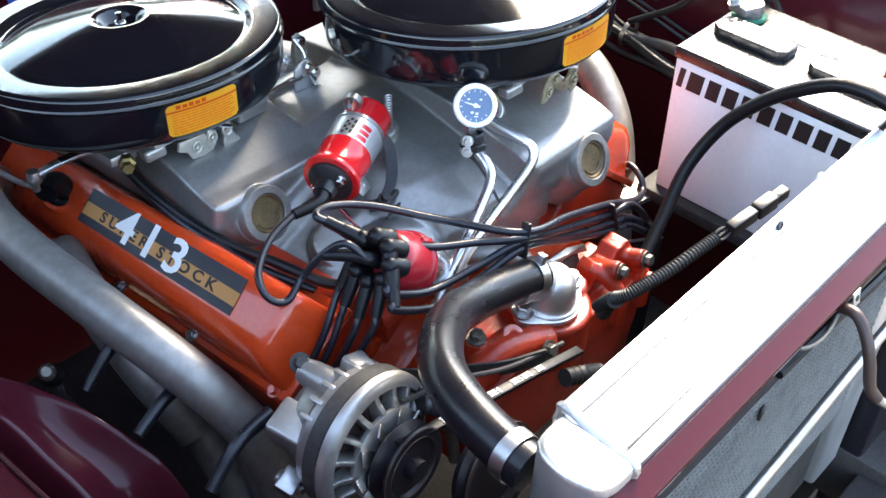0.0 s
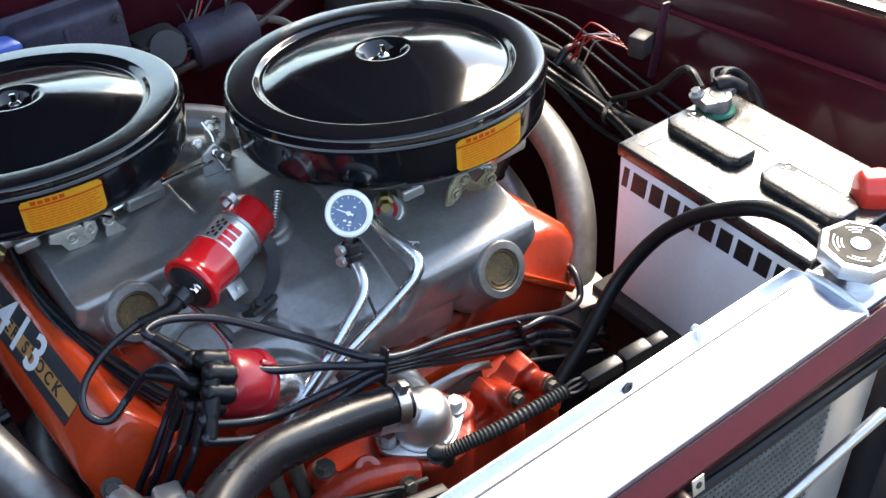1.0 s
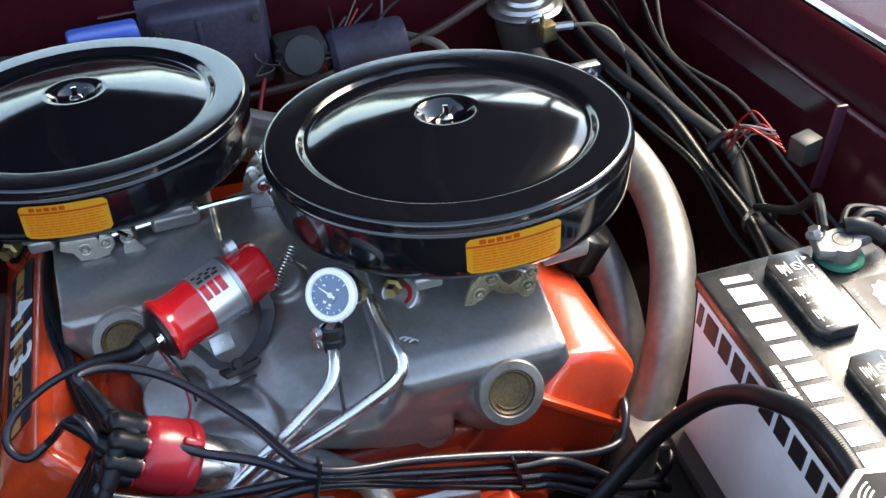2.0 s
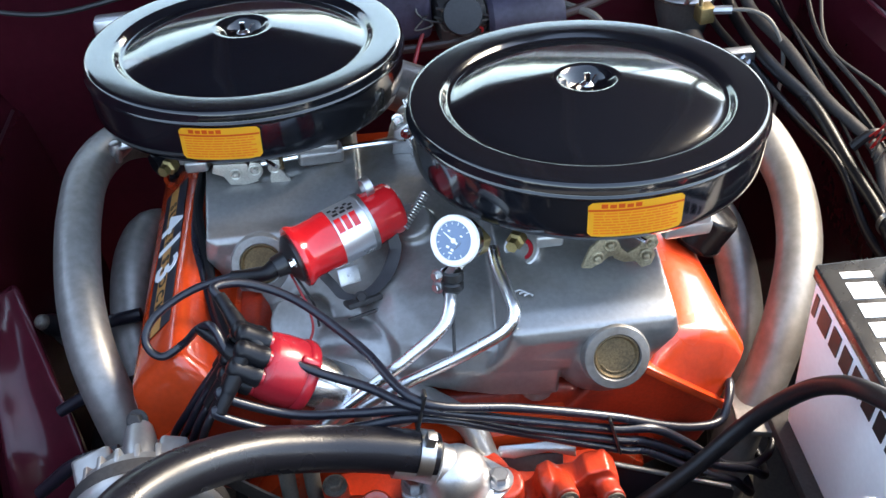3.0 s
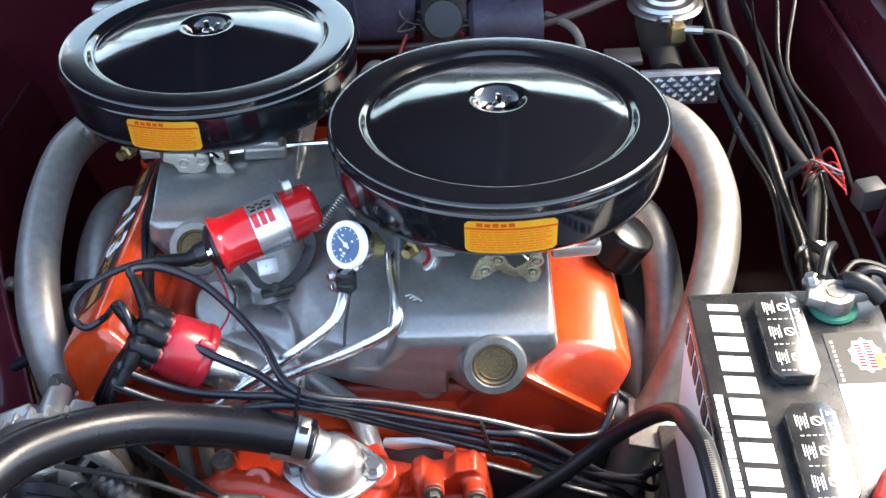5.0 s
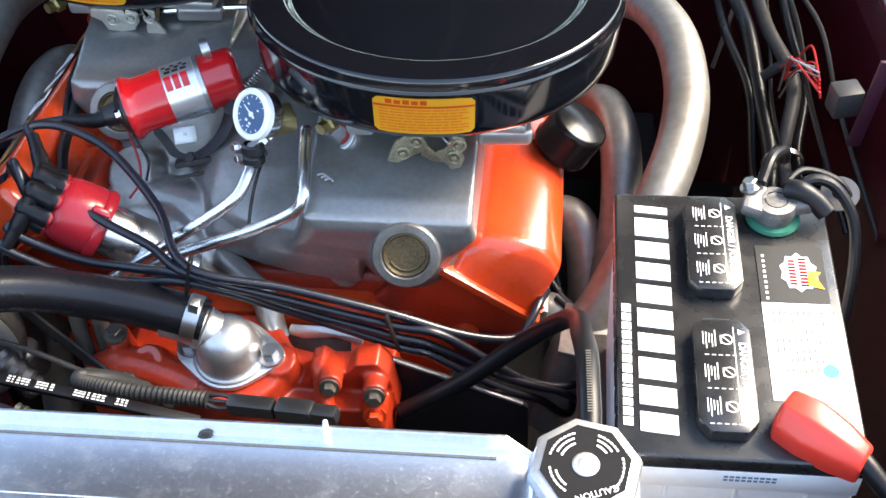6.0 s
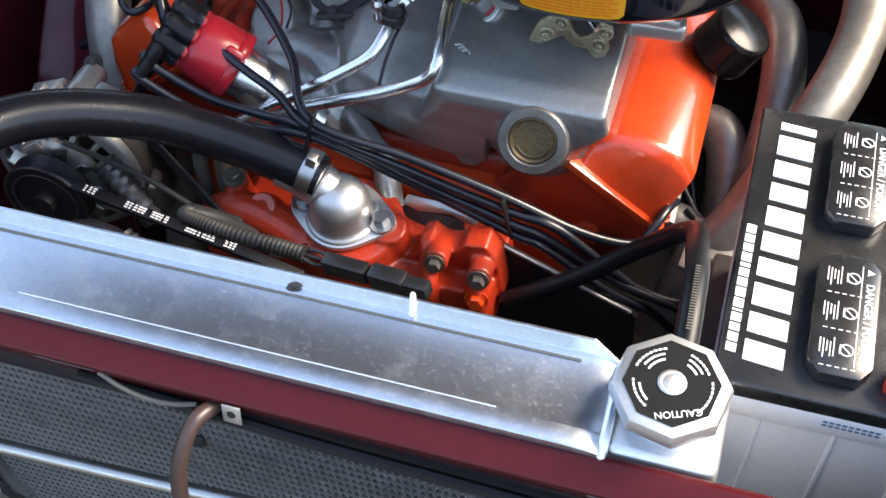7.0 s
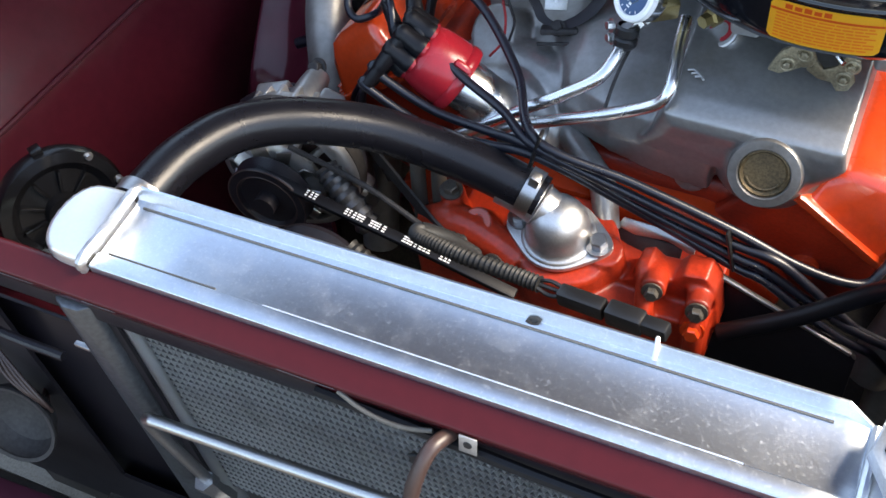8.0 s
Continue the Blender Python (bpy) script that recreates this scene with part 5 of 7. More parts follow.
part("bracket", box((0.022, 0.0016, 0.017), pose(-0.058, 0.446, 0.746, -38, 6, 20), 0.0006), STEEL, coil, "square steel tab")
part("bracket_pin", lathe([(0.0016, 0), (0.0016, 0.0018), (0, 0.002)], axis((-0.058, 0.4455, 0.7468), (0.2, -0.78, 0.6)), 10), WHITE, coil)
leg = [(-0.012, 0.462, 0.782), (-0.010, 0.452, 0.768), (-0.018, 0.440, 0.752), (-0.030, 0.430, 0.742), (-0.046, 0.424, 0.734)]
part("strap_arm", loft([[Vector(p) + Vector(q) for q in ((-0.006, 0.001, -0.001), (0.006, -0.002, 0.001), (0.006, 0.001, 0.003), (-0.006, 0.004, 0.001))] for p in smooth_path(leg, 5)]), SATIN_BLACK_AND_SHADE, coil, "black curved strap", 60)
leg = [(-0.082, 0.440, 0.756), (-0.074, 0.436, 0.745), (-0.066, 0.430, 0.736), (-0.050, 0.426, 0.733)]
part("strap_arm", loft([[Vector(p) + Vector(q) for q in ((-0.004, -0.002, -0.002), (0.004, 0.001, -0.002), (0.004, 0.002, 0.001), (-0.004, 0.001, 0.001))] for p in smooth_path(leg, 4)]), SATIN_BLACK_AND_SHADE, coil, "black curved strap", 60)
part("bracket_foot", box((0.036, 0.022, 0.006), pose(-0.047, 0.424, 0.732, -28, 0, 18), 0.002), DARK, coil)
bolt(coil, (-0.048, 0.422, 0.735), (0, -0.45, 0.9), 0.0055, DARK)
part("foot_edge", box((0.040, 0.004, 0.003), pose(-0.044, 0.410, 0.727, -28, 0, 18), 0.001), DARK, coil)
part("band_eye", lathe([(0.0085, -0.004), (0.0100, -0.004), (0.0100, 0.004), (0.0085, 0.004), (0.0085, -0.004)], axis(cm @ Vector((0, 0, 0.079)) + Vector((0.004, 0.012, 0.033)), A1 - A0), 20), STEEL, coil, "loop of the clamp band")
part("tower_base", lathe([(0.0245, 0.0005), (0.0245, -0.003), (0.020, -0.006), (0.012, -0.010), (0.0105, -0.022), (0.0, -0.022)], cm, 36), PLASTIC, coil, "black bakelite top")
for a in (35, 215):
    p = cm @ pose(0, 0, 0, 0, 0, ang0 + a) @ Vector((0.0165, 0, -0.005))
    bolt(coil, p, A0 - A1, 0.0045, CHROME, "terminal")

# ---- distributor ----
dist = thing("distributor", "distributor with a red cap, black boots and polished body", "distributor", (-0.098, 0.345, 0.68))
D0 = Vector((-0.081, 0.327, 0.717))
DZ = Vector((-0.80, -0.01, 0.60)).normalized()
dm = axis(D0, DZ)
part("housing", lathe([(0.015, -0.06), (0.018, -0.03), (0.0215, -0.016), (0.0245, -0.010), (0.0250, 0.034), (0.0235, 0.038)], dm, 40), PIPE, dist, "polished aluminium housing")
dcap = part("cap", lathe([(0.029, 0.032), (0.0330, 0.033), (0.0345, 0.036), (0.0345, 0.041), (0.0335, 0.0430), (0.0325, 0.0436), (0.0330, 0.046), (0.0325, 0.060), (0.0310, 0.072), (0.0290, 0.078), (0.024, 0.082), (0.0, 0.083)], dm, 56), RED_CAP, dist, "red moulded cap", 40)
for k in range(2):
    part("cap_lug", box((0.012, 0.008, 0.018), dm @ pose(0, 0, 0, 0, 0, 70 + 180 * k) @ Matrix.Translation((0.031, 0, 0.044)), 0.003), RED_CAP, dcap)
TOWERS = []
for k in range(8):
    a = radians(45 * k + 12)
    p = dm @ Vector((0.0225 * math.cos(a), 0.0225 * math.sin(a), 0.079))
    TOWERS.append(p)
    part("tower", lathe([(0.0080, 0), (0.0072, 0.010), (0.006, 0.012), (0, 0.012)], axis(p, DZ), 16), RED_CAP, dcap)
part("tower", lathe([(0.0085, 0), (0.0078, 0.012), (0.006, 0.014), (0, 0.014)], axis(dm @ Vector((0, 0, 0.080)), DZ), 16), RED_CAP, dcap)
part("vacuum_can", lathe([(0, -0.012), (0.016, -0.010), (0.019, 0.0), (0.016, 0.010), (0.006, 0.013), (0.004, 0.022), (0, 0.022)], axis(D0 + Vector((0.030, -0.012, -0.020)), (0.85, -0.5, 0.1)), 28), STEEL, dist)


def boot_mesh(tower, first, reach):
    """A straight sleeve on the tower, closed at its end, with an arm towards the wire."""
    bm = lathe([(0, 0.003), (0.0100, 0.003), (0.0100, 0.009), (0.0092, 0.010), (0.0092, 0.026), (0.0080, 0.030), (0.0050, 0.0325), (0, 0.033)], axis(tower, DZ), 18)
    top = tower + DZ * 0.023
    b = (first - top).normalized()
    tube([top, top + b * 0.012, top + b * 0.020, top + b * 0.024, top + b * reach], (0.0085, 0.0058), 14, 4, bm)
    return bm, top + b * (reach - 0.006)


def plug_wire(tower, points, label, r=0.0043):
    """A spark plug wire with an angled boot on its distributor tower."""
    ob = thing("spark_plug_wire", label, "wire", tower, group="spark plug wires")
    bm, end = boot_mesh(tower, Vector(points[0]), 0.040)
    part("boot", bm, RUBBER, ob, "black rubber boot", 50)
    part("lead", tube([end, *points], r, 10, 7), WIRE, ob, smooth=80)
    return ob


SEP1, SEP2 = Vector((-0.007, 0.265, 0.748)), Vector((0.168, 0.268, 0.677))
# four leads to the bank by the battery, held side by side by two separators
order = sorted(range(8), key=lambda k: -TOWERS[k].y)
right = [order[1], order[3], order[5], order[7]]
starts = [[(-0.178, 0.386, 0.806), (-0.150, 0.396, 0.797), (-0.105, 0.382, 0.780), (-0.052, 0.332, 0.760)],
          [(-0.140, 0.325, 0.785), (-0.095, 0.308, 0.764), (-0.050, 0.290, 0.754)],
          [(-0.175, 0.290, 0.765), (-0.120, 0.287, 0.735), (-0.06, 0.277, 0.737)],
          [(-0.180, 0.278, 0.755), (-0.120, 0.276, 0.722), (-0.06, 0.270, 0.727)]]
tails = [[(0.220, 0.276, 0.666), (0.257, 0.284, 0.648), (0.281, 0.294, 0.641), (0.291, 0.306, 0.649), (0.300, 0.33, 0.652), (0.305, 0.36, 0.63)],
         [(0.206, 0.268, 0.674), (0.238, 0.270, 0.647), (0.265, 0.275, 0.615), (0.290, 0.285, 0.582), (0.329, 0.300, 0.556), (0.362, 0.335, 0.540), (0.352, 0.370, 0.560), (0.315, 0.40, 0.575)],
         [(0.198, 0.265, 0.661), (0.239, 0.268, 0.630), (0.274, 0.275, 0.598), (0.318, 0.290, 0.562), (0.350, 0.315, 0.520), (0.340, 0.40, 0.525), (0.30, 0.46, 0.55)],
         [(0.198, 0.262, 0.651), (0.236, 0.262, 0.622), (0.270, 0.266, 0.592), (0.301, 0.280, 0.560), (0.335, 0.310, 0.500), (0.330, 0.42, 0.500), (0.30, 0.52, 0.54)]]
for k, (i, e, q) in enumerate(zip(right, tails, starts)):
    s1 = SEP1 + Vector((0.001 * k, -0.002 - 0.003 * (k % 2), 0.010 - 0.0062 * k))
    s2 = Vector(((0.164, 0.272, 0.695), (0.166, 0.268, 0.682), (0.168, 0.264, 0.671), (0.172, 0.262, 0.659))[k])
    pts = [*q, s1, s1.lerp(s2, 0.5) + Vector((0, 0.002 * k, (0.002, -0.004, -0.009, -0.006)[k])), s2, *[Vector(v) for v in e]]
    plug_wire(TOWERS[i], pts, "dark spark plug wire running to the bank by the battery")
for s, w, h, lean in ((SEP1, 0.0035, 0.040, 14), (SEP2, 0.0028, 0.044, -14)):
    single("wire_separator", box((w, 0.011, h), Matrix.Translation(s + Vector((0, -0.004, 0.001))) @ pose(0, 0, 0, -8, lean, 0), 0.0012), PLASTIC, "small black separator holding the plug wires", "wire clip", s, group="wire separators")
# four leads that drop to the other bank
left = [order[0], order[2], order[4], order[6]]
DOWN = Vector((-0.60, -0.12, -0.78)).normalized()
for k, i in enumerate(left):
    ob = thing("spark_plug_wire", "dark spark plug wire dropping to the far bank", "wire", TOWERS[i], group="spark plug wires")
    bm = lathe([(0, 0.003), (0.0092, 0.003), (0.0092, 0.009), (0.0084, 0.010), (0.0084, 0.020), (0.0072, 0.025), (0.0046, 0.0275), (0, 0.028)], axis(TOWERS[i], DZ), 18)
    elbow = TOWERS[i] + DZ * 0.019
    way = (DOWN + Vector((0.0, 0.10 - 0.10 * k, 0.0))).normalized()
    tube([elbow, elbow + way * 0.014, elbow + way * 0.026, elbow + way * 0.036], (0.0074, 0.0058), 14, 4, bm)
    part("boot", bm, RUBBER, ob, "black rubber boot", 50)
    end = elbow + way * 0.034
    foot = Vector((-0.248 + 0.010 * k, 0.345 - 0.008 * k, 0.640))
    part("lead", tube([end, end + way * 0.012, end.lerp(foot, 0.45) + Vector((-0.004, -0.006, 0.004)), foot, foot + Vector((0.004, 0.012, -0.09))], 0.0038, 10, 7), WIRE, ob, smooth=80)
# coil lead with its loop
lead = thing("coil_wire", "grey coil lead looping from the coil to the distributor cap", "wire", A0)
tip = cm @ Vector((0, 0, -0.022))
part("lead", tube([tip, (-0.165, 0.432, 0.776), (-0.206, 0.423, 0.772), (-0.238, 0.404, 0.765), (-0.250, 0.386, 0.757), (-0.247, 0.374, 0.748), (-0.234, 0.368, 0.744), (-0.213, 0.372, 0.755), (-0.196, 0.362, 0.780), (-0.180, 0.345, 0.797), D0 + DZ * 0.110], 0.0038, 10, 7), WIRE, lead, smooth=80)
part("boot", tube([cm @ Vector((0, 0, -0.008)), tip, tip + (tip - A0) * 0.6, (-0.168, 0.4315, 0.776)], (0.0105, 0.0055), 16, 4), RUBBER, lead, "long black boot", smooth=80)
part("boot", tube([D0 + DZ * 0.084, D0 + DZ * 0.104, D0 + DZ * 0.110 + Vector((-0.006, 0.012, 0.0)), (-0.194, 0.360, 0.782)], (0.009, 0.0055), 14, 4), RUBBER, lead, "black angled boot", smooth=80)
single("thin_wire", tube([cm @ Vector((0.012, -0.012, -0.008)), (-0.108, 0.432, 0.752), (-0.100, 0.418, 0.735), (-0.098, 0.402, 0.722), (-0.105, 0.385, 0.716)], 0.0013, 6), RED_WIRE, "thin red wire below the coil", "wire", A0)
single("thin_wire", tube([cm @ Vector((0.014, -0.008, -0.008)), (-0.100, 0.430, 0.745), (-0.094, 0.425, 0.728), (-0.092, 0.405, 0.722)], 0.0013, 6), BLACK_PRINT, "thin black wire below the coil", "wire", A0)
single("plug_harness", tube([S((-0.205, 0.70, 0.752)), S((-0.215, 0.60, 0.735)), S((-0.204, 0.52, 0.712)), S((-0.190, 0.44, 0.708)), (-0.170, 0.385, 0.715), (-0.150, 0.365, 0.715)], 0.0055, 10), RUBBER, "black taped harness along the valve cover", "wiring", (-0.2, 0.6, 0.72))
single("plug_harness", tube([S((-0.212, 0.66, 0.744)), S((-0.218, 0.56, 0.722)), S((-0.200, 0.46, 0.700)), (-0.178, 0.392, 0.705)], 0.0042, 10), WIRE, "second dark lead along the valve cover", "wiring", (-0.2, 0.6, 0.72))

# ---- pressure gauge and fuel lines ----
gauge = thing("pressure_gauge", "small round pressure gauge with blue dial and white bezel", "gauge", (0.041, 0.385, 0.79))
GZ = Vector((-0.52, -0.64, 0.57)).normalized()
gm = axis((0.041, 0.377, 0.836), GZ)
part("body", lathe([(0, -0.022), (0.018, -0.021), (0.0215, -0.016), (0.0215, -0.002)], gm, 40), CHROME, gauge)
part("bezel", lathe([(0.0215, -0.006), (0.0232, -0.004), (0.0232, 0.002), (0.0215, 0.0036), (0.0182, 0.0034), (0.0175, 0.0015)], gm, 48), WHITE_RING, gauge, "white bezel")
dial = part("dial", lathe([(0, 0.0005), (0.0180, 0.0005), (0.0180, 0.0012), (0, 0.0012)], gm, 40), GAUGE_FACE, gauge, "blue grey dial")
bm = bmesh.new()
for k in range(13):
    a = 225 - 22.5 * k
    box((0.0026 if k % 2 == 0 else 0.0016, 0.0007, 0.0003), gm @ pose(0, 0, 0.0014, 0, 0, a + 90) @ Matrix.Translation((0.0155, 0, 0)), bm=bm)
part("tick_mark", bm, WHITE, dial)
part("needle", prism([(-0.005, -0.0012), (0.0125, -0.0003), (0.0125, 0.0003), (-0.005, 0.0012)], gm @ pose(0, 0, 0.0018, 0, 0, 160), 0.0004), WHITE, dial)
part("needle_hub", lathe([(0.0024, 0.0012), (0.0024, 0.0026), (0, 0.0028)], gm, 14), WHITE, dial)
bars([(-0.004, -0.007, 0.003, 0.0022), (0.001, -0.0085, 0.003, 0.0022), (0.0, -0.0115, 0.004, 0.0012), (0.006, 0.006, 0.0025, 0.0015), (-0.007, 0.007, 0.0025, 0.0015)], gm @ Matrix.Translation((0, 0, 0.0013)), WHITE, dial, "dial_print", 0.0002)
part("tee_block", box((0.026, 0.020, 0.022), pose(0.060, 0.394, 0.815, 15, 0, 30), 0.003), BRASS, gauge, "brass tee fitting")
part("hex", lathe([(0.010, 0), (0.010, 0.012), (0.0075, 0.013), (0.0075, 0.022)], axis((0.052, 0.388, 0.822), (-0.5, -0.5, 0.6)), 6), BRASS, gauge)
part("nut", lathe([(0.0085, 0), (0.0085, 0.010), (0.0068, 0.012), (0.0068, 0.024), (0.0078, 0.024), (0.0078, 0.032), (0, 0.032)], axis((0.050, 0.393, 0.806), (-0.55, -0.75, -0.35)), 6), STEEL, gauge)
part("stud", lathe([(0.0042, 0), (0.0042, 0.020), (0.006, 0.020), (0.006, 0.026), (0, 0.026)], axis((0.038, 0.392, 0.775), (-0.25, -0.5, 0.8)), 10), STEEL, gauge)
fm2 = axis((0.037, 0.372, 0.806), (-0.05, -0.30, -0.95))
part("collar", lathe([(0.0085, 0.0), (0.0105, 0.002), (0.0105, 0.009), (0.0085, 0.011), (0.0105, 0.013), (0.0105, 0.018), (0.0075, 0.022)], fm2, 20), PLASTIC, gauge, "black ribbed collar")
for dz in (0.0, 0.014):
    bolt(gauge, Vector((0.0235, 0.370, 0.803 - dz)), (-0.7, -0.6, 0.3), 0.0042)
fa = thing("fuel_line", "bent polished steel fuel line below the gauge", "pipe", (0.03, 0.37, 0.78), group="fuel lines")
part("pipe", tube([(0.034, 0.374, 0.787), (0.032, 0.352, 0.783), (0.022, 0.334, 0.772), (-0.010, 0.322, 0.752), (-0.045, 0.311, 0.733), (-0.090, 0.298, 0.706), (-0.115, 0.290, 0.690)], 0.0058, 16, 7), PIPE, fa, smooth=80)
part("sleeve", lathe([(0.0078, 0), (0.0082, 0.003), (0.0082, 0.012), (0.0066, 0.018), (0.0055, 0.022)], axis((0.036, 0.384, 0.790), (-0.15, -0.75, -0.2)), 16), RUBBER, fa)
fb = thing("fuel_line", "second bent polished steel fuel line from the tee", "pipe", (0.08, 0.40, 0.78), group="fuel lines")
part("pipe", tube([(0.079, 0.404, 0.797), (0.081, 0.380, 0.790), (0.086, 0.348, 0.787), (0.087, 0.330, 0.781), (0.077, 0.324, 0.768), (0.042, 0.322, 0.748), (-0.002, 0.317, 0.731), (-0.040, 0.311, 0.718), (-0.085, 0.300, 0.700)], 0.0058, 16, 7), PIPE, fb, smooth=80)
single("vent_line", tube([(0.039, 0.392, 0.775), (0.036, 0.365, 0.770), (0.033, 0.345, 0.758), (0.031, 0.328, 0.742)], 0.0016, 8), DARK, "thin dark line below the gauge", "pipe", (0.04, 0.39, 0.77))

# ---- alternator, pulleys and belt ----
alt = thing("alternator", "cast aluminium alternator with slotted face and fan", "alternator", (-0.265, 0.25, 0.62))
am = axis((-0.255, 0.219, 0.667), (0.06, -0.99, 0.10)) @ Matrix.Diagonal((1.11, 1.11, 1.0, 1.0))
part("rear_housing", lathe([(0, -0.092), (0.026, -0.091), (0.040, -0.084), (0.047, -0.072), (0.0485, -0.056), (0.057, -0.050), (0.0615, -0.044), (0.0620, -0.033)], am, 40), CAST, alt, "cast aluminium rear housing")
part("stator", lathe([(0.061, -0.034), (0.0655, -0.033), (0.0655, -0.018), (0.062, -0.016)], am, 56), DARK, alt, "dark laminated ring")
fr = part("front_housing", lathe([(0.062, -0.018), (0.0662, -0.016), (0.0662, -0.010), (0.0645, -0.007), (0.0600, -0.004), (0.0565, -0.003), (0.0555, -0.010)], am, 56), CAST, alt, "cast aluminium front housing")
part("winding", lathe([(0.0575, -0.012), (0.050, -0.016), (0.030, -0.010), (0.028, -0.012)], am, 40), BROWN, fr, "dark brown windings behind the slots")
for k in range(16):
    part("cooling_fin", prism([(0.024, -0.012), (0.058, -0.014), (0.058, -0.004), (0.050, -0.001), (0.044, 0.004), (0.036, 0.008), (0.026, 0.010)], am @ pose(0, 0, 0, 0, 0, 22.5 * k) @ pose(0, 0, 0, 90), 0.0048, 0.0010), CAST, fr)
part("inner_ring", lathe([(0.041, 0.001), (0.0415, 0.0055), (0.037, 0.0085), (0.027, 0.011), (0.022, 0.011)], am, 40), CAST, fr)
part("hub", lathe([(0.027, -0.014), (0.027, 0.002), (0.022, 0.004), (0.012, 0.006), (0.012, 0.014)], am, 32), CAST, fr)
for k in range(10):
    part("fan_blade", box((0.026, 0.013, 0.0018), am @ pose(0, 0, 0.013, 0, 0, 36 * k) @ Matrix.Translation((0.030, 0, 0)) @ pose(0, 0, 0, 34), 0.0004), STEEL, alt)
part("pulley", lathe([(0.012, 0.018), (0.036, 0.018), (0.037, 0.020), (0.029, 0.028), (0.037, 0.036), (0.036, 0.038), (0.028, 0.038), (0.026, 0.034), (0.010, 0.034), (0.010, 0.046), (0, 0.046)], am, 48), SATIN_BLACK_AND_SHADE, alt, "black pulley")
for r in (0.0362, 0.0285):
    part("pulley_edge", lathe([(r - 0.0008, 0.0378), (r, 0.0386), (r + 0.0008, 0.0378)], am, 48), BROWN, alt, "worn brown pulley edge")
for a in (195, 315):
    p = am @ pose(0, 0, 0, 0, 0, a) @ Matrix.Translation((0.066, 0, -0.055))
    part("ear", box((0.014, 0.018, 0.026), p, 0.005, 3), CAST, alt)
    bolt(alt, p @ Vector((0, 0, 0.013)), am.to_3x3() @ Vector((0, 0, 1)), 0.004)
# cast ribs over the rear half
for k in range(7):
    part("rear_rib", box((0.020, 0.0045, 0.016), am @ pose(0, 0, 0, 0, 0, 42 + 15 * k) @ Matrix.Translation((0.052, 0, -0.047)), 0.0012), CAST, alt)
part("terminal_block", box((0.038, 0.046, 0.030), pose(-0.300, 0.286, 0.680, 8, -14, 12), 0.004, 3), CAST, alt, "square cast terminal block")
part("terminal_cover", box((0.014, 0.016, 0.006), pose(-0.290, 0.272, 0.697, 8, -14, 12), 0.0015), DARK, alt)
part("terminal_tab", box((0.026, 0.020, 0.012), pose(-0.331, 0.264, 0.650, 20, -10, 15), 0.003), STEEL, alt)
part("mount_ear", lathe([(0, -0.024), (0.012, -0.022), (0.0145, -0.010), (0.0165, 0.012), (0.0150, 0.022), (0.011, 0.024), (0, 0.024)], axis((-0.259, 0.296, 0.706), (0.10, -0.985, 0.02)), 24), CAST, alt)
part("mount_ear", box((0.026, 0.030, 0.020), pose(-0.228, 0.278, 0.712, 6, 12, -6), 0.005, 3), CAST, alt)
bolt(alt, (-0.262, 0.322, 0.712), (-0.2, -0.6, 0.7), 0.007, DARK)
single("alternator_bracket", loft([[p + Vector(q) for q in ((0, -0.0015, -0.009), (0, 0.0015, -0.009), (0, 0.003, 0.009), (0, 0.0, 0.009))] for p in smooth_path([(-0.215, 0.285, 0.690), (-0.168, 0.262, 0.668), (-0.125, 0.236, 0.660), (-0.085, 0.212, 0.655), (-0.040, 0.196, 0.650)], 5)]), DARK, "curved black alternator bracket", "bracket", (-0.15, 0.24, 0.68))
single("alternator_bracket", tube([(-0.235, 0.215, 0.72), (-0.16, 0.215, 0.692), (-0.09, 0.205, 0.664), (-0.01, 0.196, 0.648)], 0.0028, 8), DARK, "thin black adjusting rod", "bracket", (-0.15, 0.21, 0.68))
belt = thing("drive_belt", "black ribbed fan belt with a row of white print", "belt", (-0.15, 0.19, 0.60))
p0, p1, p2, p3 = Vector((-0.262, 0.192, 0.700)), Vector((-0.165, 0.187, 0.679)), Vector((-0.078, 0.183, 0.660)), Vector((0.0, 0.18, 0.640))
ribbon = []
for p in (p0, p1, p2, p3):
    ribbon.append([p + Vector((0, -0.006, 0.0)), p + Vector((0, -0.005, 0.004)), p + Vector((0, 0.005, 0.005)), p + Vector((0, 0.006, 0.0))])
band = part("band", loft(ribbon, bevel=0.0006), RUBBER, belt)
rows = []
ex = (p2 - p0).normalized()
ey = Vector((0, 1, 0)) - ex * ex.y
ey.normalize()
bmat = Matrix((ex, ey, ex.cross(ey))).transposed().to_4x4()
bmat.translation = p1 + Vector((0, 0, 0.0052))
random.seed(3)
for xs, count in ((-0.045, 3), (-0.004, 5), (0.022, 4), (0.056, 2), (0.064, 5), (0.094, 3)):
    for k in range(count):
        w = random.choice((0.0025, 0.0035, 0.0040))
        for yy in (-0.0026, 0.0002, 0.0028):
            bars([(xs + 0.0042 * k + w / 2, yy, w * random.uniform(0.6, 1.0), 0.0014)], bmat, WHITE, band, "print")
pul = thing("water_pump_pulley", "black stamped water pump pulley with bright worn rim", "pulley", (-0.07, 0.16, 0.58))
pmx = axis((-0.185, 0.150, 0.640), (0.05, -0.98, 0.18))
part("rim", lathe([(0.0, 0.004), (0.03, 0.004), (0.046, 0.0), (0.050, -0.002), (0.052, 0.004), (0.047, 0.010), (0.052, 0.016), (0.050, 0.018), (0.042, 0.018), (0.036, 0.012), (0, 0.012)], pmx, 48), SATIN_BLACK_AND_SHADE, pul)
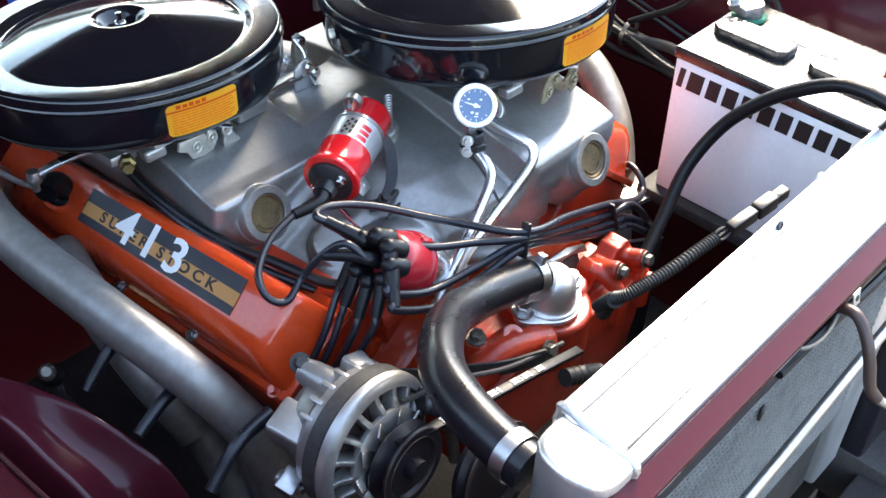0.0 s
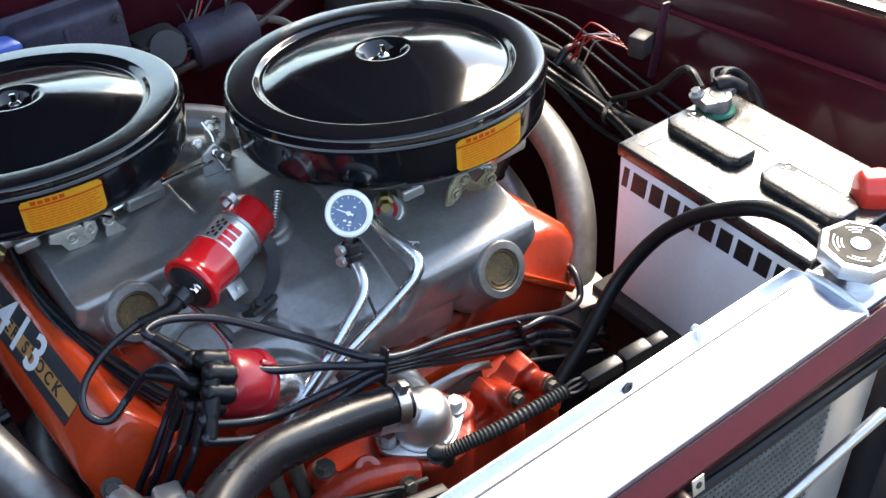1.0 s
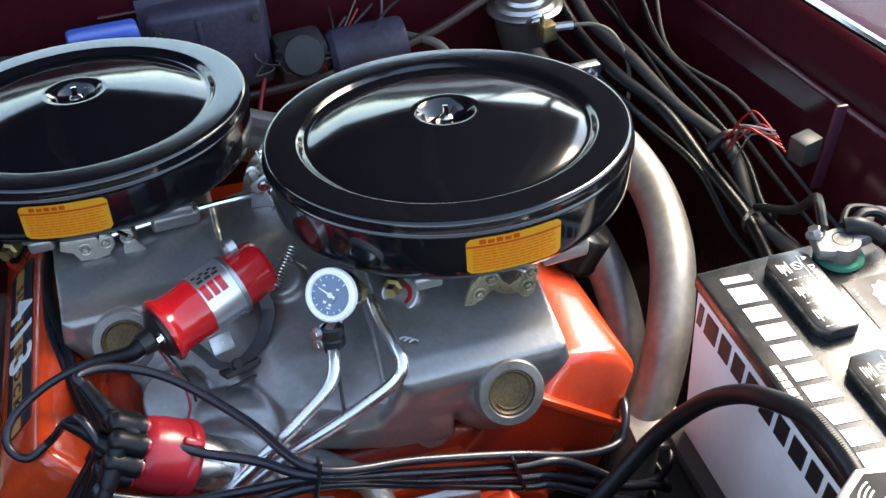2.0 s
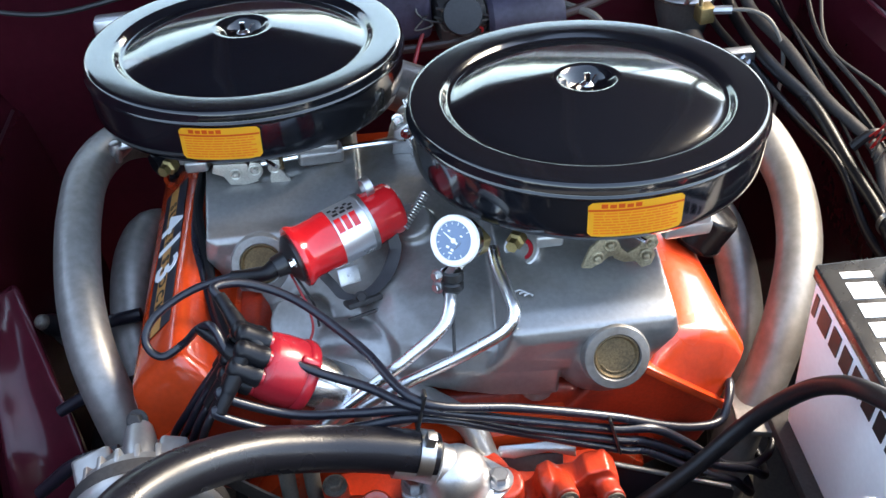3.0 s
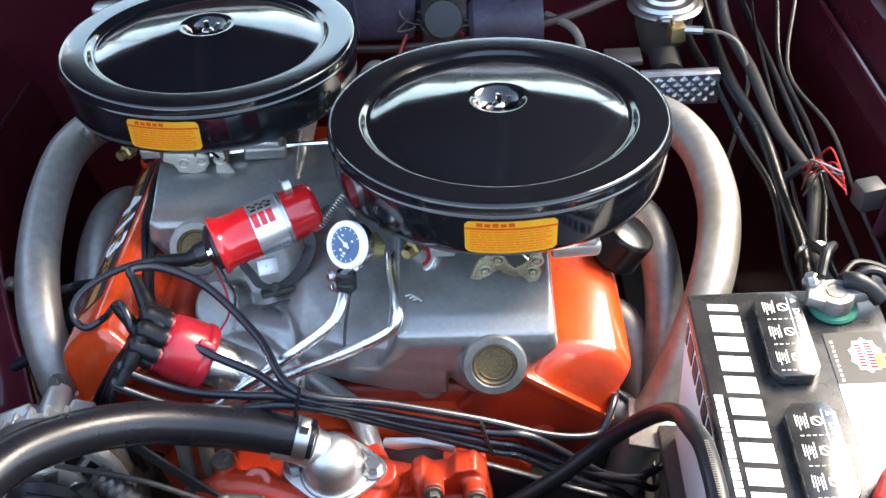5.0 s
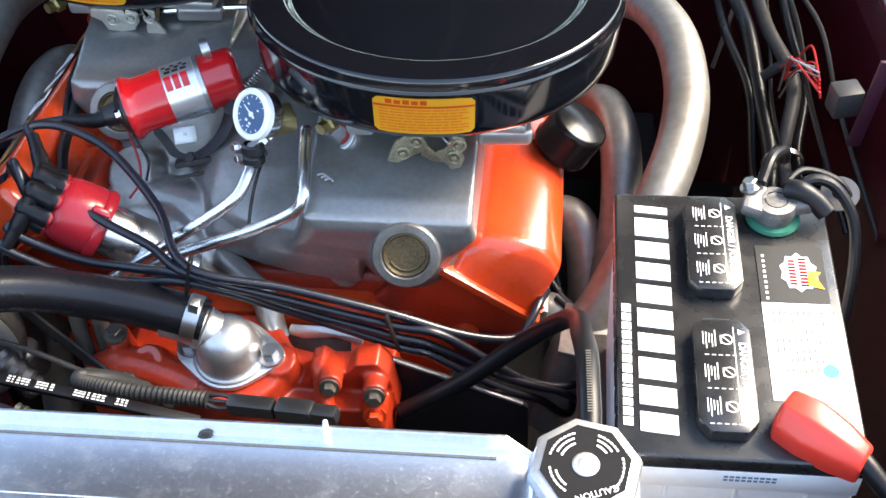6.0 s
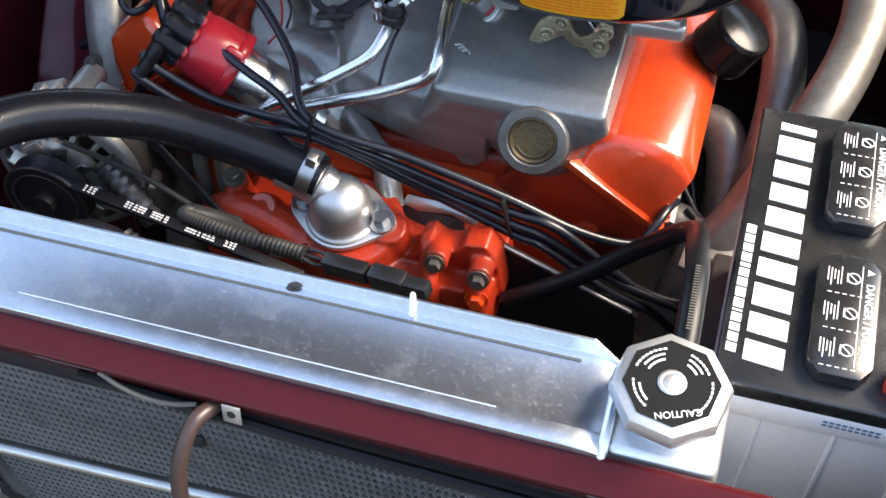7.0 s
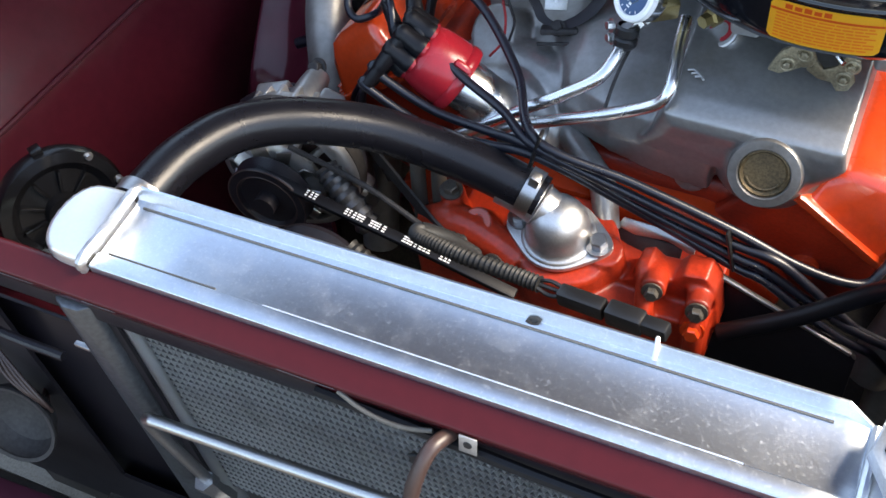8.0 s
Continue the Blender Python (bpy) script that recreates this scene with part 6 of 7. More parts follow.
part("rim_edge", lathe([(0.0495, 0.0175), (0.0525, 0.0175), (0.0525, 0.0155)], pmx, 48), BROWN, pul, "rusty worn edge")
for x in (-0.132, -0.110):
    single("heater_hose", tube([(x, 0.272, 0.70), (x, 0.262, 0.66), (x + 0.004, 0.250, 0.60), (x + 0.01, 0.24, 0.52)], 0.0075, 12), GREY_WIRE, "grey upright hose beside the pump housing", "hose", (x, 0.27, 0.6), group="upright hoses beside the pump")
single("flex_pipe", tube([(-0.205, 0.222, 0.692), (-0.190, 0.214, 0.684), (-0.172, 0.206, 0.670), (-0.155, 0.200, 0.650)], 0.0135, 14, 5, ribs=0.0025), WASHER_STEEL, "short ribbed metal pipe behind the belt", "pipe", (-0.12, 0.2, 0.67))
single("flex_pipe", tube([(-0.120, 0.120, 0.735), (-0.100, 0.115, 0.728), (-0.075, 0.112, 0.715)], 0.009, 12, 6, ribs=0.0015), CONDUIT, "short ribbed dark sleeve behind the radiator", "pipe", (-0.1, 0.12, 0.72))

loom = thing("wiring_loom", "black split loom with connectors behind the radiator", "wiring", (0.05, 0.09, 0.79))
part("conduit", tube([(-0.030, 0.150, 0.745), (-0.048, 0.128, 0.780), (-0.046, 0.113, 0.794), (-0.028, 0.106, 0.800), (0.000, 0.100, 0.803), (0.035, 0.095, 0.807), (0.064, 0.091, 0.810)], 0.0066, 14, 16, ribs=0.0012), CONDUIT, loom, "ribbed split conduit")
part("conduit", tube([(-0.050, 0.122, 0.785), (-0.035, 0.135, 0.765), (-0.02, 0.15, 0.73)], 0.0082, 12, 8), CONDUIT, loom)
for dy in (-0.003, 0.0, 0.003):
    part("wire", tube([(0.062, 0.091 + dy, 0.810), (0.073, 0.0895 + dy * 1.3, 0.811 + dy), (0.086, 0.088 + dy, 0.812)], 0.0016, 6), BLACK_PRINT, loom)
cdir = Vector((0.98, -0.14, 0.12)).normalized()
cmx = axis((0.081, 0.087, 0.812), cdir)
part("connector", box((0.012, 0.014, 0.036), cmx @ Matrix.Translation((0, 0, 0.018)), 0.002), PLASTIC, loom, "black plug connector")
part("connector", box((0.014, 0.016, 0.028), cmx @ Matrix.Translation((0, 0, 0.052)), 0.0025), PLASTIC, loom, "black plug connector")
part("connector", box((0.011, 0.012, 0.020), cmx @ Matrix.Translation((0, 0, 0.074)), 0.002), PLASTIC, loom)

# overflow hose from the filler neck
ov = thing("overflow_hose", "thick black hose arching from the radiator neck into the bay", "hose", (0.34, 0.06, 0.84))
part("tube", tube([(0.338, 0.040, 0.848), (0.338, 0.066, 0.853), (0.337, 0.091, 0.855), (0.336, 0.119, 0.849), (0.333, 0.153, 0.829), (0.331, 0.192, 0.796), (0.320, 0.228, 0.750), (0.288, 0.246, 0.696), (0.236, 0.238, 0.646), (0.175, 0.226, 0.606)], 0.0083, 16, 6), RUBBER, ov, smooth=80)
part("clip", box((0.013, 0.010, 0.014), pose(0.339, 0.052, 0.851, 0, 0, 5), 0.002), STEEL, ov, "steel spring clip")
bars([(0.0, 0.0022 * k, 0.0035, 0.0009) for k in range(-12, 12)], Matrix.Translation((0.3372, 0.088, 0.8631)) @ pose(0, 0, 0, -2, 0, 2), GREY_WIRE, ov, "print", 0.0003)

# ---- exhaust headers ----
def header(side, label, main, d0, y_off):
    ob = thing("exhaust_header", label, "exhaust header", S((C + side * 0.34, 0.55, 0.5)), group="exhaust headers")
    def at(d, y, z):
        return S((C + side * (d + d0), y + y_off, z))
    part("primary_tube", tube(main, 0.0245, 24, 7), HEADER, ob, "large silver grey primary tube", 80)
    part("primary_tube", tube([at(0.262, 0.68, 0.58), at(0.295, 0.68, 0.62), at(0.328, 0.645, 0.655), at(0.345, 0.58, 0.64), at(0.345, 0.50, 0.58), at(0.325, 0.44, 0.50)], 0.023, 20, 6), HEADER, ob, "", 80)
    part("primary_tube", tube([at(0.262, 0.53, 0.565), at(0.290, 0.53, 0.575), at(0.31, 0.50, 0.555), at(0.315, 0.44, 0.49), at(0.31, 0.38, 0.40)], 0.023, 20, 6), HEADER, ob, "", 80)
    part("primary_tube", tube([at(0.262, 0.40, 0.545), at(0.282, 0.395, 0.545), at(0.298, 0.38, 0.515), at(0.30, 0.35, 0.44), at(0.30, 0.32, 0.36)], 0.022, 20, 6), HEADER, ob, "", 80)
    part("port_flange", loft([[at(d, y, z) for d, z in ((0.262, 0.60), (0.272, 0.595), (0.258, 0.535), (0.248, 0.54))] for y in (0.355, 0.85)], bevel=0.002), HEADER, ob)
    return ob


header(1, "silver grey tubular exhaust header beside the battery", [(0.30, 0.83, 0.60), (0.345, 0.815, 0.655), (0.40, 0.765, 0.690), (0.436, 0.69, 0.697), (0.447, 0.61, 0.690), (0.440, 0.54, 0.682), (0.421, 0.475, 0.668), (0.393, 0.420, 0.635), (0.365, 0.385, 0.588), (0.335, 0.360, 0.54), (0.31, 0.33, 0.45)], 0.02, 0.0)
header(-1, "silver grey tubular exhaust header beside the fender", [(-0.25, 0.86, 0.60), (-0.285, 0.845, 0.655), (-0.325, 0.79, 0.696), (-0.348, 0.715, 0.712), (-0.352, 0.64, 0.711), (-0.347, 0.565, 0.705), (-0.338, 0.50, 0.693), (-0.324, 0.445, 0.672), (-0.303, 0.398, 0.632), (-0.283, 0.365, 0.575), (-0.27, 0.34, 0.48)], -0.02, 0.035)
single("frame_bracket", loft([[Vector((x, y, z)) for x, y in ((0.318, 0.325), (0.372, 0.312), (0.380, 0.375), (0.325, 0.39))] for z in (0.572, 0.580)], bevel=0.002), PORT_CAST, "bare metal bracket below the valve cover", "bracket", (0.34, 0.35, 0.57))
plug = thing("spark_plug_boot", "dark boot and metal cap beside the exhaust header", "boot", (-0.40, 0.55, 0.58))
part("boot", lathe([(0.0, 0.03), (0.010, 0.03), (0.014, 0.02), (0.020, 0.0), (0.020, -0.03)], axis((-0.397, 0.560, 0.622), (-0.35, -0.5, 0.8)) @ Matrix.Scale(0.62, 4), 24), RUBBER, plug)
part("cap", lathe([(0.0, 0.036), (0.008, 0.035), (0.013, 0.030), (0.0145, 0.022), (0.010, 0.020)], axis((-0.397, 0.560, 0.622), (-0.35, -0.5, 0.8)) @ Matrix.Scale(0.62, 4), 20), DULL_BOLT, plug)
part("stalk", tube([(-0.396, 0.562, 0.618), (-0.385, 0.580, 0.56), (-0.36, 0.60, 0.50)], 0.009, 10), DARK, plug)

for x, y, z, lean in ((-0.362, 0.536, 0.612, 0.020), (-0.362, 0.444, 0.613, 0.012), (-0.362, 0.328, 0.632, 0.020)):
    single("spark_plug_boot", tube([(x - 0.014, y - 0.003, z - lean * 0.5), (x, y, z), (x + 0.03, y + 0.004, z + lean), (x + 0.07, y + 0.006, z + lean * 1.3)], (0.0062, 0.0078), 14), WIRE, "dark rubber plug boot below the header", "boot", (x, y, z), group="plug boots below the header")

# ---- battery ----
bat = thing("battery", "car battery with milky white case and black top", "battery", (0.4465, 0.20, 0.59))
bm = loft([[Vector((x, y, z)) for x, y in ((0.3655, 0.0755), (0.5275, 0.0755), (0.5275, 0.3245), (0.3655, 0.3245))] for z in (0.59,)] + [[Vector((x, y, z)) for x, y in ((0.3625, 0.0725), (0.5305, 0.0725), (0.5305, 0.3275), (0.3625, 0.3275))] for z in (0.785,)], bevel=0.004, seg=3)
case = part("case", bm, CASE_WHITE, bat, "milky white plastic case")
bm = bmesh.new()
for x in (0.397, 0.447, 0.497):
    span((x - 0.0015, 0.0715, 0.62), (x + 0.0015, 0.0745, 0.775), 0.0006, bm=bm)
part("cell_rib", bm, CASE_WHITE, case)
part("front_ledge", span((0.363, 0.0695, 0.762), (0.530, 0.0755, 0.786), 0.002), CASE_WHITE, case)
bars([(0.437 + 0.0042 * k, 0.7755 + 0.0042 * j, 0.0030, 0.0022) for k in range(9) for j in range(2)], Matrix(((1, 0, 0, 0), (0, 0, -1, 0.0695), (0, 1, 0, 0), (0, 0, 0, 1))), FADED_BLUE, case, "ledge_print", 0.0003)
top = part("top_cover", span((0.360, 0.070, 0.784), (0.533, 0.330, 0.800), 0.003, 3), BATTERY_TOP, bat, "black plastic top")
for y0, y1 in ((0.215, 0.317), (0.085, 0.187)):
    out = [(0.416, y0 + 0.010), (0.424, y0), (0.450, y0), (0.458, y0 + 0.010), (0.458, y1 - 0.010), (0.450, y1), (0.424, y1), (0.416, y1 - 0.010)]
    vc = part("vent_cap", prism(out, Matrix.Translation((0, 0, 0.800)), 0.0125, 0.002), BATTERY_TOP, top, "black vent cap with white warning print")
    vm = pose(0.437, (y0 + y1) / 2, 0.8127, 0, 0, -90)
    words("DANGER / POISON", 0.0076, vm @ Matrix.Translation((0.004, 0.0140, 0)), WHITE, vc, "warning_lettering", 0.0002, 0.0, 0.0001, 0.98)
    part("warning_sign", prism([(-0.040, 0.0118), (-0.0345, 0.0118), (-0.0372, 0.0166)], vm, 0.0003), WHITE, vc, "white warning triangle")
    rows = [(0.0, 0.0085, 0.084, 0.0006)]
    for k, cx in enumerate((-0.030, 0.0, 0.030)):
        rows.append((cx - 0.0, -0.001, 0.0075, 0.0010))
        for j in range(5):
            rows.append((cx + (0.0012 if j % 2 else -0.001), -0.0052 - 0.0022 * j, 0.015 - 0.0032 * (j % 3), 0.0007))
        bars([(cx + 0.0145, -0.012 + 0.005 * j, 0.0006, 0.003) for j in range(5)], vm, WHITE, vc, "divider", 0.0002)
    bars(rows, vm, WHITE, vc, "small_print", 0.0002)
    for cx in (-0.030, 0.0, 0.030):
        bm = lathe([(0.0040, 0.0), (0.0048, 0.0), (0.0048, 0.0003), (0.0040, 0.0003), (0.0040, 0.0)], vm @ Matrix.Translation((cx, 0.003, 0)), 16)
        box((0.009, 0.0007, 0.0003), vm @ pose(cx, 0.003, 0.0001, 0, 0, 45), bm=bm)
        part("pictogram", bm, WHITE, vc)
# brand marks: plain blocks in a row
def mark(w, h, k):
    """A plain block of width w and height h."""
    return [(0, 0), (w, 0), (w, h), (0, h)]


def mark_row(name, frame_, widths, length, height, gap, depth, material, parent):
    unit = length / (sum(widths) + gap * (len(widths) - 1))
    x = 0.0
    for k, w in enumerate(widths):
        part(name, prism(mark(w * unit, height, k), frame_ @ Matrix.Translation((x, 0, 0)), depth), material, parent)
        x += (w + gap) * unit


WIDTHS = [0.30, 0.80, 0.66, 0.68, 0.72, 0.70, 0.66, 0.76, 0.66, 0.66]
down = Matrix(((0, 1, 0, 0), (-1, 0, 0, 0), (0, 0, 1, 0), (0, 0, 0, 1)))     # along -y, upright towards +x
slant = Matrix(((1, 0.10, 0, 0), (0, 1, 0, 0), (0, 0, 1, 0), (0, 0, 0, 1)))
mark_row("brand_mark", Matrix.Translation((0.3765, 0.3145, 0.800)) @ down @ slant, WIDTHS, 0.224, 0.0268, 0.26, 0.0009, WHITE, top)
mark_row("brand_mark", Matrix.Translation((0.3645, 0.207, 0.800)) @ down @ slant, [1, 0.9, 0.9, 1, 0.4, 0.9, 0.9, 1, 1, 0.2, 0.9, 0.8, 0.9, 0.9], 0.112, 0.0070, 0.22, 0.0006, WHITE, top)
side_m = Matrix(((0, 0, -1, 0.3628), (-1, 0, 0, 0.3205), (0, 1, 0, 0.7475), (0, 0, 0, 1)))
mark_row("side_mark", side_m @ slant, WIDTHS, 0.228, 0.0262, 0.26, 0.0010, BLACK_PRINT, case)
# paper label on the top
lab = part("label", span((0.472, 0.122, 0.800), (0.524, 0.273, 0.8006)), WHITE, top, "white and black paper label")
part("label_block", span((0.472, 0.214, 0.8006), (0.524, 0.2732, 0.8010)), BLACK_PRINT, lab)
burst = []
for k in range(20):
    a = 2 * math.pi * k / 20
    q = (1.0 if k % 2 else 0.84)
    burst.append((0.5035 + 0.0150 * q * math.cos(a), 0.2455 + 0.0205 * q * math.sin(a)))
part("label_sign", prism(burst, Matrix.Translation((0, 0, 0.8010)), 0.0004), WHITE, lab, "white burst shape")
part("sign_wing", prism([(0.5085, 0.232), (0.5215, 0.2285), (0.5165, 0.240), (0.5205, 0.246), (0.511, 0.2475)], Matrix.Translation((0, 0, 0.8013)), 0.0003), YELLOW, lab, "orange yellow wing of the emblem")
bars([(0.5070, 0.259 - 0.0034 * k, 0.0060, 0.0021) for k in range(9)], Matrix.Translation((0, 0, 0.8014)), RED, lab, "sign_mark", 0.0003)
bars([(0.4985, 0.257 - 0.0034 * k, 0.0055, 0.0021) for k in range(8)], Matrix.Translation((0, 0, 0.8014)), RED, lab, "sign_mark", 0.0003)
part("label_dot", lathe([(0, 0), (0.006, 0), (0.006, 0.0004), (0, 0.0004)], Matrix.Translation((0.516, 0.150, 0.8006)), 16), mat("green_sticker", (0.02, 0.45, 0.22), 0.5), lab, "green date sticker")
random.seed(9)
bars([(0.480 + 0.0045 * (k % 9), 0.205 - 0.009 * (k // 9) - random.uniform(0, 0.002), 0.0012, random.uniform(0.003, 0.007)) for k in range(63)], Matrix.Translation((0, 0, 0.8006)), GREY_WIRE, lab, "small_print", 0.0002)
bars([(0.477, 0.262 - 0.0055 * k, 0.002, 0.0026) for k in range(9)], Matrix.Translation((0, 0, 0.8010)), WHITE, lab, "dot_row", 0.0002)
post = axis((0.489, 0.305, 0.800), (0, 0, 1))
part("felt_washer", lathe([(0.008, 0.0), (0.0210, 0.0), (0.0225, 0.002), (0.0212, 0.0048), (0.008, 0.0050)], post, 32), GREEN, bat, "green felt washer")
part("post", lathe([(0.0095, 0.004), (0.0085, 0.022), (0, 0.022)], post, 24), LEAD, bat)
clamp = thing("battery_clamp", "grimy lead battery clamp with a bolt and leads", "battery clamp", (0.489, 0.305, 0.805))
part("ring", lathe([(0.0095, 0.005), (0.0165, 0.005), (0.0172, 0.012), (0.0160, 0.021), (0.0095, 0.022)], post, 24), LEAD, clamp)
part("jaw", box((0.026, 0.019, 0.013), pose(0.507, 0.309, 0.815, 0, -4, 8), 0.004), LEAD, clamp)
part("tape", tube([(0.498, 0.316, 0.824), (0.508, 0.312, 0.826), (0.520, 0.308, 0.820), (0.530, 0.302, 0.812)], 0.0085, 12), RUBBER, clamp, "black tape round the cable end")
part("jaw", box((0.018, 0.030, 0.012), pose(0.473, 0.309, 0.816, 0, 6, -15), 0.003), LEAD, clamp)
bolt(clamp, (0.470, 0.318, 0.822), (-0.3, 0.2, 0.9), 0.006)
part("ring_terminal", lathe([(0.006, 0.0), (0.0155, 0.0), (0.0160, 0.0010), (0.0155, 0.0016), (0.006, 0.0016), (0.006, 0.0)], axis((0.545, 0.328, 0.808), (-0.1, -0.35, 0.9)), 28), WASHER_STEEL, clamp)
part("lead", tube([(0.500, 0.312, 0.824), (0.520, 0.322, 0.830), (0.540, 0.318, 0.822), (0.556, 0.300, 0.795), (0.558, 0.27, 0.74), (0.550, 0.24, 0.66)], 0.0046, 10), RUBBER, clamp)
part("lead", tube([(0.478, 0.320, 0.826), (0.488, 0.345, 0.832), (0.505, 0.375, 0.812), (0.518, 0.42, 0.76), (0.530, 0.50, 0.70)], 0.0048, 10), RUBBER, clamp)
part("lead", tube([(0.495, 0.318, 0.826), (0.515, 0.335, 0.828), (0.548, 0.330, 0.815), (0.562, 0.310, 0.78)], 0.003, 8), RUBBER, clamp)
boot = thing("battery_boot", "red vinyl terminal boot with black cable", "battery boot", (0.49, 0.085, 0.805))
bt = []
for t, w, h in ((0.0, 0.010, 0.010), (0.05, 0.0150, 0.019), (0.35, 0.0172, 0.022), (0.7, 0.0145, 0.0185), (0.96, 0.0105, 0.013), (1.0, 0.0098, 0.011)):
    p = Vector((0.473, 0.106, 0.812)).lerp(Vector((0.527, 0.070, 0.806)), t)
    d = Vector((0.40, 0.62, 0)).normalized()
    bt.append([p - d * w * 1.15 + Vector((0, 0, -0.013)), p - d * w * 1.2 + Vector((0, 0, h * 0.35)), p - d * w * 0.55 + Vector((0, 0, h)), p + d * w * 0.55 + Vector((0, 0, h)), p + d * w * 1.2 + Vector((0, 0, h * 0.35)), p + d * w * 1.15 + Vector((0, 0, -0.013))])
part("boot", loft(bt, bevel=0.0022, seg=3), RED_BOOT, boot, "soft red boot", 40)
part("cable", tube([(0.520, 0.076, 0.810), (0.532, 0.063, 0.803), (0.547, 0.047, 0.788), (0.557, 0.025, 0.755), (0.560, 0.010, 0.70), (0.555, 0.0, 0.60)], 0.0072, 14), RUBBER, boot, smooth=80)
single("battery_tray", span((0.35, 0.058, 0.573), (0.545, 0.342, 0.590), 0.003), DARK, "black metal battery tray", "tray", (0.447, 0.2, 0.573))

# ---- right fender side: hoses, relay, bracket ----
random.seed(31)
for k, (off, r, m_) in enumerate((((0, 0, 0), 0.0085, LOOM), ((0.022, 0.012, 0.004), 0.0080, DARK), ((-0.018, 0.006, -0.012), 0.0055, LOOM), ((0.040, 0.004, 0.000), 0.0050, LOOM))):
    o = Vector(off)
    pts = [Vector(p) + o * s for p, s in (((0.520, 0.34, 0.66), 1.0), ((0.527, 0.42, 0.665), 1.0), ((0.531, 0.51, 0.672), 0.8), ((0.530, 0.60, 0.690), 1.1), ((0.522, 0.70, 0.696), 1.0), ((0.508, 0.82, 0.690), 1.2), ((0.495, 0.93, 0.70), 1.3), ((0.485, 1.02, 0.735), 1.4))]
    for q in range(1, len(pts)):
        pts[q] += Vector((random.uniform(-0.007, 0.007), 0, random.uniform(-0.007, 0.007)))
    single("wiring_harness", tube(pts, r, 12, 6), m_, "black hose and taped wiring along the fender by the battery", "wiring", pts[0], group="harness along the fender by the battery")
for p, w in (((0.540, 0.505, 0.676), (0.0, 1, 0.1)), ((0.545, 0.605, 0.697), (-0.05, 1, 0.1))):
    single("cable_strap", lathe([(0.0195, -0.003), (0.0210, -0.003), (0.0210, 0.003), (0.0195, 0.003)], axis(p, w), 24) if w[0] == 0 else tube([Vector(p) + Vector((-0.02, 0, 0.01)), Vector(p) + Vector((0, 0, 0.026)), Vector(p) + Vector((0.03, 0, 0.020))], 0.006, 10), STEEL if w[0] == 0 else RUBBER, "strap round the fender harness", "strap", p)
for k in (0, 2, 4):
    a = Vector((0.56 + 0.012 * k, 1.02, 0.74 + 0.012 * (k % 3)))
    pts = [a, a + Vector((-0.01, -0.10, -0.02 + 0.008 * k)), a + Vector((-0.015 - 0.006 * k, -0.22, -0.03)), a + Vector((-0.02, -0.36, -0.045 + 0.006 * k)), a + Vector((-0.025 + 0.004 * k, -0.46, -0.05)), a + Vector((0.005 * k, -0.60, -0.10))]
    single("thin_wire", tube(pts, 0.0022 + 0.0004 * (k % 3), 8), (LOOM, BLACK_PRINT, LOOM)[k % 3], "thin dark wire along the fender by the battery", "wire", a, group="thin wires along the fender")
relay = thing("relay", "grey metal relay box on a maroon post", "relay", (0.58, 0.515, 0.74))
part("box", box((0.028, 0.024, 0.030), pose(0.586, 0.512, 0.757, 0, 0, 14), 0.003), RELAY_GREY, relay, "grey metal box")
part("post", box((0.014, 0.004, 0.11), pose(0.607, 0.500, 0.760, 3, 4, 0), 0.0015), PURPLE, relay, "maroon post")
random.seed(11)
for k in range(7):
    a = Vector((0.545 + random.uniform(-0.01, 0.01), 0.60 + random.uniform(-0.03, 0.02), 0.708))
    b = Vector((0.563, 0.512 + 0.004 * k, 0.757 + 0.002 * k))
    q = a.lerp(b, 0.5) + Vector((random.uniform(-0.015, 0.012), 0.0, 0.030 + random.uniform(-0.01, 0.012)))
    part("wire", tube([a, a.lerp(q, 0.6) + Vector((0, 0, 0.01)), q, b], 0.0012, 6), RED_WIRE if k < 5 else STEEL, relay)
plate = thing("bracket_plate", "bright diamond tread aluminium bracket at the firewall", "bracket", (0.44, 0.86, 0.65))
sheet = part("sheet", span((0.388, 0.838, 0.650), (0.493, 0.841, 0.696)), ALU, plate)
bm = bmesh.new()
for i in range(12):
    for j in range(5):
        if (i + j) % 2 == 0:
            c = Vector((0.395 + 0.0083 * i, 0.8375, 0.656 + 0.0083 * j))
            lathe([(0.0062, 0), (0.0025, 0.0028), (0, 0.003)], axis(c, (0, -1, 0)), 4, bm)
tagged(part("tread", bm, ALU, sheet, smooth=10), kind="stuff")
part("shelf", span((0.388, 0.841, 0.690), (0.493, 0.856, 0.696), 0.001), ALU, plate)
part("shelf", span((0.345, 0.872, 0.692), (0.394, 0.906, 0.700), 0.001), WASHER_STEEL, plate)
mc = thing("master_cylinder", "brake master cylinder with round silver lid on the firewall", "master cylinder", (0.436, 0.975, 0.66))
mm = axis((0.436, 0.975, 0.725), (0, 0.05, 1))
part("reservoir", lathe([(0.026, -0.075), (0.030, -0.07), (0.040, -0.03), (0.042, -0.004)], mm, 36), DARK, mc, "dark grey reservoir")
part("lid", lathe([(0.042, -0.006), (0.051, -0.004), (0.053, 0.0), (0.049, 0.004), (0.044, 0.005), (0.040, 0.010), (0.030, 0.011), (0.027, 0.016), (0.008, 0.017), (0.006, 0.022), (0, 0.022)], mm, 48), STEEL, mc, "stepped silver lid")
part("bore", tube([(0.436, 0.90, 0.655), (0.436, 1.02, 0.665)], 0.022, 20), DARK, mc)
part("outlet", box((0.022, 0.022, 0.024), pose(0.442, 0.905, 0.722, 0, 0, 10), 0.003), BRASS, mc, "brass outlet block")
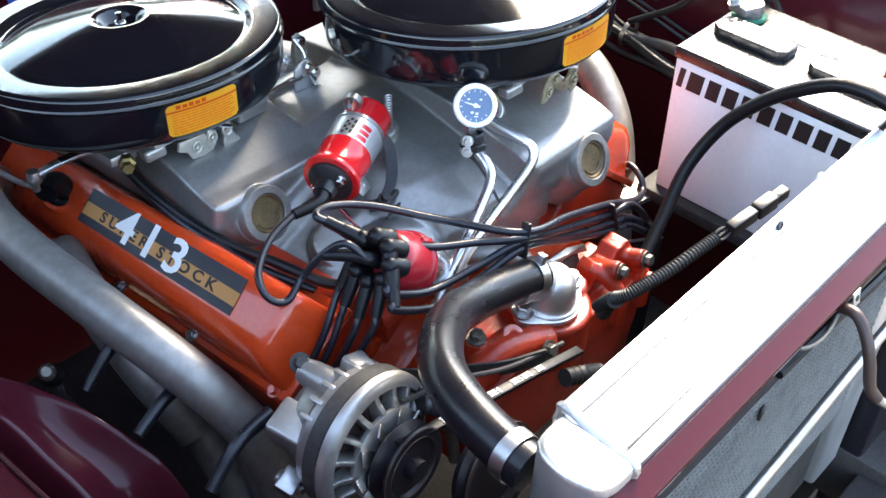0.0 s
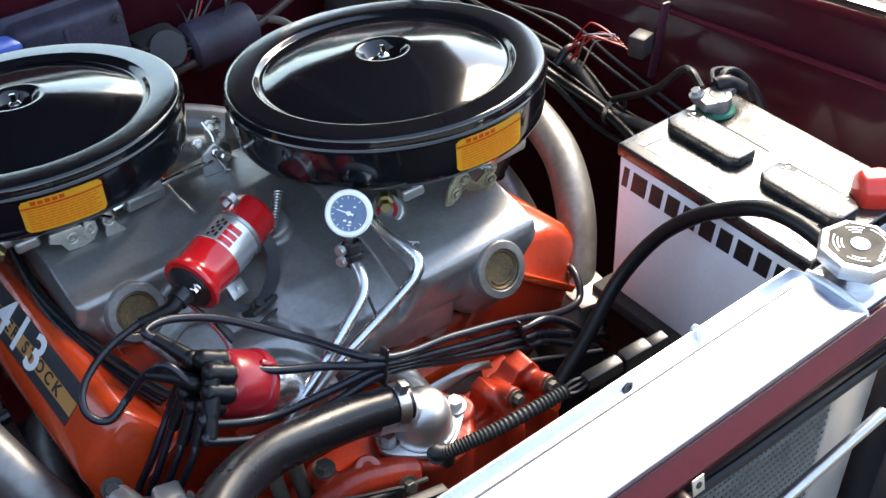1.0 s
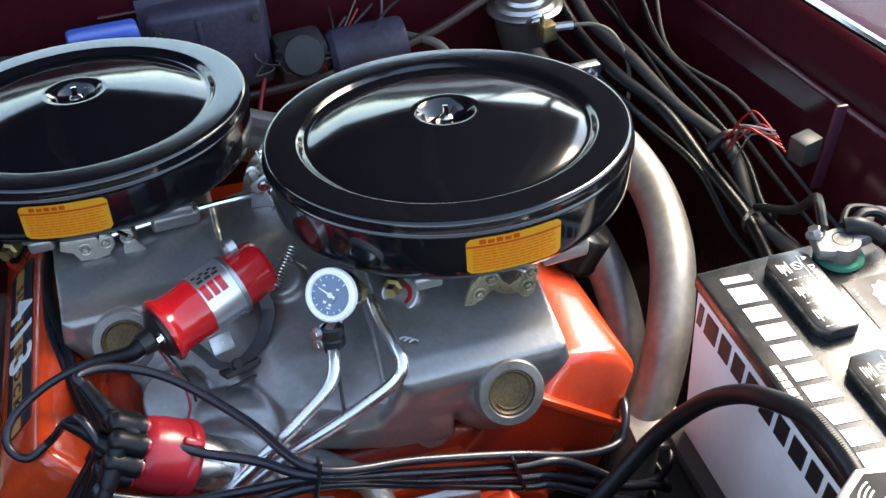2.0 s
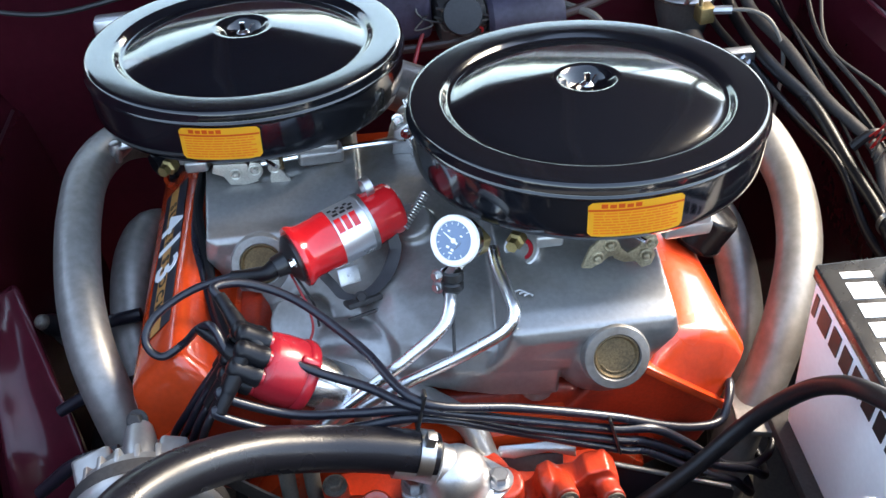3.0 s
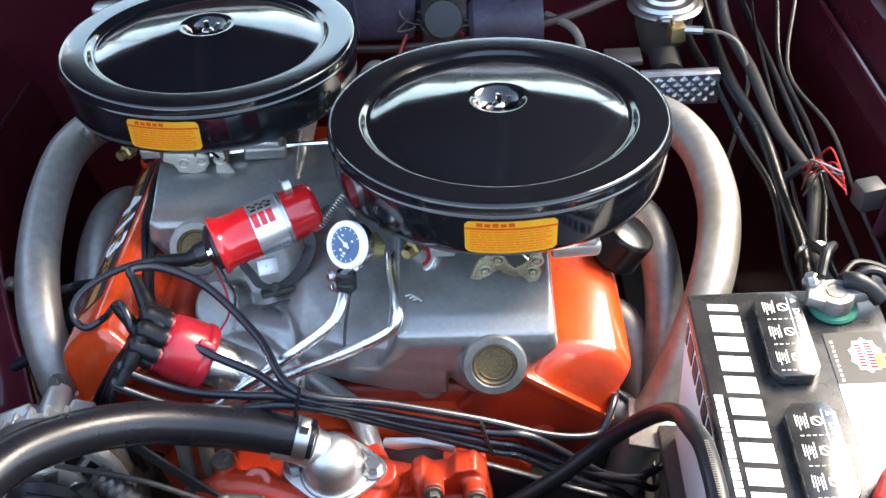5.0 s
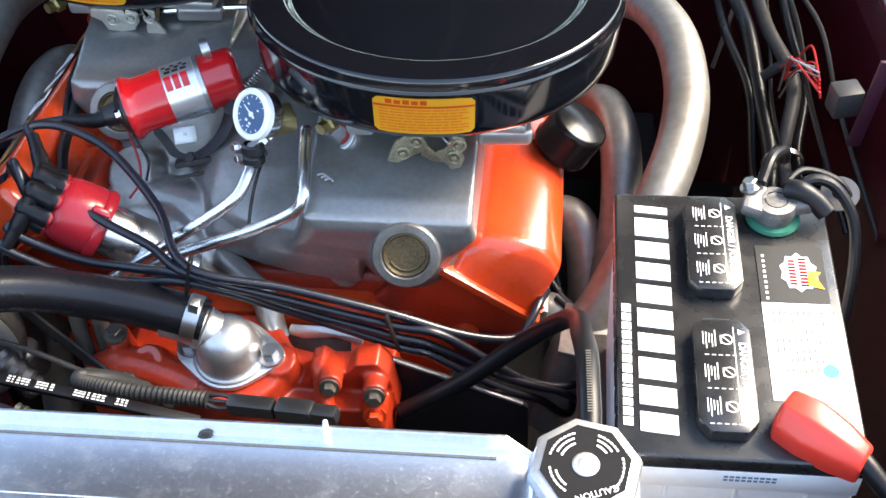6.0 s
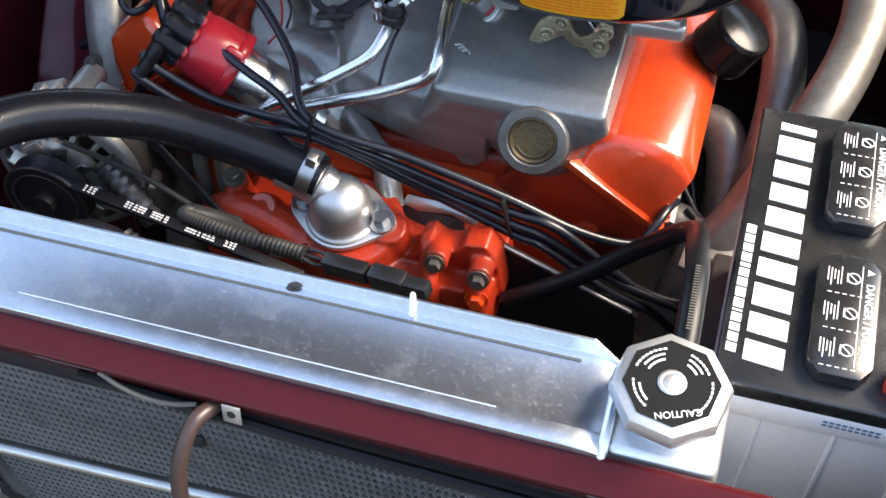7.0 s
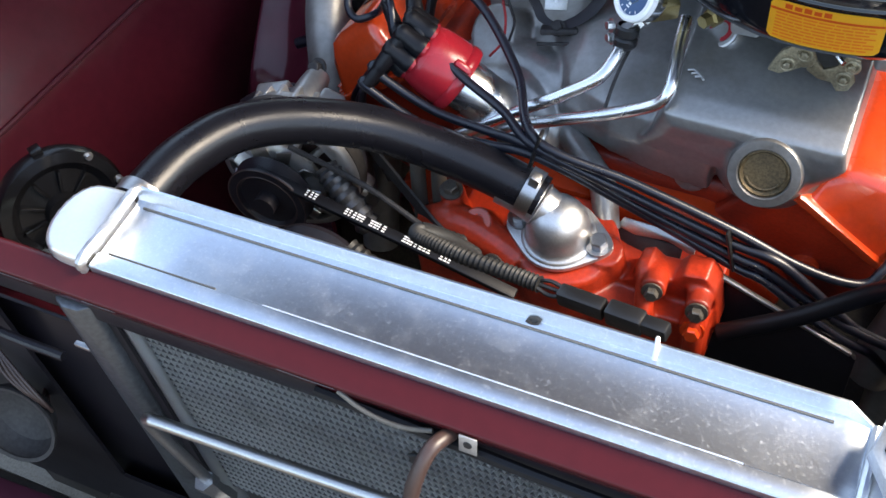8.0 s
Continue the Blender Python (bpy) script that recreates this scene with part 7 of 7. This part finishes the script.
part("outlet_nut", tube([(0.452, 0.900, 0.728), (0.475, 0.893, 0.730)], 0.006, 8), STEEL, mc)
part("brake_line", tube([(0.470, 0.894, 0.730), (0.500, 0.880, 0.732), (0.520, 0.86, 0.722), (0.528, 0.83, 0.690), (0.515, 0.80, 0.64), (0.50, 0.78, 0.58)], 0.0028, 8), GREY_WIRE, mc, "thin grey brake line")
part("hook", tube([(0.415, 0.905, 0.738), (0.42, 0.90, 0.748), (0.432, 0.90, 0.748), (0.436, 0.905, 0.735)], 0.003, 8), STEEL, mc)

# ---- firewall equipment ----
wm = thing("wiper_motor", "blue grey cylindrical wiper motor on the firewall", "wiper motor", (0.19, 1.0, 0.70))
part("motor", lathe([(0, 0), (0.030, 0.001), (0.036, 0.008), (0.036, 0.10), (0.033, 0.106), (0, 0.107)], axis((0.16, 0.985, 0.70), (1, 0, 0.02)), 32), BLUEGREY, wm)
part("gearbox", box((0.07, 0.06, 0.06), pose(0.125, 0.995, 0.705, 0, 0, 4), 0.012), DARK, wm)
part("cover", lathe([(0.028, 0), (0.026, 0.008), (0, 0.010)], axis((0.125, 0.965, 0.722), (0, -0.8, 0.5)), 24), RELAY_GREY, wm, "round metal cover")
random.seed(21)
for k in range(10):
    a = Vector((0.095 + random.uniform(-0.02, 0.05), 0.966, 0.712 + random.uniform(-0.02, 0.025)))
    b = Vector((0.18 + random.uniform(-0.13, 0.16), 1.018, 0.755 + random.uniform(-0.04, 0.03)))
    mids = []
    for t in (0.2, 0.4, 0.6, 0.8):
        mids.append(a.lerp(b, t) + Vector((random.uniform(-0.018, 0.018), -0.022 * math.sin(math.pi * t), random.uniform(-0.014, 0.012) - 0.03 * math.sin(math.pi * t))))
    part("wire", tube([a, *mids, b], random.choice((0.0012, 0.0016, 0.0021)), 6), random.choice((RED_WIRE, GREY_WIRE, BLACK_PRINT, BLACK_PRINT, BROWN)), wm)
single("wiring_harness", tube([(-0.12, 1.005, 0.665), (-0.06, 0.992, 0.668), (0.05, 0.975, 0.672), (0.18, 0.962, 0.692), (0.31, 0.975, 0.715), (0.45, 1.01, 0.76)], 0.0065, 10), BROWN, "old cloth wrapped harness along the firewall", "wiring", (0.1, 1.0, 0.69))
single("firewall_hose", tube([(0.27, 0.985, 0.71), (0.305, 0.955, 0.705), (0.318, 0.935, 0.68), (0.315, 0.93, 0.63)], 0.006, 10), GREY_WIRE, "grey hose loop at the firewall", "hose", (0.3, 0.95, 0.69))
single("firewall_cable", tube([(0.075, 0.985, 0.70), (0.055, 0.95, 0.665), (0.04, 0.90, 0.63), (0.02, 0.85, 0.62)], 0.003, 8), RED_WIRE, "red cable dropping from the firewall", "cable", (0.07, 0.98, 0.7))
heat = thing("heater_box", "blue grey heater box on the firewall", "heater", (0.01, 1.0, 0.68))
part("box", box((0.15, 0.05, 0.125), pose(0.010, 1.004, 0.742, -4), 0.012, 3), BLUEGREY, heat)
part("rim", box((0.165, 0.006, 0.14), pose(0.010, 1.022, 0.742, -4), 0.002), BLUEGREY, heat)
part("rib", box((0.006, 0.006, 0.10), pose(0.0, 0.979, 0.742, -4), 0.002), BLUEGREY, heat)
for x in (-0.052, 0.072):
    bolt(heat, (x, 0.978, 0.785), (0, -1, 0.1), 0.005, DARK)
single("relay_module", box((0.085, 0.05, 0.036), pose(-0.115, 0.945, 0.805, -10, 2, 4), 0.006), BLUE, "bright blue plastic module on the firewall", "module", (-0.115, 0.945, 0.79))
single("firewall_cable", tube([(-0.56, 1.0, 0.80), (-0.42, 0.985, 0.775), (-0.28, 0.99, 0.79), (-0.16, 0.985, 0.775), (-0.08, 0.99, 0.79)], 0.0035, 8), BLACK_PRINT, "black cable draped along the firewall", "cable", (-0.3, 0.99, 0.78))
single("junction_block", box((0.075, 0.03, 0.040), pose(-0.31, 0.925, 0.775, -10, 0, 3), 0.005), STEEL, "small metal junction block on the firewall", "junction box", (-0.31, 0.93, 0.76))
